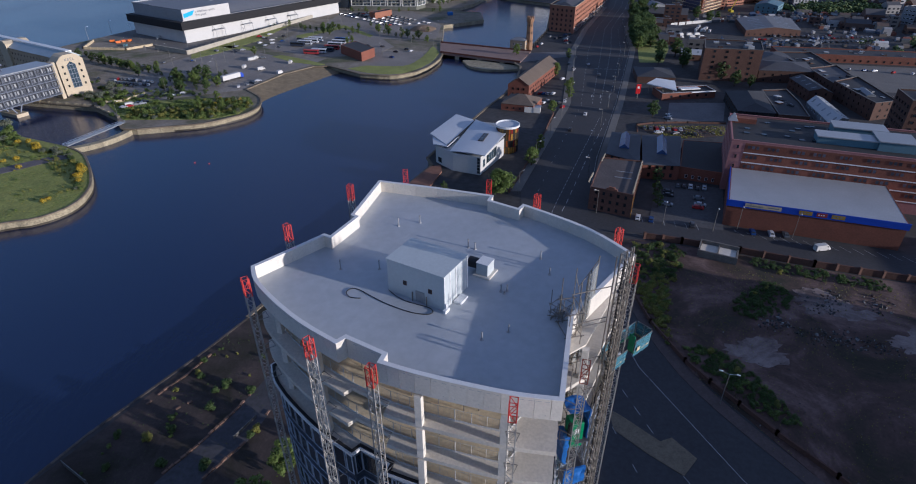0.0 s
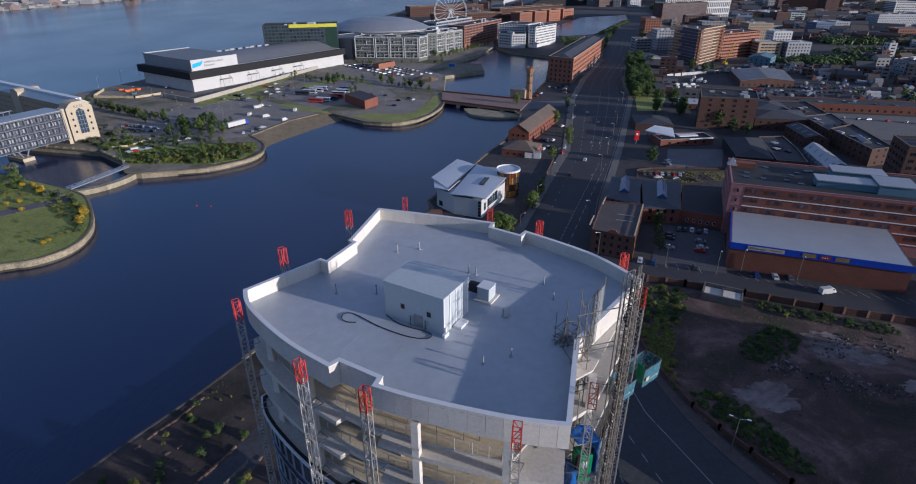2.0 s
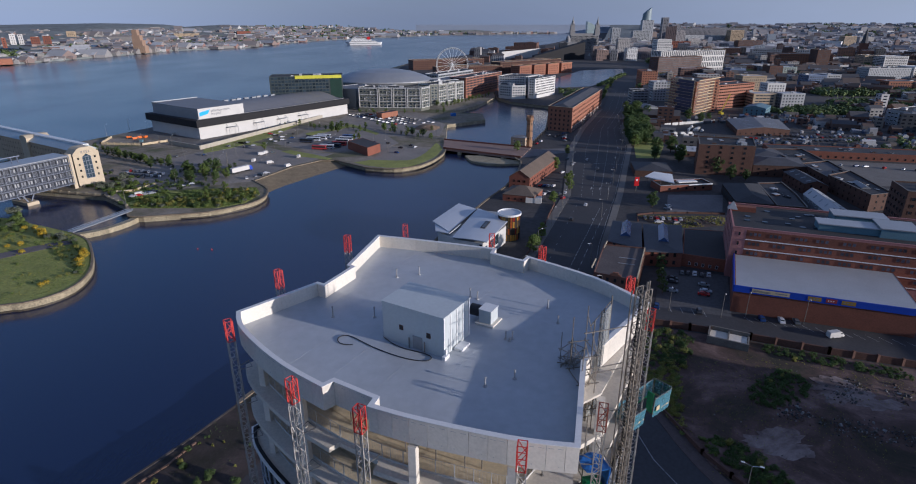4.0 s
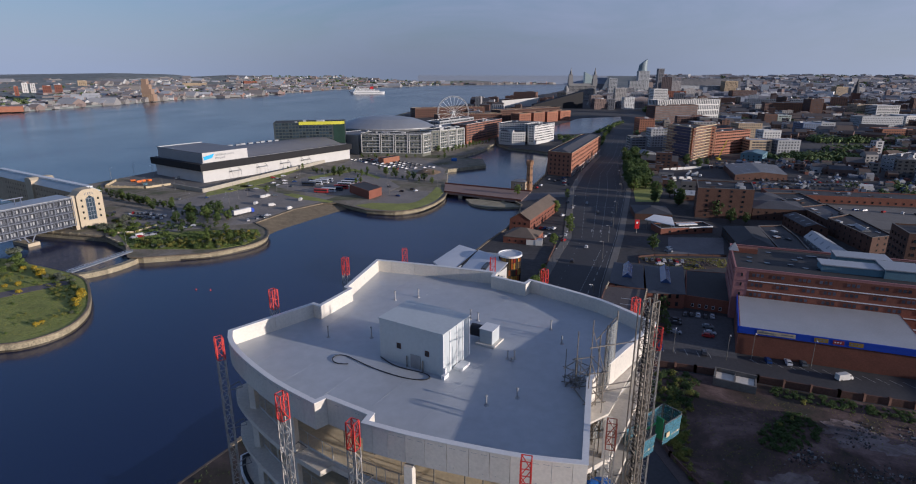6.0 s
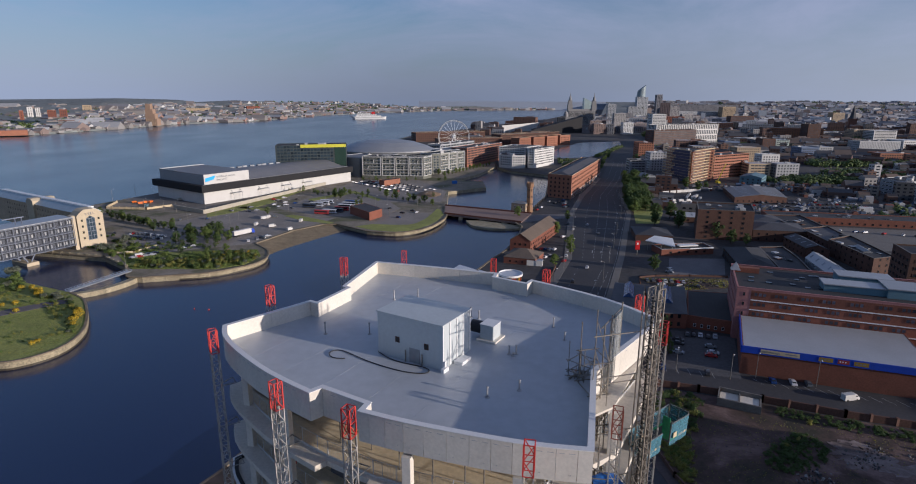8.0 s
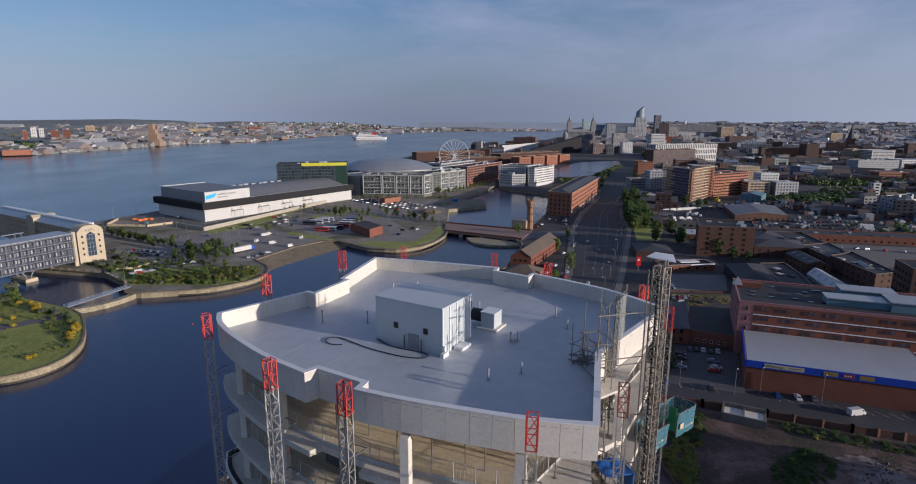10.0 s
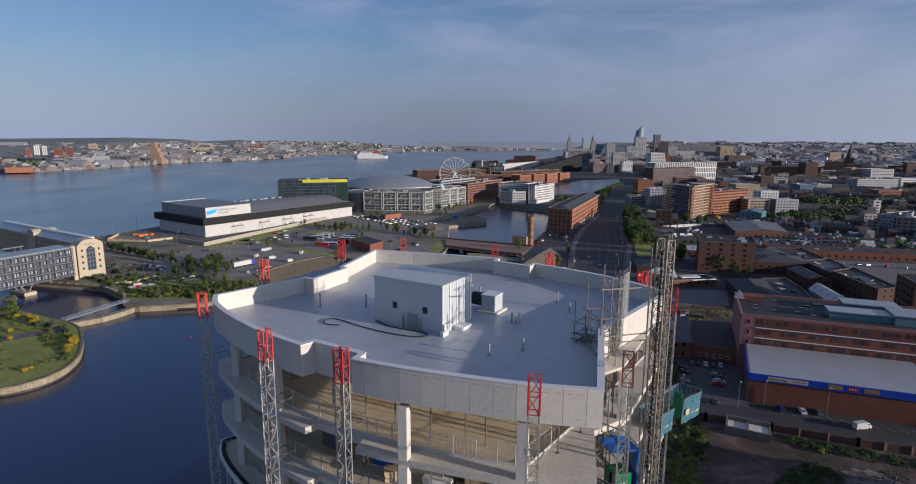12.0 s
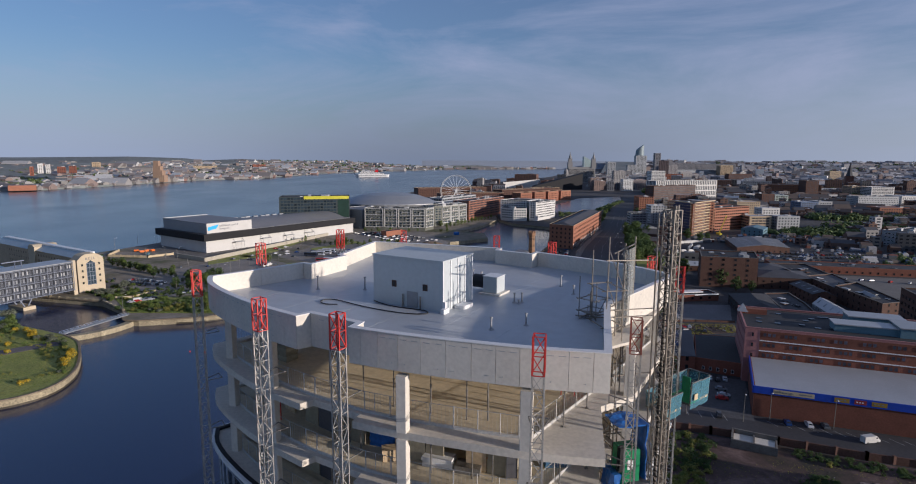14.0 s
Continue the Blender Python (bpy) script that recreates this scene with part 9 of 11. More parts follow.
# unseen warehouses added to the south-east to shade the road and waste ground
for poly, h_ in (([(175, -70), (205, -78), (214, -30), (184, -22)], 17), ([(186, -18), (216, -26), (227.5, 27.4), (197.5, 35.4)], 30), ([(198, 36), (228, 28), (238, 72), (208, 80)], 31), ([(240, 72), (270, 64), (282, 112), (250, 120)], 20), ([(250, 20), (285, 12), (292, 52), (256, 60)], 20), ([(130, -90), (168, -100), (176, -60), (140, -50)], 17), ([(290, 112), (330, 100), (338, 138), (300, 150)], 18)):
    building("yard_warehouse", poly, h_, BRICKDARK, SLATE, "plain dark brick block added out of view to shade the waste ground", win=None, units=0, category="warehouse", group="yard warehouses")


# ---- plants ----

def leaf_cloud(bm, centre, radius, count, size, rng, slot=0, flat=0.8):
    """Small leaf blades strewn through a clump."""
    cx, cy, cz = centre
    for _ in range(count):
        while True:
            v = Vector((rng.uniform(-1, 1), rng.uniform(-1, 1), rng.uniform(-1, 1)))
            if 0.25 < v.length < 1:
                break
        p = Vector((cx + v.x * radius, cy + v.y * radius, cz + v.z * radius * flat))
        n = (v + Vector((rng.uniform(-0.45, 0.45), rng.uniform(-0.45, 0.45), rng.uniform(0.0, 0.7)))).normalized()
        q = n.to_track_quat("Z", "Y")
        s = size * rng.uniform(0.6, 1.3)
        a = rng.uniform(0, math.tau)
        pts = [(math.cos(a + k * math.tau / 4) * s * (1.0 if k % 2 else 0.62), math.sin(a + k * math.tau / 4) * s * (1.0 if k % 2 else 0.62), 0) for k in range(4)]
        bm.faces.new([bm.verts.new(p + q @ Vector(w)) for w in pts]).material_index = slot


def tree_meshes(seed, h, spread, leaf, blades=40, clumps=46):
    rng = random.Random(seed)
    bt, bc = bmesh.new(), bmesh.new()
    add_rod(bt, (0, 0, -0.4), (0, 0, h * 0.42), h * 0.032, h * 0.02, sides=7)
    tips = []
    for k in range(8):
        a = k * math.tau / 8 + rng.uniform(-0.3, 0.3)
        r = spread * rng.uniform(0.35, 0.75)
        z0, z1 = h * rng.uniform(0.24, 0.42), h * rng.uniform(0.5, 0.85)
        tip = (math.cos(a) * r, math.sin(a) * r, z1)
        add_rod(bt, (0, 0, z0), tip, h * 0.014, h * 0.004, sides=5)
        tips.append(tip)
    add_rod(bt, (0, 0, h * 0.42), (rng.uniform(-0.3, 0.3), rng.uniform(-0.3, 0.3), h * 0.86), h * 0.02, h * 0.005, sides=6)
    for k in range(clumps):
        a = rng.uniform(0, math.tau)
        z = h * (0.16 + 0.80 * rng.random())
        belt = math.sin(math.pi * min(1, max(0.12, (z / h - 0.06) / 0.96))) ** 0.6
        r = spread * belt * math.sqrt(rng.random()) * 0.85
        leaf_cloud(bc, (math.cos(a) * r, math.sin(a) * r, z), spread * rng.uniform(0.2, 0.36), blades, h * 0.035, rng)
    return mesh_of("trunk", bt, BARK), mesh_of("crown", bc, leaf)


TREE_KINDS = [tree_meshes(11, 9, 3.6, LEAF), tree_meshes(12, 11, 4.2, LEAFDARK), tree_meshes(13, 8, 2.6, LEAF), tree_meshes(14, 6, 2.2, LEAFDARK, 34, 34), tree_meshes(15, 13, 5.2, LEAFDARK, 44, 64), tree_meshes(16, 9.5, 5.8, LEAF, 60, 90)]


def tree(x, y, kind, scale, label, group, z=LAND, turn=0.0):
    t = thing("tree", Matrix.Translation((x, y, z)) @ Matrix.Rotation(turn, 4, "Z") @ Matrix.Scale(scale, 4), label, "tree", group)
    trunk, crown = TREE_KINDS[kind]
    piece("trunk", trunk, t)
    piece("crown", crown, t)
    return t


def shrub_mesh(seed, leaf, r=1.0, bloom=None):
    rng = random.Random(seed)
    bm = bmesh.new()
    for k in range(9):
        a, d = rng.uniform(0, math.tau), rng.uniform(0, 0.7) * r
        leaf_cloud(bm, (math.cos(a) * d, math.sin(a) * d, r * rng.uniform(0.3, 0.85)), r * rng.uniform(0.3, 0.5), 70, r * 0.10, rng, 0)
        if bloom:
            leaf_cloud(bm, (math.cos(a) * d, math.sin(a) * d, r * rng.uniform(0.5, 0.9)), r * rng.uniform(0.4, 0.55), 70, r * 0.12, rng, 1, 0.8)
    return mesh_of("shrub", bm, [leaf, bloom] if bloom else leaf)


OLIVE = shade("olive_leaves", (0.27, 0.265, 0.055), 0.8, var=0.2, big=0.3, small=1.6, bump=0.0, rnd=0.25, island=True)
SILVER = shade("grey_green_leaves", (0.20, 0.22, 0.15), 0.8, var=0.3, big=0.3, small=1.6, bump=0.0, rnd=0.35, island=True)
for m_ in (OLIVE, SILVER):
    leafy(m_)
SHRUBS = [shrub_mesh(31, LEAF), shrub_mesh(32, LEAFDARK), shrub_mesh(33, OLIVE), shrub_mesh(34, SILVER), shrub_mesh(35, OLIVE, bloom=GORSE)]
SHRUB_LABELS = ["leafy green shrub on rough ground", "dark green shrub on rough ground", "olive green shrub on rough ground", "grey-green shrub on rough ground", "gorse bush with bright yellow blossom"]


def shrub(x, y, kind, r, group, z=LAND, turn=0.0):
    ob = new("shrub", SHRUBS[kind])
    ob.matrix_basis = Matrix.Translation((x, y, z - 0.16)) @ Matrix.Rotation(turn, 4, "Z") @ Matrix.Scale(r, 4)
    return tagged(ob, SHRUB_LABELS[kind], "shrub", group)


def inside(x, y, poly):
    hit = False
    for i in range(len(poly)):
        (x0, y0), (x1, y1) = poly[i - 1], poly[i]
        if (y0 > y) != (y1 > y) and x < (x1 - x0) * (y - y0) / (y1 - y0) + x0:
            hit = not hit
    return hit


def thicket(poly, count, kinds, sizes, group, seed, z=LAND + 0.1):
    rng = random.Random(seed)
    if seed in (3, 6, 10, 12, 13, 14, 15, 16, 19, 20, 21):
        # low growth that cannot be told apart: one mesh of leaf clumps
        xs, ys = [p[0] for p in poly], [p[1] for p in poly]
        bm, done = bmesh.new(), 0
        while done < count:
            x, y = rng.uniform(min(xs), max(xs)), rng.uniform(min(ys), max(ys))
            if inside(x, y, poly):
                done += 1
                r, slot = rng.uniform(*sizes), kinds[done % len(kinds)] % 3
                for k in range(5):
                    leaf_cloud(bm, (x + rng.uniform(-0.6, 0.6) * r, y + rng.uniform(-0.6, 0.6) * r, z + r * rng.uniform(0.2, 0.75)), r * rng.uniform(0.35, 0.6), 44, max(0.1, r * 0.11), rng, slot)
        solid("undergrowth", bm, [LEAF, LEAFDARK, OLIVE], "tangled low green and olive undergrowth", "undergrowth", "stuff")
        return
    xs, ys = [p[0] for p in poly], [p[1] for p in poly]
    done = 0
    while done < count:
        x, y = rng.uniform(min(xs), max(xs)), rng.uniform(min(ys), max(ys))
        if inside(x, y, poly):
            shrub(x, y, rng.choice(kinds), rng.uniform(*sizes), group, z, rng.uniform(0, 6))
            done += 1


def tufts(name, poly, count, size, material, label, seed, z=LAND + 0.1):
    """Rough grass: many upright blades in one mesh."""
    rng = random.Random(seed)
    xs, ys = [p[0] for p in poly], [p[1] for p in poly]
    verts, faces, done = [], [], 0
    while done < count:
        x, y = rng.uniform(min(xs), max(xs)), rng.uniform(min(ys), max(ys))
        if not inside(x, y, poly):
            continue
        if noise.noise((x * 0.09, y * 0.09, seed)) < -0.25:
            done += 0.2
            continue
        done += 1
        a, s, h = rng.uniform(0, math.pi), size * rng.uniform(0.5, 1.3), size * rng.uniform(0.5, 1.4)
        dx, dy = math.cos(a) * s, math.sin(a) * s
        lx, ly = rng.uniform(-0.4, 0.4) * h, rng.uniform(-0.4, 0.4) * h
        b = len(verts)
        verts += [(x - dx, y - dy, z - 0.02), (x + dx, y + dy, z - 0.02), (x + dx * 0.4 + lx, y + dy * 0.4 + ly, z + h), (x - dx * 0.6 + lx, y - dy * 0.6 + ly, z + h * 0.8)]
        faces.append((b, b + 1, b + 2, b + 3))
    data = bpy.data.meshes.new(name)
    data.from_pydata(verts, [], faces)
    data.materials.append(material)
    return tagged(new(name, data), label, "grass", kind="stuff")


WEST_TREES = [(-251, 421), (-230, 406), (-222, 403), (-212, 397), (-279, 440), (-206, 406), (-164, 329), (-173, 359), (-168, 379), (-163, 385), (-150, 373), (-154, 370), (-158, 363), (-151, 385), (-164, 346), (-177, 350), (-177, 341)] + [(-262.7, 427.0), (-256.6, 423.8), (-248.1, 417.6), (-241.3, 413.3), (-234.3, 409.7), (-226.1, 403.7), (-219.3, 399.7), (-209.7, 385.7), (-206.3, 394.1), (-198.3, 388.6), (-184.1, 380.6), (-175.2, 370.3), (-170.0, 370.3), (-161.7, 365.4), (-160.5, 380.8), (-148.5, 360.6), (-151.1, 351.1), (-181.6, 360.3), (-171.1, 346.4), (-167.2, 348.7)]
COACH_TREES = [(-131, 538), (-120, 535), (-115, 541), (-108, 538), (-102, 543), (-86, 524), (-74, 558), (-58, 540), (-44, 531), (-31, 496), (-163, 554), (-150, 559), (-83, 540), (-66, 534), (-20, 528), (-42, 502)] + [(-111.7, 524.2), (-105.5, 519.5), (-100.1, 539.1), (-94.1, 536.2), (-106.4, 544.1), (-87.8, 513.3), (-80.8, 484.5), (-81.6, 524.6), (-63.9, 529.8), (-40.9, 515.8), (-35.7, 515.9), (-29.1, 506.9), (-25.1, 514.2), (-19.2, 485.4), (-84.2, 480.4), (-149.4, 445.4)]
WEST_CARS = [(-212.1, 376.1), (-209.9, 376.1), (-206.4, 375.1), (-202.6, 372.6), (-198.8, 370.1), (-194.4, 367.6), (-218.6, 372.4), (-213.4, 367.4), (-209.0, 365.0), (-202.1, 360.2), (-180.7, 324.4), (-178.6, 327.2), (-184.3, 337.6), (-182.6, 339.8), (-172.7, 342.0), (-166.8, 339.0), (-163.8, 346.5), (-189.6, 426.5), (-207.6, 421.2), (-182.7, 457.3), (-231.7, 377.5), (-186.9, 365.2)]
COACH_CARS = [(-42.3, 450.2), (-34.4, 459.1), (-30.9, 452.5), (-43.8, 432.8), (-54.3, 468.8), (-66.8, 472.6), (-156.1, 503.2), (-149.9, 496.3), (-156.7, 485.2), (-159.7, 506.7), (-172.3, 472.8), (-127.8, 366.6), (-125.2, 370.6), (-139.9, 433.7), (-182.7, 457.3)]
WEST_CARS += [(-129.5, 361.9), (-126.2, 365.0), (-133.6, 357.1), (-172.5, 341.2), (-167.2, 338.6), (-162.9, 344.1)] + [(-219 + 2.9 * k, 377.5 - 0.95 * k) for k in range(10)] + [(-216 + 3.0 * k, 369 - 0.9 * k) for k in range(9)] + [(-186 + 2.6 * k, 317 + 2.2 * k) for k in range(4)]
COACH_CARS += [(-189, 425.7), (-168, 455), (-163, 460), (-150, 476), (-146, 484), (-140, 492), (-137, 470), (-128, 500), (-158, 520), (-165, 512), (-144, 512)]
VANS = [(-146.3, 427.0), (-144.5, 431.6), (-144.7, 405.1), (-131.4, 399.4), (-116.0, 389.3), (-115.4, 417.7), (-183.8, 320.4), (-248.9, 508.1)]
COACHES = [(-122.9, 473.4), (-118.4, 479.9), (-114.5, 486.6), (-112.3, 493.4), (-106.1, 445.9), (-100.8, 449.5), (-96.2, 453.9), (-93.0, 461.4), (-92.6, 472.3), (-91.0, 481.9), (-90.0, 490.3)]
SKIPS = [(-282.2, 494.4), (-275.0, 490.2), (-273.1, 494.5), (-269.0, 496.3), (-263.1, 478.0)]
LAMPS_W = [(-303, 534), (-277, 519), (-226, 513), (-178, 416), (-164, 423), (-181, 458), (-136, 457), (-145, 530), (-97, 457), (-91, 490), (-57, 478), (-41, 489), (-12, 527), (-211, 439), (-160, 382), (-239, 460), (-255, 460)] + [(-173.1, 500.3), (-140.8, 421.9), (-130.4, 475.7), (-132.9, 523.8), (-118.5, 514.6), (-113.0, 554.4), (-102.7, 565.4), (-67.3, 476.6), (-50.8, 436.1), (-51.0, 511.1), (-31.6, 477.0), (-25.4, 493.7), (-13.8, 471.7), (-8.0, 479.8), (-143.9, 452.6), (-161.1, 434.8), (-161.8, 400.2), (-88.1, 594.6), (-101.2, 598.0), (-308.9, 507.2), (-200.0, 448.3), (-188.8, 394.2), (-158.6, 391.7), (-178.0, 295.7), (-173.1, 344.2), (-226.8, 455.3)]
YARD_CARS = [(92.3, 208.2), (94.6, 207.8), (97.1, 207.1), (99.5, 205.9), (102.3, 205.9), (86.6, 202.7), (85.5, 199.7), (82.5, 191.9), (96.5, 196.6), (95.0, 191.2), (93.2, 188.8)]
STREET_CARS = [(68.3, 181.5), (72.6, 179.7), (86.2, 175.6), (105.3, 170.0), (111.3, 168.7), (115.9, 167.9), (123.2, 158.5)]
YARD_TREES = [(84.7, 212.0), (80.4, 199.2), (78.5, 190.8)]
OFFICE_CARS = [(51, 312), (59, 321), (62, 319), (66, 322), (84, 392), (73, 370), (69, 465), (74, 475), (85, 503), (89, 496), (93, 500), (53.9, 338.3), (56.2, 337.5), (58.6, 337.0), (61.6, 337.1), (84.2, 410.0), (85.2, 397.8), (53.2, 319.3), (56.1, 323.4), (62.9, 311.5)]
ROAD_CARS = [(60.5, 274.6), (73.1, 298.6), (99.0, 379.1), (97.8, 407.0)]
EAST_TREES = [(70, 379), (75, 351), (72, 346), (70, 329), (56, 304), (41.6, 248.6), (38.5, 240), (35.3, 231.3), (87, 427), (50, 438)]
QUAY_BUSHES = [(-73.6, 84.7), (-66.3, 83.9), (-62.3, 86.6), (-63.7, 89.9), (-63.0, 103.8), (-62.2, 102.6), (-56.6, 97.8), (-54.8, 99.5), (-55.8, 92.4), (-44.3, 84.7), (-43.6, 86.2), (-51.6, 76.6), (-61.0, 77.4), (-71.9, 76.5), (-63.5, 108.5), (-48.0, 98.0)]
WASTE_BUSHES = [(68.3, 143.3), (62.6, 151.5), (63.9, 146.5), (89.4, 134.0), (94.3, 136.9), (83.5, 128.5), (66.2, 108.9), (70.1, 101.9), (72.4, 97.1), (74.7, 91.5), (64.4, 111.5), (92.0, 130.2), (72.3, 153.1), (113.8, 143.3), (102.5, 145.1)]
RUBBLE = [(88.4, 120.0), (89.6, 121.0), (100.6, 114.5), (104.0, 113.3), (108.5, 112.1), (97.5, 114.8), (122.1, 128.0), (112.0, 131.7), (106.5, 128.0), (112.5, 110.0)]

rng = random.Random(77)
for x, y in ((-163.4, 302.9), (-159.5, 307.3), (-158.8, 316.4), (-146.4, 305.2), (-141.6, 312.1), (-136.0, 316.8), (-128.6, 313.3), (-126.7, 326.6), (-166.1, 301.6), (-137.8, 331.4), (-148.7, 341.6), (-152, 311), (-132, 322), (-144, 320)):
    tree(x, y, rng.choice([0, 2, 3]), rng.uniform(0.42, 0.66), "bushy young green tree on the dock point", "bushy trees on the west point", turn=rng.uniform(0, 6))
for x, y in ((-171, 364), (-166.5, 370), (-157.7, 370), (-147, 359), (-162, 360), (-153, 356), (-176, 368)):
    tree(x, y, rng.choice([0, 1]), rng.uniform(0.7, 0.95), "full dark green tree between car parks", "trees by the west car park", turn=rng.uniform(0, 6))
for x, y in ((-137.0, 548.7), (-127.7, 544.5), (-113.3, 530.9), (-105.8, 521.7), (-63.7, 528.4), (-57.9, 521.9), (-53.5, 515.5), (-46.8, 509.2), (-41.7, 506.8), (-36.6, 504.4), (-26.5, 499.6)):
    tree(x, y, rng.choice([1, 3]), rng.uniform(0.6, 0.85), "round dark green tree beside the coach park", "trees by the coach park", turn=rng.uniform(0, 6))
for k, (x, y) in enumerate(WEST_TREES):
    tree(x, y, rng.choice([1, 1, 3, 3, 0]), rng.uniform(0.5, 0.75), "young round-crowned tree beside a car park", "trees by the west car park", turn=rng.uniform(0, 6))
for k, (x, y) in enumerate(COACH_TREES):
    tree(x, y, rng.choice([0, 2, 3]), rng.uniform(0.55, 0.8), "small green street tree by the coach park", "trees by the coach park", turn=rng.uniform(0, 6))
for x, y in [(-38, 673), (-29, 681), (-19, 690), (-9, 709), (2, 728), (13, 759), (-110, 688), (-89, 679), (-68, 669), (-54, 665), (-48, 673)]:
    tree(x, y, rng.choice([0, 2, 3]), rng.uniform(0.7, 1.0), "small leafy tree before the dockside flats", "trees by the flats", turn=rng.uniform(0, 6))
for x, y in [(-194, 323), (-193, 331), (-191, 341), (-187, 349), (-219, 355), (-216, 361), (-214, 351), (-209, 329), (-202, 322), (-218, 338)]:
    for dx, dy in ((0, 0), (2.2, -0.6), (-1.6, 1.9)):
        shrub(x + dx, y + dy, rng.choice([0, 1, 2]), rng.uniform(1.2, 2.0), "hedge shrubs by the quay flats", LAND + 0.05, rng.uniform(0, 6))
for x, y in EAST_TREES:
    tree(x, y, rng.choice([0, 0, 2]), rng.uniform(0.7, 1.0), "leafy green tree beside the brick offices", "trees by the offices", turn=rng.uniform(0, 6))
for x, y in YARD_TREES:
    tree(x, y, 3, rng.uniform(0.9, 1.15), "dark green tree in the brick yard", "trees in the yard", turn=rng.uniform(0, 6))
tree(19.5, 204.0, 5, 1.0, "broad round leafy tree behind the tower", "trees by the offices")
tree(-3, 205, 3, 0.8, "small round leafy tree by the white building", "trees by the offices")
for k in range(44):
    y = 456 + 132 * (k + rng.random()) / 44
    x = 145 + (y - 452) * 0.25 + (k % 3) * 6 + rng.uniform(-2, 2)
    tree(x, y, rng.choice([1, 4, 4]), rng.uniform(0.85, 1.2), "tall dense dark green tree beside the main road", "grove by the road", turn=rng.uniform(0, 6))
for x, y, sc_ in ((148, 409, 0.9), (162, 399, 0.95), (165, 404, 0.8), (178, 352, 0.9), (186, 349, 0.7), (246, 566, 1.0), (240, 583, 1.1), (258, 576, 0.8)):
    tree(x, y, 1, sc_, "dark green tree among brick yards", "trees in the yard", turn=x)
for k in range(14):
    f = k / 13
    tree(-12 + 60 * f, 676 + 110 * f + rng.uniform(-3, 3), rng.choice([0, 2, 3]), rng.uniform(0.55, 0.8), "small tree before the dockside flats", "trees by the flats", turn=rng.uniform(0, 6))
for k in range(12):
    tree(rng.uniform(-106, -10), rng.uniform(630, 646), rng.choice([0, 2, 3]), rng.uniform(0.45, 0.7), "small tree before the dockside flats", "trees by the flats", turn=rng.uniform(0, 6))
for k in range(12):
    y = 690 + k * 22
    tree(road_right(y) - 40 + rng.uniform(-2, 2), y, rng.choice([0, 1]), rng.uniform(0.6, 0.9), "street tree in the central verge", "grove by the road", turn=rng.uniform(0, 6))
for x, y, sc in ((108.5, 294.5, 0.85), (174.8, 367, 1.0), (146.8, 455, 1.1), (155.9, 430, 1.0), (168, 432, 1.2), (166, 407, 0.9), (195, 575, 1.5), (193, 640, 1.3), (199, 620, 1.3), (190, 600, 1.4)):
    tree(x, y, rng.choice([0, 1, 4]), sc, "leafy green tree near the main road", "trees by the offices" if y < 380 else "grove by the road", turn=x)
# west dock point
thicket([(-176, 297), (-130, 296), (-117, 304), (-113.5, 318), (-121, 333), (-150, 318), (-178, 312)], 120, [0, 0, 1, 2, 2, 3], (1.0, 2.6), "shrubs on the west point", 1)
thicket([(-150, 330), (-124, 334), (-118, 322), (-126, 316), (-140, 322)], 14, [4, 2, 2], (0.9, 1.5), "shrubs on the west point", 2)
thicket([(-212, 340), (-214, 352), (-178, 345), (-150, 352), (-148, 340), (-180, 330)], 60, [0, 1, 1, 3], (0.9, 2.2), "shrubs on the west point", 3)
thicket([(-206, 326), (-196, 330), (-206, 352), (-214, 344)], 16, [3, 0], (1.6, 3.0), "shrubs by the quay flats", 4)
thicket([(-174, 299), (-130, 298), (-119, 305), (-115.5, 318), (-122, 331), (-150, 320), (-176, 310)], 150, [0, 0, 2], (0.7, 1.8), "shrubs on the west point", 19)
# south point
thicket([(-183, 252), (-162, 231), (-152, 210), (-158, 206), (-170, 226), (-192, 246)], 60, [2, 0, 2, 1], (0.4, 1.3), "shrubs on the grassy point", 20)
thicket([(-215, 180), (-166, 190), (-158, 205), (-175, 228), (-220, 240)], 40, [0, 2, 0], (0.3, 1.0), "shrubs on the grassy point", 21)
thicket([(-183, 255), (-160, 230), (-149, 210), (-152, 204), (-168, 232), (-190, 250)], 18, [2, 0, 1, 3], (0.7, 1.5), "shrubs on the grassy point", 5)
thicket([(-250, 270), (-192, 256), (-170, 238), (-186, 236), (-252, 248)], 70, [2, 0, 2], (0.6, 1.7), "shrubs on the grassy point", 6)
thicket([(-260, 282), (-210, 268), (-212, 258), (-262, 266)], 18, [0, 3, 1], (1.8, 3.2), "shrubs on the grassy point", 7)
tufts("point_grass", [(-230, 165), (-163, 184), (-154, 190), (-149, 200), (-149, 212), (-160, 231), (-182, 250), (-260, 262), (-260, 180)], 14000, 0.16, LEAF, "long rough green grass on the dock point", 8, LAND + 0.01)
tufts("dry_grass", [(-230, 165), (-163, 184), (-154, 190), (-149, 200), (-149, 212), (-160, 231), (-182, 250), (-260, 262), (-260, 180)], 6000, 0.17, OLIVE, "dry yellowish grass tufts on the dock point", 18, LAND + 0.01)
tufts("bank_grass", [(-216, 345), (-176, 296), (-130, 296), (-117, 305), (-114, 322), (-121, 337), (-170, 330)], 14000, 0.25, LEAF, "long rough grass between shrubs", 9)
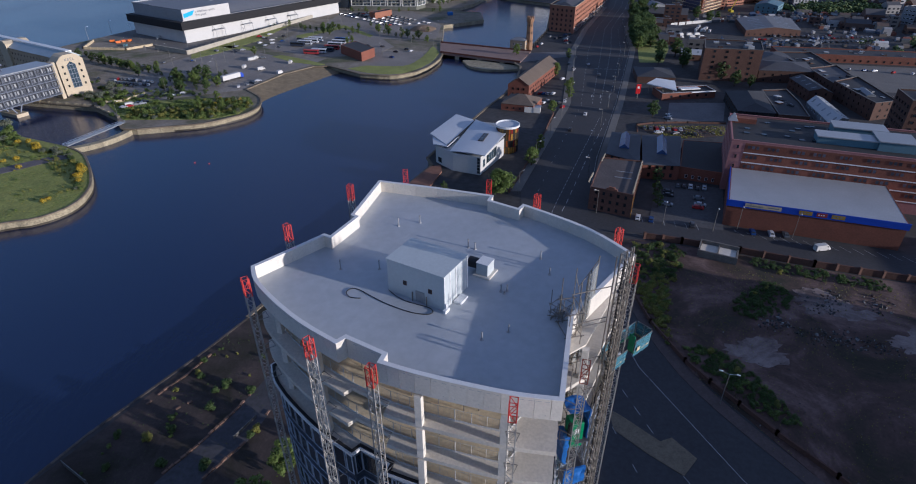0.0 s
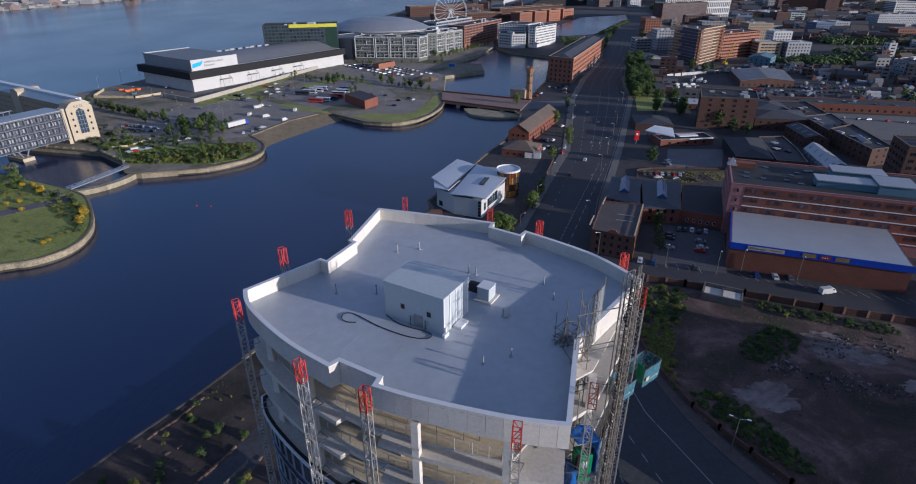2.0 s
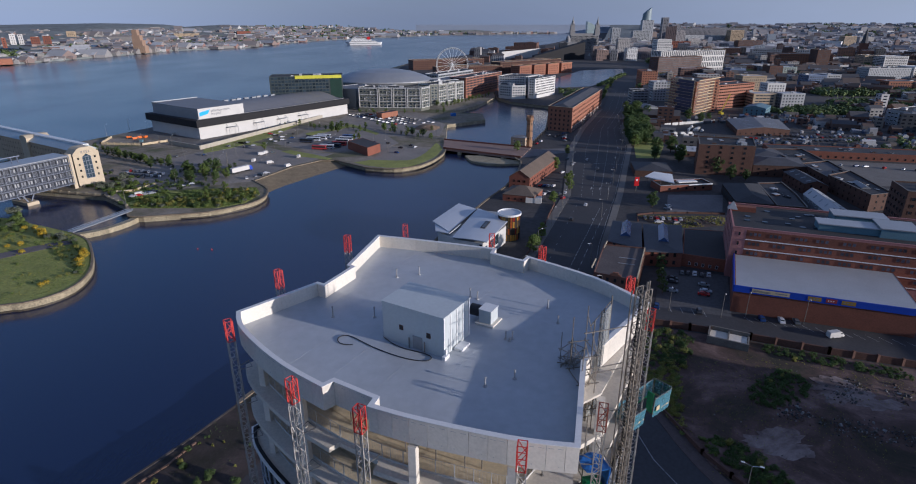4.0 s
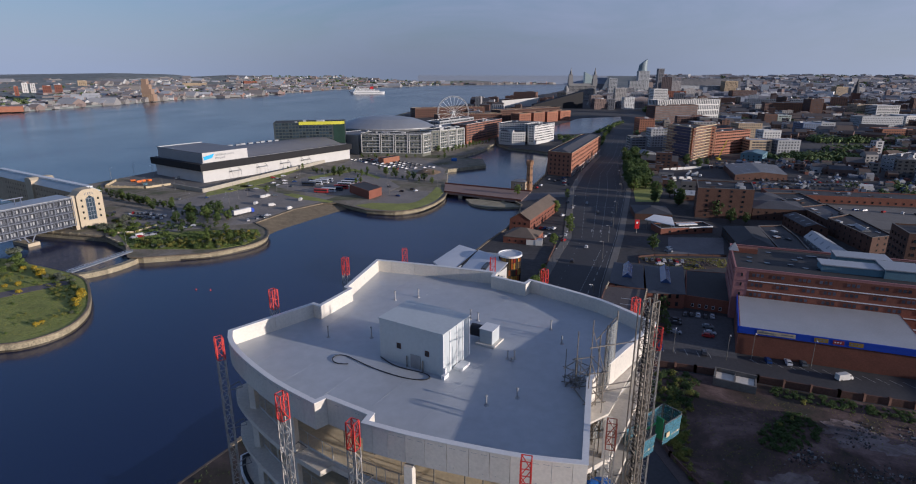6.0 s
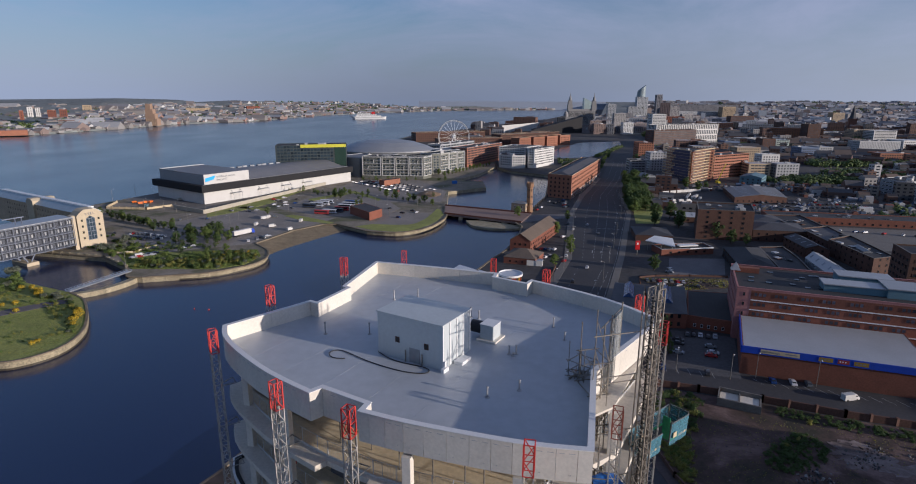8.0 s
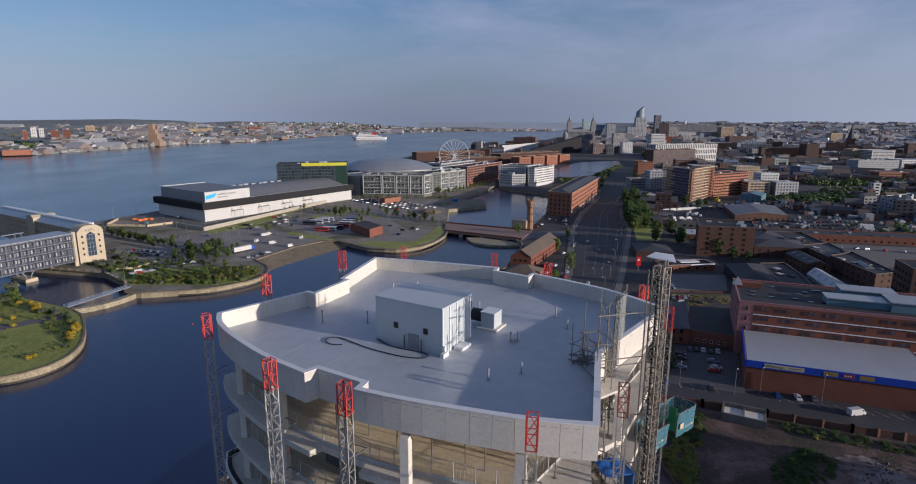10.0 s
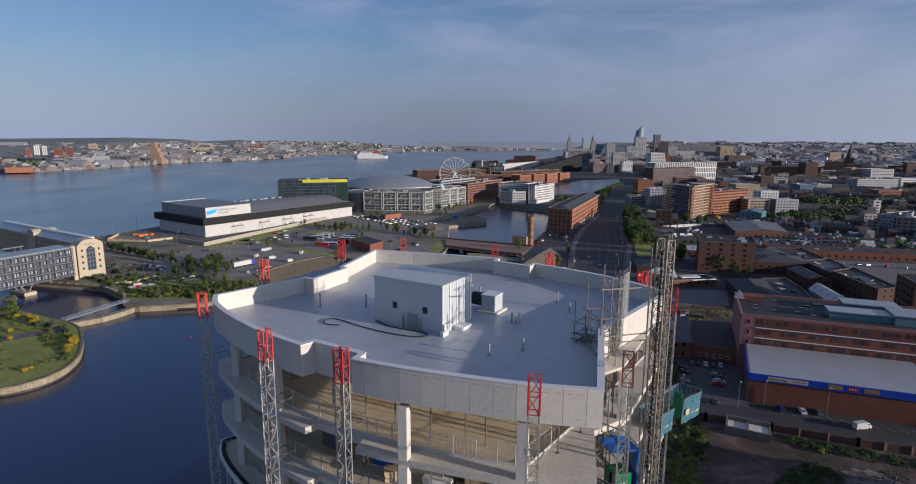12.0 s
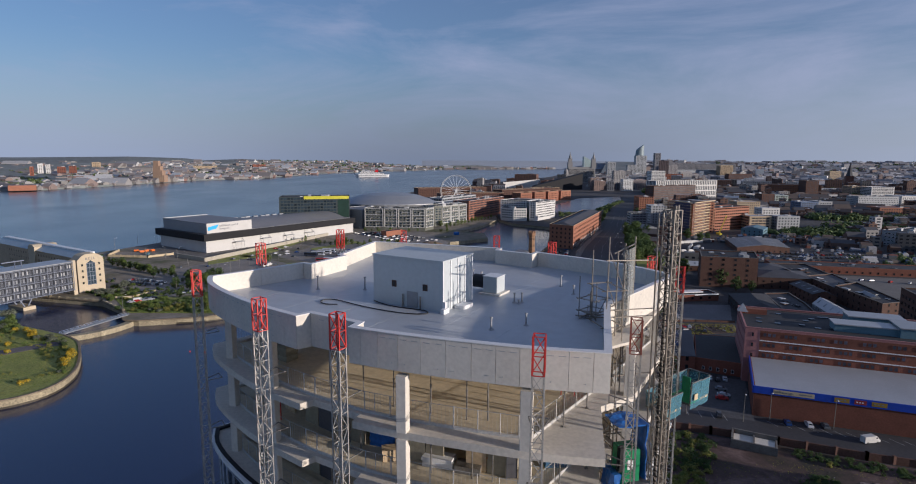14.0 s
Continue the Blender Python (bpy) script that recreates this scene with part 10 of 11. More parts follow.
for x, y, r in ((-160, 227, 2.6), (-157.5, 221.5, 2.4), (-162.5, 231.5, 2.2), (-155.8, 217.5, 1.6), (-159, 198.5, 1.5), (-158.2, 201, 1.3), (-190, 232, 1.6), (-194.5, 253.3, 2.6), (-198.5, 257, 2.4), (-210, 262, 1.8), (-197, 241, 1.8), (-205.7, 263.5, 1.7), (-201, 239, 1.5), (-205, 237, 1.6)):
    shrub(x, y, 4, r, "gorse on the grassy point", turn=x)
for x, y, k, r in ((-231, 284, 3, 5.0), (-224, 278, 0, 4.2), (-216, 268, 0, 4.0), (-222, 270, 0, 3.5), (-186.4, 251, 3, 2.8), (-181.9, 248.3, 3, 2.6), (-190, 250, 3, 2.2), (-172, 240.5, 1, 2.2), (-169.5, 238, 2, 1.8), (-176.5, 247, 1, 2.0), (-165, 234, 1, 1.6), (-213.7, 334, 3, 3.4), (-209, 337, 3, 3.2), (-219, 343, 3, 2.8), (-212, 352, 3, 3.6), (-205, 348, 3, 3.0), (-214, 361, 3, 3.6)):
    shrub(x, y, k, r, "shrubs on the grassy point" if y < 300 else "shrubs by the quay flats", turn=x)
# hedges and trees between the quay flats and the car parks
rng = random.Random(52)
for x, y in ((-224.7, 341), (-214.6, 334), (-203, 323.5), (-202, 334), (-200, 340), (-199, 348), (-183, 304), (-176.5, 307), (-172, 314), (-172, 324), (-218, 357.5), (-207.5, 359.5), (-210.5, 345.5), (-200, 343.5), (-184, 331), (-231, 370), (-164, 300)):
    for k in range(3):
        shrub(x + rng.uniform(-2.6, 2.6), y + rng.uniform(-2.2, 2.2), rng.choice([0, 0, 1]), rng.uniform(1.3, 2.4), "hedge shrubs by the quay flats", LAND + 0.05, rng.uniform(0, 6))
for k in range(26):
    f = k / 25
    tree(-278 + 78 * f + rng.uniform(-1, 1), 446 - 50 * f + rng.uniform(-1, 1), 3, rng.uniform(0.5, 0.7), "small dark round tree in a hedge row", "trees by the west car park", turn=rng.uniform(0, 6))
for x, y in ((-194, 385.5), (-182.5, 371.5), (-183, 381), (-182, 388), (-175, 384), (-166.5, 376.5), (-170.5, 391), (-168.5, 342.5), (-166.5, 350.5), (-157.5, 351), (-180, 358.5)):
    tree(x, y, rng.choice([1, 3]), rng.uniform(0.5, 0.7), "bushy dark green tree between car parks", "trees by the west car park", turn=rng.uniform(0, 6))
# foreground quay and waste ground
for x, y in QUAY_BUSHES:
    shrub(x, y, rng.choice([1, 1, 1, 2]), rng.uniform(1.3, 2.3), "weeds on the quay", LAND + 0.05, rng.uniform(0, 6))
thicket([(-82, 72), (-62, 74), (-30, 120), (-24, 160), (-58, 122)], 26, [1, 0, 2], (0.4, 1.1), "weeds on the quay", 10, LAND + 0.05)
tufts("quay_weeds", [(-84, 70), (-56, 66), (-22, 130), (-18, 170), (-58, 126)], 900, 0.15, LEAFDARK, "sparse weeds on brown quay ground", 11, LAND + 0.05)
for x, y, s in ((-34, 75, 1.0), (-38, 66, 1.1), (-29, 82, 0.8), (-44, 60, 0.9)):
    tree(x, y, 0, s, "bright green leafy tree at the foot of the tower", "trees at the tower foot", turn=x)
for x, y in WASTE_BUSHES:
    shrub(x, y, rng.choice([1, 1, 1, 2]), rng.uniform(1.0, 1.9), "bushes on the waste ground", LAND + 0.1, rng.uniform(0, 6))
thicket([(55.5, 141.5), (65, 141.5), (63.7, 130), (60, 122), (56.5, 112), (54.6, 127)], 170, [2, 2, 0, 2], (0.4, 1.5), "bushes on the waste ground", 12)
thicket([(61, 163), (74, 163), (77.5, 156), (68.1, 141.4), (57.1, 141.5)], 170, [1, 1, 1, 2], (0.4, 1.6), "bushes on the waste ground", 15)
thicket([(60, 112), (69, 110), (74.8, 99.6), (78, 90), (76, 84), (70.5, 88), (66.5, 95), (61, 106)], 210, [1, 1, 1, 0], (0.35, 1.4), "bushes on the waste ground", 13)
thicket([(79.6, 128.4), (87.8, 136.2), (98.1, 141.1), (100.7, 134.4), (94, 125.2), (81.6, 122.5)], 170, [1, 1, 1, 1], (0.3, 1.3), "bushes on the waste ground", 16)
thicket([(97, 154), (114, 146.5), (132, 139.5), (130, 134), (112, 141), (96, 149)], 150, [1, 1, 1], (0.3, 1.2), "bushes on the waste ground", 14)
tufts("waste_weeds", [(55, 105), (60, 155), (92, 148), (150, 136), (190, 60), (80, 50), (64, 84)], 7000, 0.14, OLIVE, "sparse weeds over the waste ground", 16)

tufts("yard_weeds", [(97, 281), (141, 279), (137, 266), (115, 262), (99, 270)], 1600, 0.3, OLIVE, "rough weeds over the scrap yard", 17, LAND + 0.07)


CITYLEAF = shade("city_tree_leaves", (0.105, 0.145, 0.042), 0.85, var=0.25, big=0.05, small=0.6, bump=0.0, rnd=0.3, island=True)


def far_wood(name, spots, seed, label, leaf):
    """Far woods: leafy clumps in one mesh."""
    rng = random.Random(seed)
    bm = bmesh.new()
    for x, y, z, r in spots:
        for k in range(3):
            leaf_cloud(bm, (x + rng.uniform(-r, r), y + rng.uniform(-r, r), z + r * rng.uniform(0.4, 0.9)), r * rng.uniform(0.6, 1.0), 22, r * 0.30, rng)
    return solid(name, bm, leaf, label, "trees", "stuff")


def spots_in(n, x0, x1, y0, y1, r, seed, base=lambda x, y: LAND):
    rng = random.Random(seed)
    return [(x, y, base(x, y), rng.uniform(*r)) for x, y in ((rng.uniform(x0, x1), rng.uniform(y0, y1)) for _ in range(n))]


far_wood("city_trees", spots_in(40, 150, 184, 745, 850, (2.5, 4), 49) + [(226 + k * 2.1, 905 + k * 4.3, LAND, 2.6 + (k * 7 % 5) * 0.4) for k in range(46)] + spots_in(40, 350, 400, 610, 650, (3, 5), 41) + spots_in(90, 385, 450, 615, 650, (4, 6), 48) + spots_in(110, 455, 560, 660, 700, (4, 6.5), 42) + spots_in(90, 500, 640, 775, 820, (4, 7), 43) + spots_in(14, 330, 430, 440, 480, (2, 4), 44), 45, "rows of dense green city trees", CITYLEAF)
spots = []
r45 = random.Random(46)
while len(spots) < 520:
    y = r45.uniform(700, 4700)
    x = road_right(y) + r45.random() * 0.9 * y
    if noise.noise((x * 0.005, y * 0.005, 9.0)) > 0.12:
        spots.append((x, y, inland(x, y), r45.uniform(5, 9) * (1 + y / 5000)))
far_wood("distant_trees", spots, 47, "scattered dark tree clumps among far streets", FARLEAF)
spots = []
while len(spots) < 2600:
    s = shore_place(r45)
    if s:
        spots.append((s[0] - r45.uniform(0, 200), s[1] + r45.uniform(0, 300), shore_height(s[0], s[1]), r45.uniform(5, 10)))
far_wood("far_shore_trees", spots, 48, "dark tree clumps on the far shore", CITYLEAF)


# ---- vehicles ----
def hull(bm, sections, slot=0):
    """A body from cross sections: x, half width, floor and top heights."""
    rings = []
    for x, w, z0, z1, wt in sections:
        rings.append([bm.verts.new(p) for p in ((x, -w, z0), (x, w, z0), (x, w, (z0 + z1) / 2), (x, wt, z1), (x, -wt, z1), (x, -w, (z0 + z1) / 2))])
    for a, b in zip(rings, rings[1:]):
        for k in range(6):
            bm.faces.new((a[k], b[k], b[(k + 1) % 6], a[(k + 1) % 6])).material_index = slot
    bm.faces.new(rings[0]).material_index = slot
    bm.faces.new(rings[-1][::-1]).material_index = slot


bm = bmesh.new()
hull(bm, [(-2.15, 0.78, 0.35, 0.85, 0.70), (-2.0, 0.86, 0.25, 0.95, 0.78), (-0.9, 0.88, 0.22, 1.0, 0.80), (0.9, 0.88, 0.22, 1.0, 0.80), (1.9, 0.86, 0.25, 0.88, 0.78), (2.15, 0.74, 0.35, 0.75, 0.66)])
hull(bm, [(-1.75, 0.72, 0.96, 1.08, 0.66), (-1.2, 0.74, 0.97, 1.42, 0.58), (-0.2, 0.75, 0.98, 1.48, 0.60), (0.45, 0.74, 0.98, 1.40, 0.58), (1.15, 0.72, 0.96, 1.02, 0.66)])
bmesh.ops.recalc_face_normals(bm, faces=bm.faces[:])
CAR_BODY = mesh_of("body", bm, CARPAINT)
bm = bmesh.new()
for s in (-1, 1):
    vs = [bm.verts.new(p) for p in ((-1.25, s * 0.752, 1.05), (0.85, s * 0.752, 1.05), (0.40, s * 0.69, 1.34), (-1.1, s * 0.69, 1.34))]
    bm.faces.new(vs if s < 0 else vs[::-1])
for x0, x1, z0, z1 in ((1.13, 0.5, 1.06, 1.38), (-1.76, -1.28, 1.10, 1.38)):
    vs = [bm.verts.new(p) for p in ((x0 + 0.02 * (1 if x0 > 0 else -1), -0.6, z0), (x0 + 0.02 * (1 if x0 > 0 else -1), 0.6, z0), (x1 + 0.03 * (1 if x0 > 0 else -1), 0.52, z1 + 0.01), (x1 + 0.03 * (1 if x0 > 0 else -1), -0.52, z1 + 0.01))]
    bm.faces.new(vs if x0 > 0 else vs[::-1])
CAR_GLASS = mesh_of("glazing", bm, DARKGLASS)
bm = bmesh.new()
add_rod(bm, (0, -0.11, 0), (0, 0.11, 0), 0.32, sides=12)
WHEEL = mesh_of("wheel", bm, TYRE)


def car(x, y, turn, group, label="parked car on tarmac", z=LAND + 0.05):
    t = thing("car", pose(x, y, z, 0, 0, turn), label, "car", group)
    piece("body", CAR_BODY, t)
    piece("glazing", CAR_GLASS, t)
    for wx in (-1.35, 1.35):
        for wy in (-0.78, 0.78):
            piece("wheel", WHEEL, t, Matrix.Translation((wx, wy, 0.32)))
    return t


rng = random.Random(8)
for x, y in WEST_CARS:
    car(x, y, 120 + rng.uniform(-12, 12) if y > 350 else 30 + rng.uniform(-10, 10), "cars in the west car park")
for x, y in COACH_CARS:
    car(x, y, rng.choice([20, 60, 140]) + rng.uniform(-10, 10), "cars by the coach park")
for x, y in YARD_CARS[:5]:
    car(x, y, 68, "cars in the brick yard")
for x, y in YARD_CARS[5:]:
    car(x, y, -20, "cars in the brick yard")
for x, y in STREET_CARS[:6]:
    car(x, y, 70 if y > 172 else 75, "cars in the side street", "parked car in a marked street bay", LAND + 0.08)
for k in range(7):
    car(99 + k * 2.9, 276.5 - k * 0.5, 80 + rng.uniform(-8, 8), "cars behind the brick halls")
for x, y in ((104, 270), (112, 268.5), (121, 266.5), (118, 296), (115.8, 291)):
    car(x, y, rng.uniform(0, 180), "cars behind the brick halls")
for k in range(9):
    car(300 + k * 6.2, 497 + (k % 3) * 5, 78 + rng.uniform(-6, 6), "cars by the far depot")
for x, y in OFFICE_CARS:
    car(x, y, 60 + rng.uniform(-15, 15), "cars by the brick offices")
for x, y in ROAD_CARS:
    car(x, y, 72, "cars on the main road", "car on the broad main road", LAND + 0.07)
# the big car park before the flats, row by row
for r in range(5):
    for k in range(13):
        if rng.random() < 0.2:
            continue
        x, y = -112 + k * 4.6 + r * 9.0, 622 - k * 5.2 + r * 2.5
        if inside(x, y, [(-120, 562), (-60, 503), (-14, 503), (-10, 558), (-42, 636), (-110, 637)]):
            car(x, y, 42 + rng.uniform(-4, 4), "cars in the far car park", "parked car in a crowded row", LAND + 0.06)
for k in range(70):
    row, col = divmod(k, 14)
    y = 446 + row * 14 + rng.uniform(-1, 1)
    if rng.random() < 0.15:
        continue
    car(212 + col * 4.2 + row * 14 + rng.uniform(-1, 1), y - col * 0.8, -12 if row % 2 else 78, "cars in the city yards", "parked car in a city yard", LAND + 0.01)
for k in range(10):
    car(92 + k * 1.2 + rng.uniform(-6, 6), 478 + k * 4, rng.choice([40, 130]), "cars by the warehouse", "parked car by the brick warehouse", LAND + 0.01)


def van(x, y, turn, label="white panel van on tarmac", z=LAND + 0.06, group="vans in the car park"):
    t = thing("van", pose(x, y, z, 0, 0, turn), label, "van", group)
    bm = bmesh.new()
    hull(bm, [(-2.6, 0.9, 0.3, 2.2, 0.86), (1.0, 0.95, 0.3, 2.3, 0.88), (1.7, 0.95, 0.3, 2.0, 0.80), (2.3, 0.92, 0.35, 1.2, 0.85), (2.7, 0.85, 0.4, 1.0, 0.78)])
    bmesh.ops.recalc_face_normals(bm, faces=bm.faces[:])
    part("body", bm, WHITEWALL, t)
    bm = bmesh.new()
    add_box(bm, 1.05, -0.93, 1.35, 1.7, 0.93, 1.85)
    part("glazing", bm, DARKGLASS, t)
    for wx in (-1.6, 1.7):
        for wy in (-0.85, 0.85):
            piece("wheel", WHEEL, t, Matrix.Translation((wx, wy, 0.32)))
    return t


for k, (x, y) in enumerate(VANS):
    van(x, y, 40 + 25 * (k % 3))
for x, y, a in ((199, 507, 20), (206, 507, 15), (213, 508, 18), (226, 527, 60), (229, 531, 62), (223, 523, 58), (198, 520, 30), (316, 512, 80), (330, 511, 80)):
    van(x, y, a, "white panel van parked at the depot", LAND + 0.06, "vans at the depot")
van(*STREET_CARS[6], 10, "white van parked askew in the side street", LAND + 0.08)
COACHWHITE = palette("coach_paint", [(0.62, 0.63, 0.66), (0.04, 0.05, 0.08), (0.10, 0.16, 0.34), (0.60, 0.62, 0.66), (0.45, 0.05, 0.05)], 0.3, island=False, bump=0, var=0.05)


def coach(x, y, turn):
    t = thing("coach", pose(x, y, LAND + 0.07, 0, 0, turn), "long touring coach with dark windows in a parking row", "coach", "coaches in the coach park")
    bm = bmesh.new()
    add_box(bm, -6, -1.25, 0.35, 6, 1.25, 3.5)
    bmesh.ops.bevel(bm, geom=bm.edges[:], offset=0.22, segments=2, affect="EDGES")
    part("body", bm, COACHWHITE, t)
    bm = bmesh.new()
    add_box(bm, -5.5, -1.262, 1.7, 5.3, -1.25, 2.9)
    add_box(bm, -5.5, 1.25, 1.7, 5.3, 1.262, 2.9)
    add_box(bm, 6.0, -1.0, 1.4, 6.015, 1.0, 3.0)
    part("glazing", bm, DARKGLASS, t)
    for wx in (-3.6, 4.0):
        for wy in (-1.1, 1.1):
            piece("wheel", WHEEL, t, Matrix.Translation((wx, wy, 0.46)) @ Matrix.Scale(1.45, 4))


for x, y in COACHES:
    coach(x, y, -12)
lorry = thing("articulated_lorry", pose(-142.6, 375, LAND + 0.06, 0, 0, 55.8), "long white articulated lorry with a blue cab", "lorry")
bm = bmesh.new()
add_box(bm, -8.5, -1.3, 1.1, 5.0, 1.3, 4.0)
part("trailer", bm, WHITEWALL, lorry)
bm = bmesh.new()
hull(bm, [(5.3, 1.25, 0.6, 3.6, 1.15), (6.8, 1.25, 0.6, 3.4, 1.1), (7.4, 1.22, 0.6, 2.4, 1.12), (7.6, 1.15, 0.6, 1.6, 1.1)])
bmesh.ops.recalc_face_normals(bm, faces=bm.faces[:])
part("cab", bm, BLUEPAINT, lorry, "blue cab")
for wx in (-7, -5.8, -4.6, 4.6, 6.6):
    for wy in (-1.05, 1.05):
        piece("wheel", WHEEL, lorry, Matrix.Translation((wx, wy, 0.48)) @ Matrix.Scale(1.5, 4))
for k, (x, y) in enumerate(SKIPS):
    bm = bmesh.new()
    vs = [bm.verts.new(p) for p in ((-2.6, -1.4, 0), (2.6, -1.4, 0), (2.6, 1.4, 0), (-2.6, 1.4, 0), (-3.4, -1.6, 2.4), (3.4, -1.6, 2.4), (3.4, 1.6, 2.4), (-3.4, 1.6, 2.4), (-3.2, -1.45, 2.4), (3.2, -1.45, 2.4), (3.2, 1.45, 2.4), (-3.2, 1.45, 2.4), (-2.5, -1.3, 0.2), (2.5, -1.3, 0.2), (2.5, 1.3, 0.2), (-2.5, 1.3, 0.2))]
    for f in ((3, 2, 1, 0), (0, 1, 5, 4), (1, 2, 6, 5), (2, 3, 7, 6), (3, 0, 4, 7), (4, 5, 9, 8), (5, 6, 10, 9), (6, 7, 11, 10), (7, 4, 8, 11), (8, 9, 13, 12), (9, 10, 14, 13), (10, 11, 15, 14), (11, 8, 12, 15), (12, 13, 14, 15)):
        bm.faces.new([vs[i] for i in f])
    solid("skip", bm, ORANGE if k < 4 else TEALCLAD, "open orange steel skip on the terrace" if k < 4 else "open pale blue steel skip on the terrace", "skip", m=pose(x, y, LAND + 0.09, 0, 0, 25 + 17 * k) @ Matrix.Scale(0.62, 4), group="skips by the hall")


# ---- street lamps ----
bm = bmesh.new()
add_rod(bm, (0, 0, -0.3), (0, 0, 9.5), 0.13, 0.07, sides=8)
add_rod(bm, (0, 0, 9.45), (1.6, 0, 9.9), 0.05, 0.045, sides=6)
LAMP_POLE = mesh_of("pole", bm, STEEL)
bm = bmesh.new()
add_box(bm, 1.4, -0.16, 9.84, 2.2, 0.16, 10.0)
bmesh.ops.bevel(bm, geom=bm.edges[:], offset=0.05, segments=1, affect="EDGES")
LAMP_HEAD = mesh_of("lamp_head", bm, WHITEMETAL)
bm = bmesh.new()
add_rod(bm, (0, 0, 9.45), (-1.6, 0, 9.9), 0.05, 0.045, sides=6)
add_box(bm, -2.2, -0.16, 9.84, -1.4, 0.16, 10.0)
LAMP_ARM = mesh_of("second_arm", bm, WHITEMETAL)


def lamp(x, y, turn, group, double=False):
    t = thing("street_lamp", pose(x, y, LAND, 0, 0, turn), "tall grey steel street lamp", "street lamp", group)
    piece("pole", LAMP_POLE, t)
    piece("lamp_head", LAMP_HEAD, t)
    if double:
        piece("second_arm", LAMP_ARM, t)


for k, (x, y) in enumerate(LAMPS_W):
    lamp(x, y, 35 + 140 * (k % 2), "lamps on the west bank")
for k in range(16):
    y = 172 + k * 31
    a, b = between(main_left, main_right, 0.5), None
    f = [(p, q) for p, q in zip(main_left, main_left[1:]) if p[1] <= y <= q[1]]
    if f:
        (x0, y0), (x1, y1) = f[0]
        lamp(x0 + (x1 - x0) * (y - y0) / (y1 - y0) - 1.0, y, 20, "lamps on the main road")
    lamp(road_right(y) + 1.0, y + 14, 200, "lamps on the main road")
lamp(61.8, 92, 155, "lamps on the main road", True)
for x, y in ((92, 171.5), (101, 172.5), (76, 177), (118, 167)):
    lamp(x, y, 250, "lamps in the side street")

# ---- walls, fences and rubble ----
def garden_wall(name, line, h, w, material, label, z=LAND):
    bm = bmesh.new()
    for a, b in zip(line, line[1:]):
        a, b = Vector(a), Vector(b)
        d = (b - a).normalized()
        s = Vector((-d.y, d.x)) * w / 2
        add_prism(bm, [tuple(a - s), tuple(b - s), tuple(b + s), tuple(a + s)], z - 0.4, z + h)
        k = max(1, int((b - a).length // 6))
        for j in range(k + 1):
            c = a.lerp(b, j / k)
            add_box(bm, c.x - w * 0.8, c.y - w * 0.8, z - 0.4, c.x + w * 0.8, c.y + w * 0.8, z + h + 0.25)
    return solid(name, bm, material, label, "wall", "structure")


# dark timber posts along the inner basin
for k in range(10):
    f = k / 9
    post = thing("quay_post", pose(66 + 24 * f, 463 + 72 * f, LAND), "dark square timber post on the quay", "post", "posts along the basin")
    bm = bmesh.new()
    add_box(bm, -0.45, -0.45, -0.2, 0.45, 0.45, 3.0)
    bmesh.ops.bevel(bm, geom=bm.edges[:], offset=0.06, segments=1, affect="EDGES")
    part("shaft", bm, BLACKCLAD, post)
    bm = bmesh.new()
    add_box(bm, -0.55, -0.55, 3.003, 0.55, 0.55, 3.2)
    part("cap", bm, QUAYDARK, post)
sheet("bridge_street", [(47.5, 418), (52, 417), (94, 436), (97, 449), (58, 446)], YARDSLAB, "pale paved street leading from the bridge to the main road", "street", lift=0.05)
# ---- yards beyond the main road ----
sheet("grove_verge", [(136, 414), (153, 413), (172, 458), (204, 586), (184, 592), (166, 520), (148, 460)], GRASS, "green grass verge under the grove of trees", "grass", lift=0.08)
for k, (x, y) in enumerate([(195, 497), (205, 497), (212.6, 496.5), (225, 522), (227.7, 542), (228.5, 519.6), (222, 531), (218, 524), (231, 533)]):
    van(x, y, 10 + 50 * (k > 2), "white van parked in a brick yard", group="vans in the yards")
for k in range(26):
    car(303 + (k % 13) * 4.4 + rng.uniform(-0.4, 0.4), 474 + (k // 13) * 14 + (k % 13) * 0.5 + rng.uniform(-0.6, 0.6), 80 + rng.uniform(-6, 6), "cars in the yards", "car parked close in a storage yard")
for k in range(9):
    car(262 + k * 9 + rng.uniform(-2, 2), 352 + (k * 37 % 40) + rng.uniform(-2, 2), rng.uniform(0, 180), "cars in the yards", "car standing on a pale yard")
sheet("works_yard", [(258, 338), (345, 318), (440, 330), (462, 358), (334, 390), (260, 408)], PAVING, "pale worn yard behind the brick works", "yard", lift=0.06)
garden_wall("yard_wall", [(196, 546), (228, 560), (262, 571)], 2.6, 0.4, WHITEWALL, "pale rendered yard wall beside the depot")
garden_wall("yard_wall", [(330, 566), (373, 592), (437, 566)], 2.2, 0.4, BRICK, "long red brick yard wall")


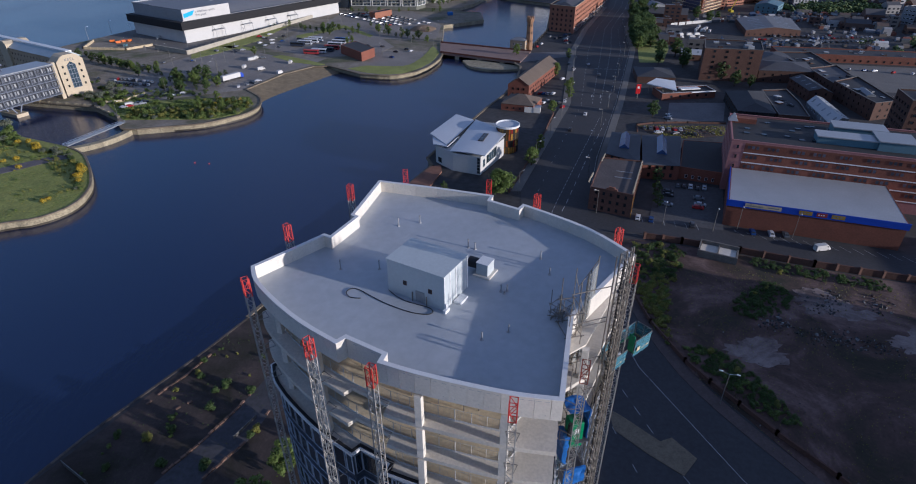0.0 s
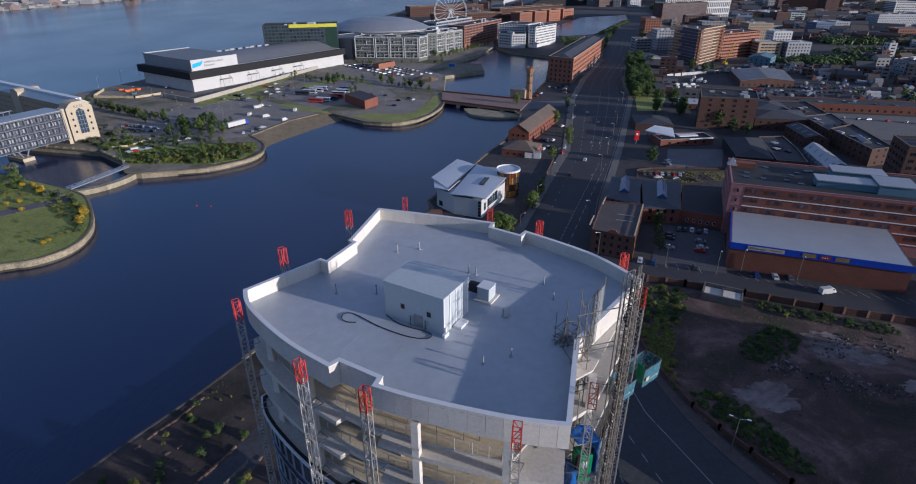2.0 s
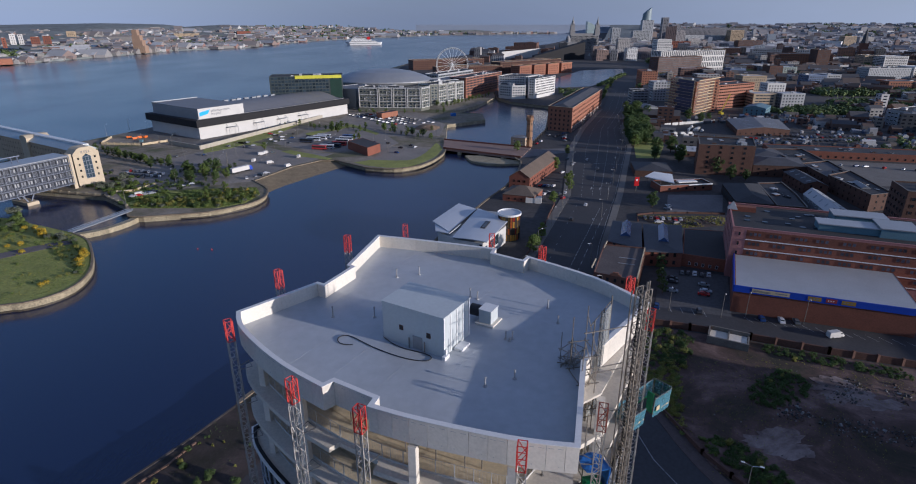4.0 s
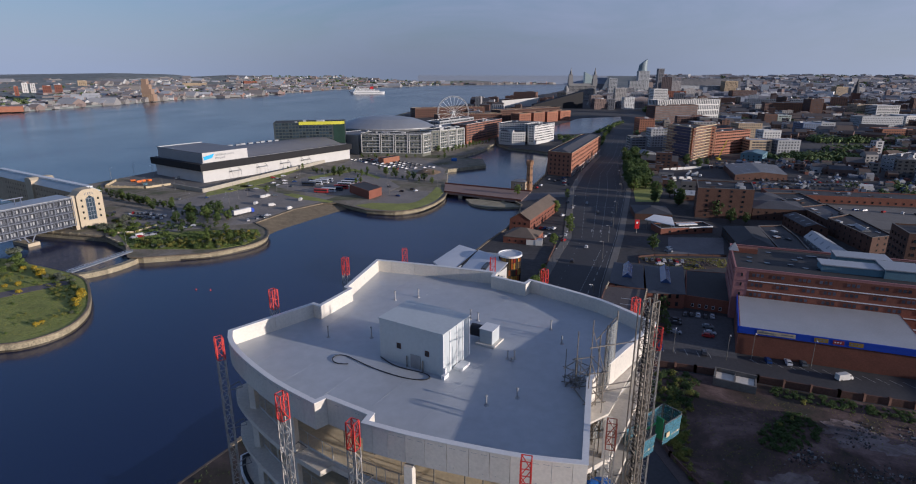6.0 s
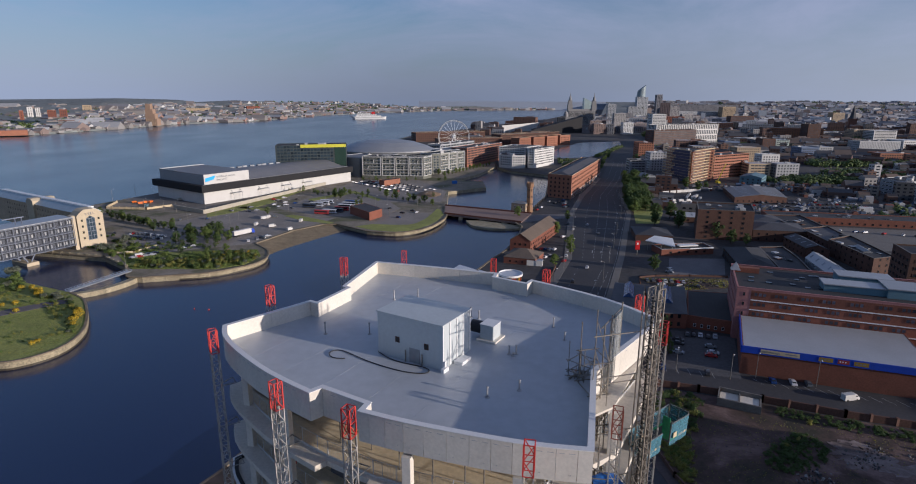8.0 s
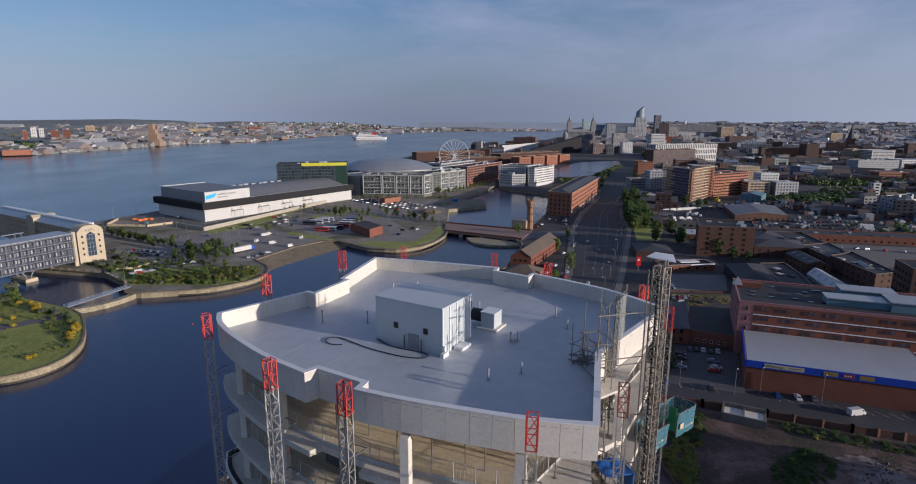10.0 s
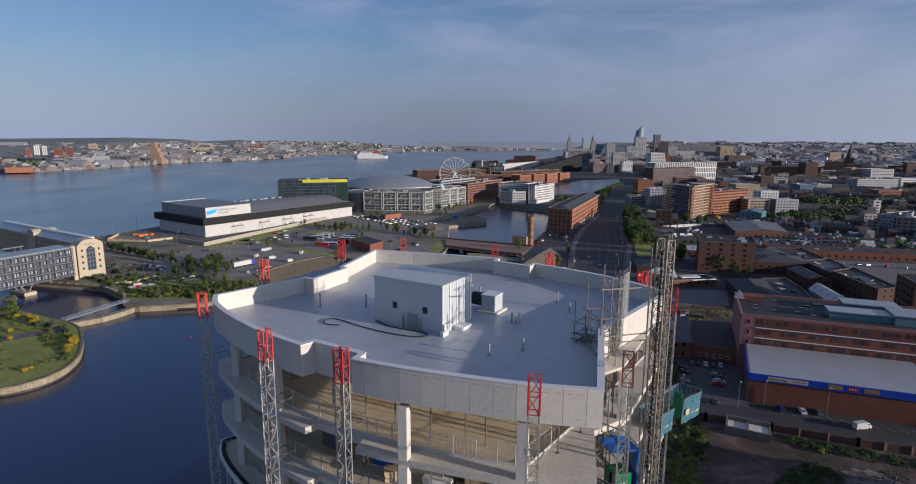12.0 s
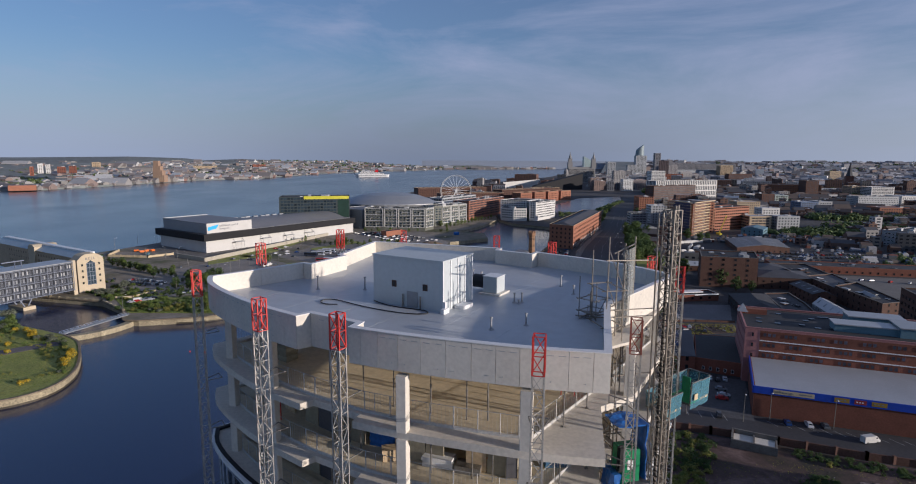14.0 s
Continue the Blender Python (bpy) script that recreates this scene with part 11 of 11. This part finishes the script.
garden_wall("terrace_wall", [(-298, 495), (-291.6, 468), (-255.5, 463.5), (-242, 478.5)], 1.7, 0.5, SANDSTONE, "low buff terrace wall round the skip yard")
garden_wall("street_wall", [(66.5, 167.3), (78, 163.5), (95, 157.2), (115, 148.6), (145, 138), (230, 109)], 2.3, 0.5, BRICKDARK, "long dark red brick boundary wall beside the side street")
garden_wall("roadside_wall", [(53.2, 140), (54.6, 121.5), (58.6, 106), (62, 98.5), (66, 91.5), (70.5, 83), (77.5, 72), (98, 34)], 1.3, 0.4, BRICKDARK, "low dark brick wall with piers along the road")
garden_wall("office_wall", [(23, 204), (30, 222), (46, 268), (56, 300)], 1.2, 0.35, BRICKDARK, "low dark wall and hedge beside the footway")
garden_wall("yard_wall", [(94, 272), (96.5, 281.5), (106, 284.2), (124, 284.4), (143, 282.5)], 0.9, 0.3, BRICKDARK, "low curved dark brick yard wall")
garden_wall("car_park_wall", [(-200, 326), (-192, 329), (-186, 343)], 1.2, 0.4, SANDSTONE, "low buff wall beside the small car park")
garden_wall("inlet_wall", [(-330, 351), (-204, 319.5), (-180, 299.5)], 1.0, 0.6, QUAY, "low stone parapet along the inlet")
RUIN = shade("weathered_grey_concrete", (0.15, 0.135, 0.115), 0.9, var=0.3, big=0.4, small=3, bump=0.2)
ruin = thing("ruined_outbuilding", pose(87.2, 155.8, LAND, 0, 0, -28), "roofless pale concrete outbuilding among weeds", "ruin")
for x0, y0, x1, y1, h in ((-6, -3.6, 6, -3.1, 2.6), (-6, 3.1, 6, 3.6, 3.0), (-6, -3.1, -5.5, 3.1, 2.9), (5.5, -3.1, 6, 3.1, 2.0), (-0.2, -3.1, 0.2, 3.1, 2.3)):
    bm = bmesh.new()
    add_box(bm, x0, y0, -0.3, x1, y1, h)
    part("wall", bm, RUIN, ruin)
bm = bmesh.new()
add_box(bm, -5.4, -3.0, 1.5, 5.4, 3.0, 1.7)
part("slab", bm, SLAB, ruin)
rng = random.Random(12)
bm = bmesh.new()
for x, y in RUBBLE:
    for k in range(60):
        s = rng.uniform(0.08, 0.34) * (1.7 if rng.random() < 0.1 else 1)
        m = Matrix.Translation((x + rng.gauss(0, 2.6), y + rng.gauss(0, 2.0), LAND + 0.1 + s * 0.2)) @ Euler((rng.uniform(0, 3), rng.uniform(0, 3), rng.uniform(0, 3))).to_matrix().to_4x4()
        add_box(bm, -s, -s * 0.7, -s * 0.4, s, s * 0.7, s * 0.4, m)
for k in range(150):
    s = rng.uniform(0.15, 0.6)
    m = Matrix.Translation((rng.uniform(112, 137), rng.uniform(267, 278), LAND + 0.1 + s * 0.2)) @ Euler((rng.uniform(0, 0.4), rng.uniform(0, 0.4), rng.uniform(0, 3))).to_matrix().to_4x4()
    add_box(bm, -s, -s * 0.7, -s * 0.4, s, s * 0.7, s * 0.4, m)
for k in range(420):
    s = rng.uniform(0.05, 0.2)
    m = Matrix.Translation((rng.uniform(60, 170), rng.uniform(60, 145), LAND + 0.1 + s * 0.2)) @ Euler((rng.uniform(0, 3), rng.uniform(0, 3), rng.uniform(0, 3))).to_matrix().to_4x4()
    add_box(bm, -s, -s * 0.7, -s * 0.4, s, s * 0.7, s * 0.4, m)
solid("rubble", bm, palette("rubble_stone", [(0.09, 0.085, 0.077), (0.08, 0.05, 0.038), (0.06, 0.058, 0.056), (0.24, 0.23, 0.22), (0.045, 0.047, 0.055)], 0.9), "scattered broken brick and concrete rubble", "rubble", "stuff")
# pale patches of bare concrete in the waste ground
PATCH = patchy("old_concrete_floor", (0.09, 0.066, 0.058), (0.19, 0.145, 0.13), (0.26, 0.21, 0.19), 0.12)
for k, (x, y, r) in enumerate(((80, 109, 7.5), (124, 112, 9), (107, 131, 8), (113, 124, 5), (134, 92, 8))):
    bm = bmesh.new()
    pts = []
    for j in range(48):
        a = j * math.tau / 48
        q = r * (0.78 + 0.6 * noise.noise((math.cos(a) * 1.3, math.sin(a) * 1.3, k * 3.1)) + 0.3 * noise.noise((math.cos(a) * 4.2, math.sin(a) * 4.2, k * 5.3)) + 0.12 * noise.noise((math.cos(a) * 11, math.sin(a) * 11, k)))
        pts.append((x + q * 1.35 * math.cos(a), y + q * 0.8 * math.sin(a)))
    add_prism(bm, pts, LAND - 0.1, LAND + 0.125 + 0.005 * k)
    solid("concrete_patch", bm, PATCH, "cracked pale old concrete floor in the waste ground", "ground", "structure")
KERBRED = shade("brown_kerb_stone", (0.17, 0.105, 0.072), 0.9, var=0.4, big=0.6, small=3, bump=0.3, rnd=0.3, island=True)
# lines of kerb stones on the old quay
for line in ([(-71.5, 94), (-69.4, 98.4), (-66, 103.4), (-62.5, 111.1)], [(-60.5, 74), (-55.8, 81.3), (-51, 90.2), (-48.8, 94.9), (-47, 100.5)], [(-64.1, 92.5), (-60.1, 96)], [(-51, 73.8), (-45.1, 83.1), (-41.8, 93.4)]):
    bm = bmesh.new()
    for a, way, length in along(line, 1.5, closed=False):
        if rng.random() < 0.75:
            m = Matrix.Translation((a.x, a.y, LAND)) @ Matrix.Rotation(math.atan2(way.y, way.x) + rng.uniform(-0.12, 0.12), 4, "Z")
            add_box(bm, 0, -0.25, 0, length * 0.85, 0.25, rng.uniform(0.2, 0.5), m)
    solid("kerb_stones", bm, KERBRED, "broken line of old stone kerbs among weeds", "kerb", "structure")
garden_wall("quay_fence", [(-81, 77.5), (-73.5, 72.8)], 1.6, 0.1, STEEL, "thin steel fence across the quay end")
garden_wall("quay_rail", [(-47.9, 83.9), (-44.8, 89.8)], 0.9, 0.08, STEEL, "short steel rail across the quay road")
for x, y in ((-118.5, 244), (-111.5, 243)):
    bm = bmesh.new()
    bmesh.ops.create_icosphere(bm, subdivisions=2, radius=0.32)
    bmesh.ops.translate(bm, verts=bm.verts, vec=(0, 0, 0.15))
    add_rod(bm, (0, 0, 0.4), (0, 0, 0.65), 0.06)
    solid("mooring_buoy", bm, RED, "small round red buoy on the dock water", "buoy", m=pose(x, y, WATER), group="buoys in the dock")
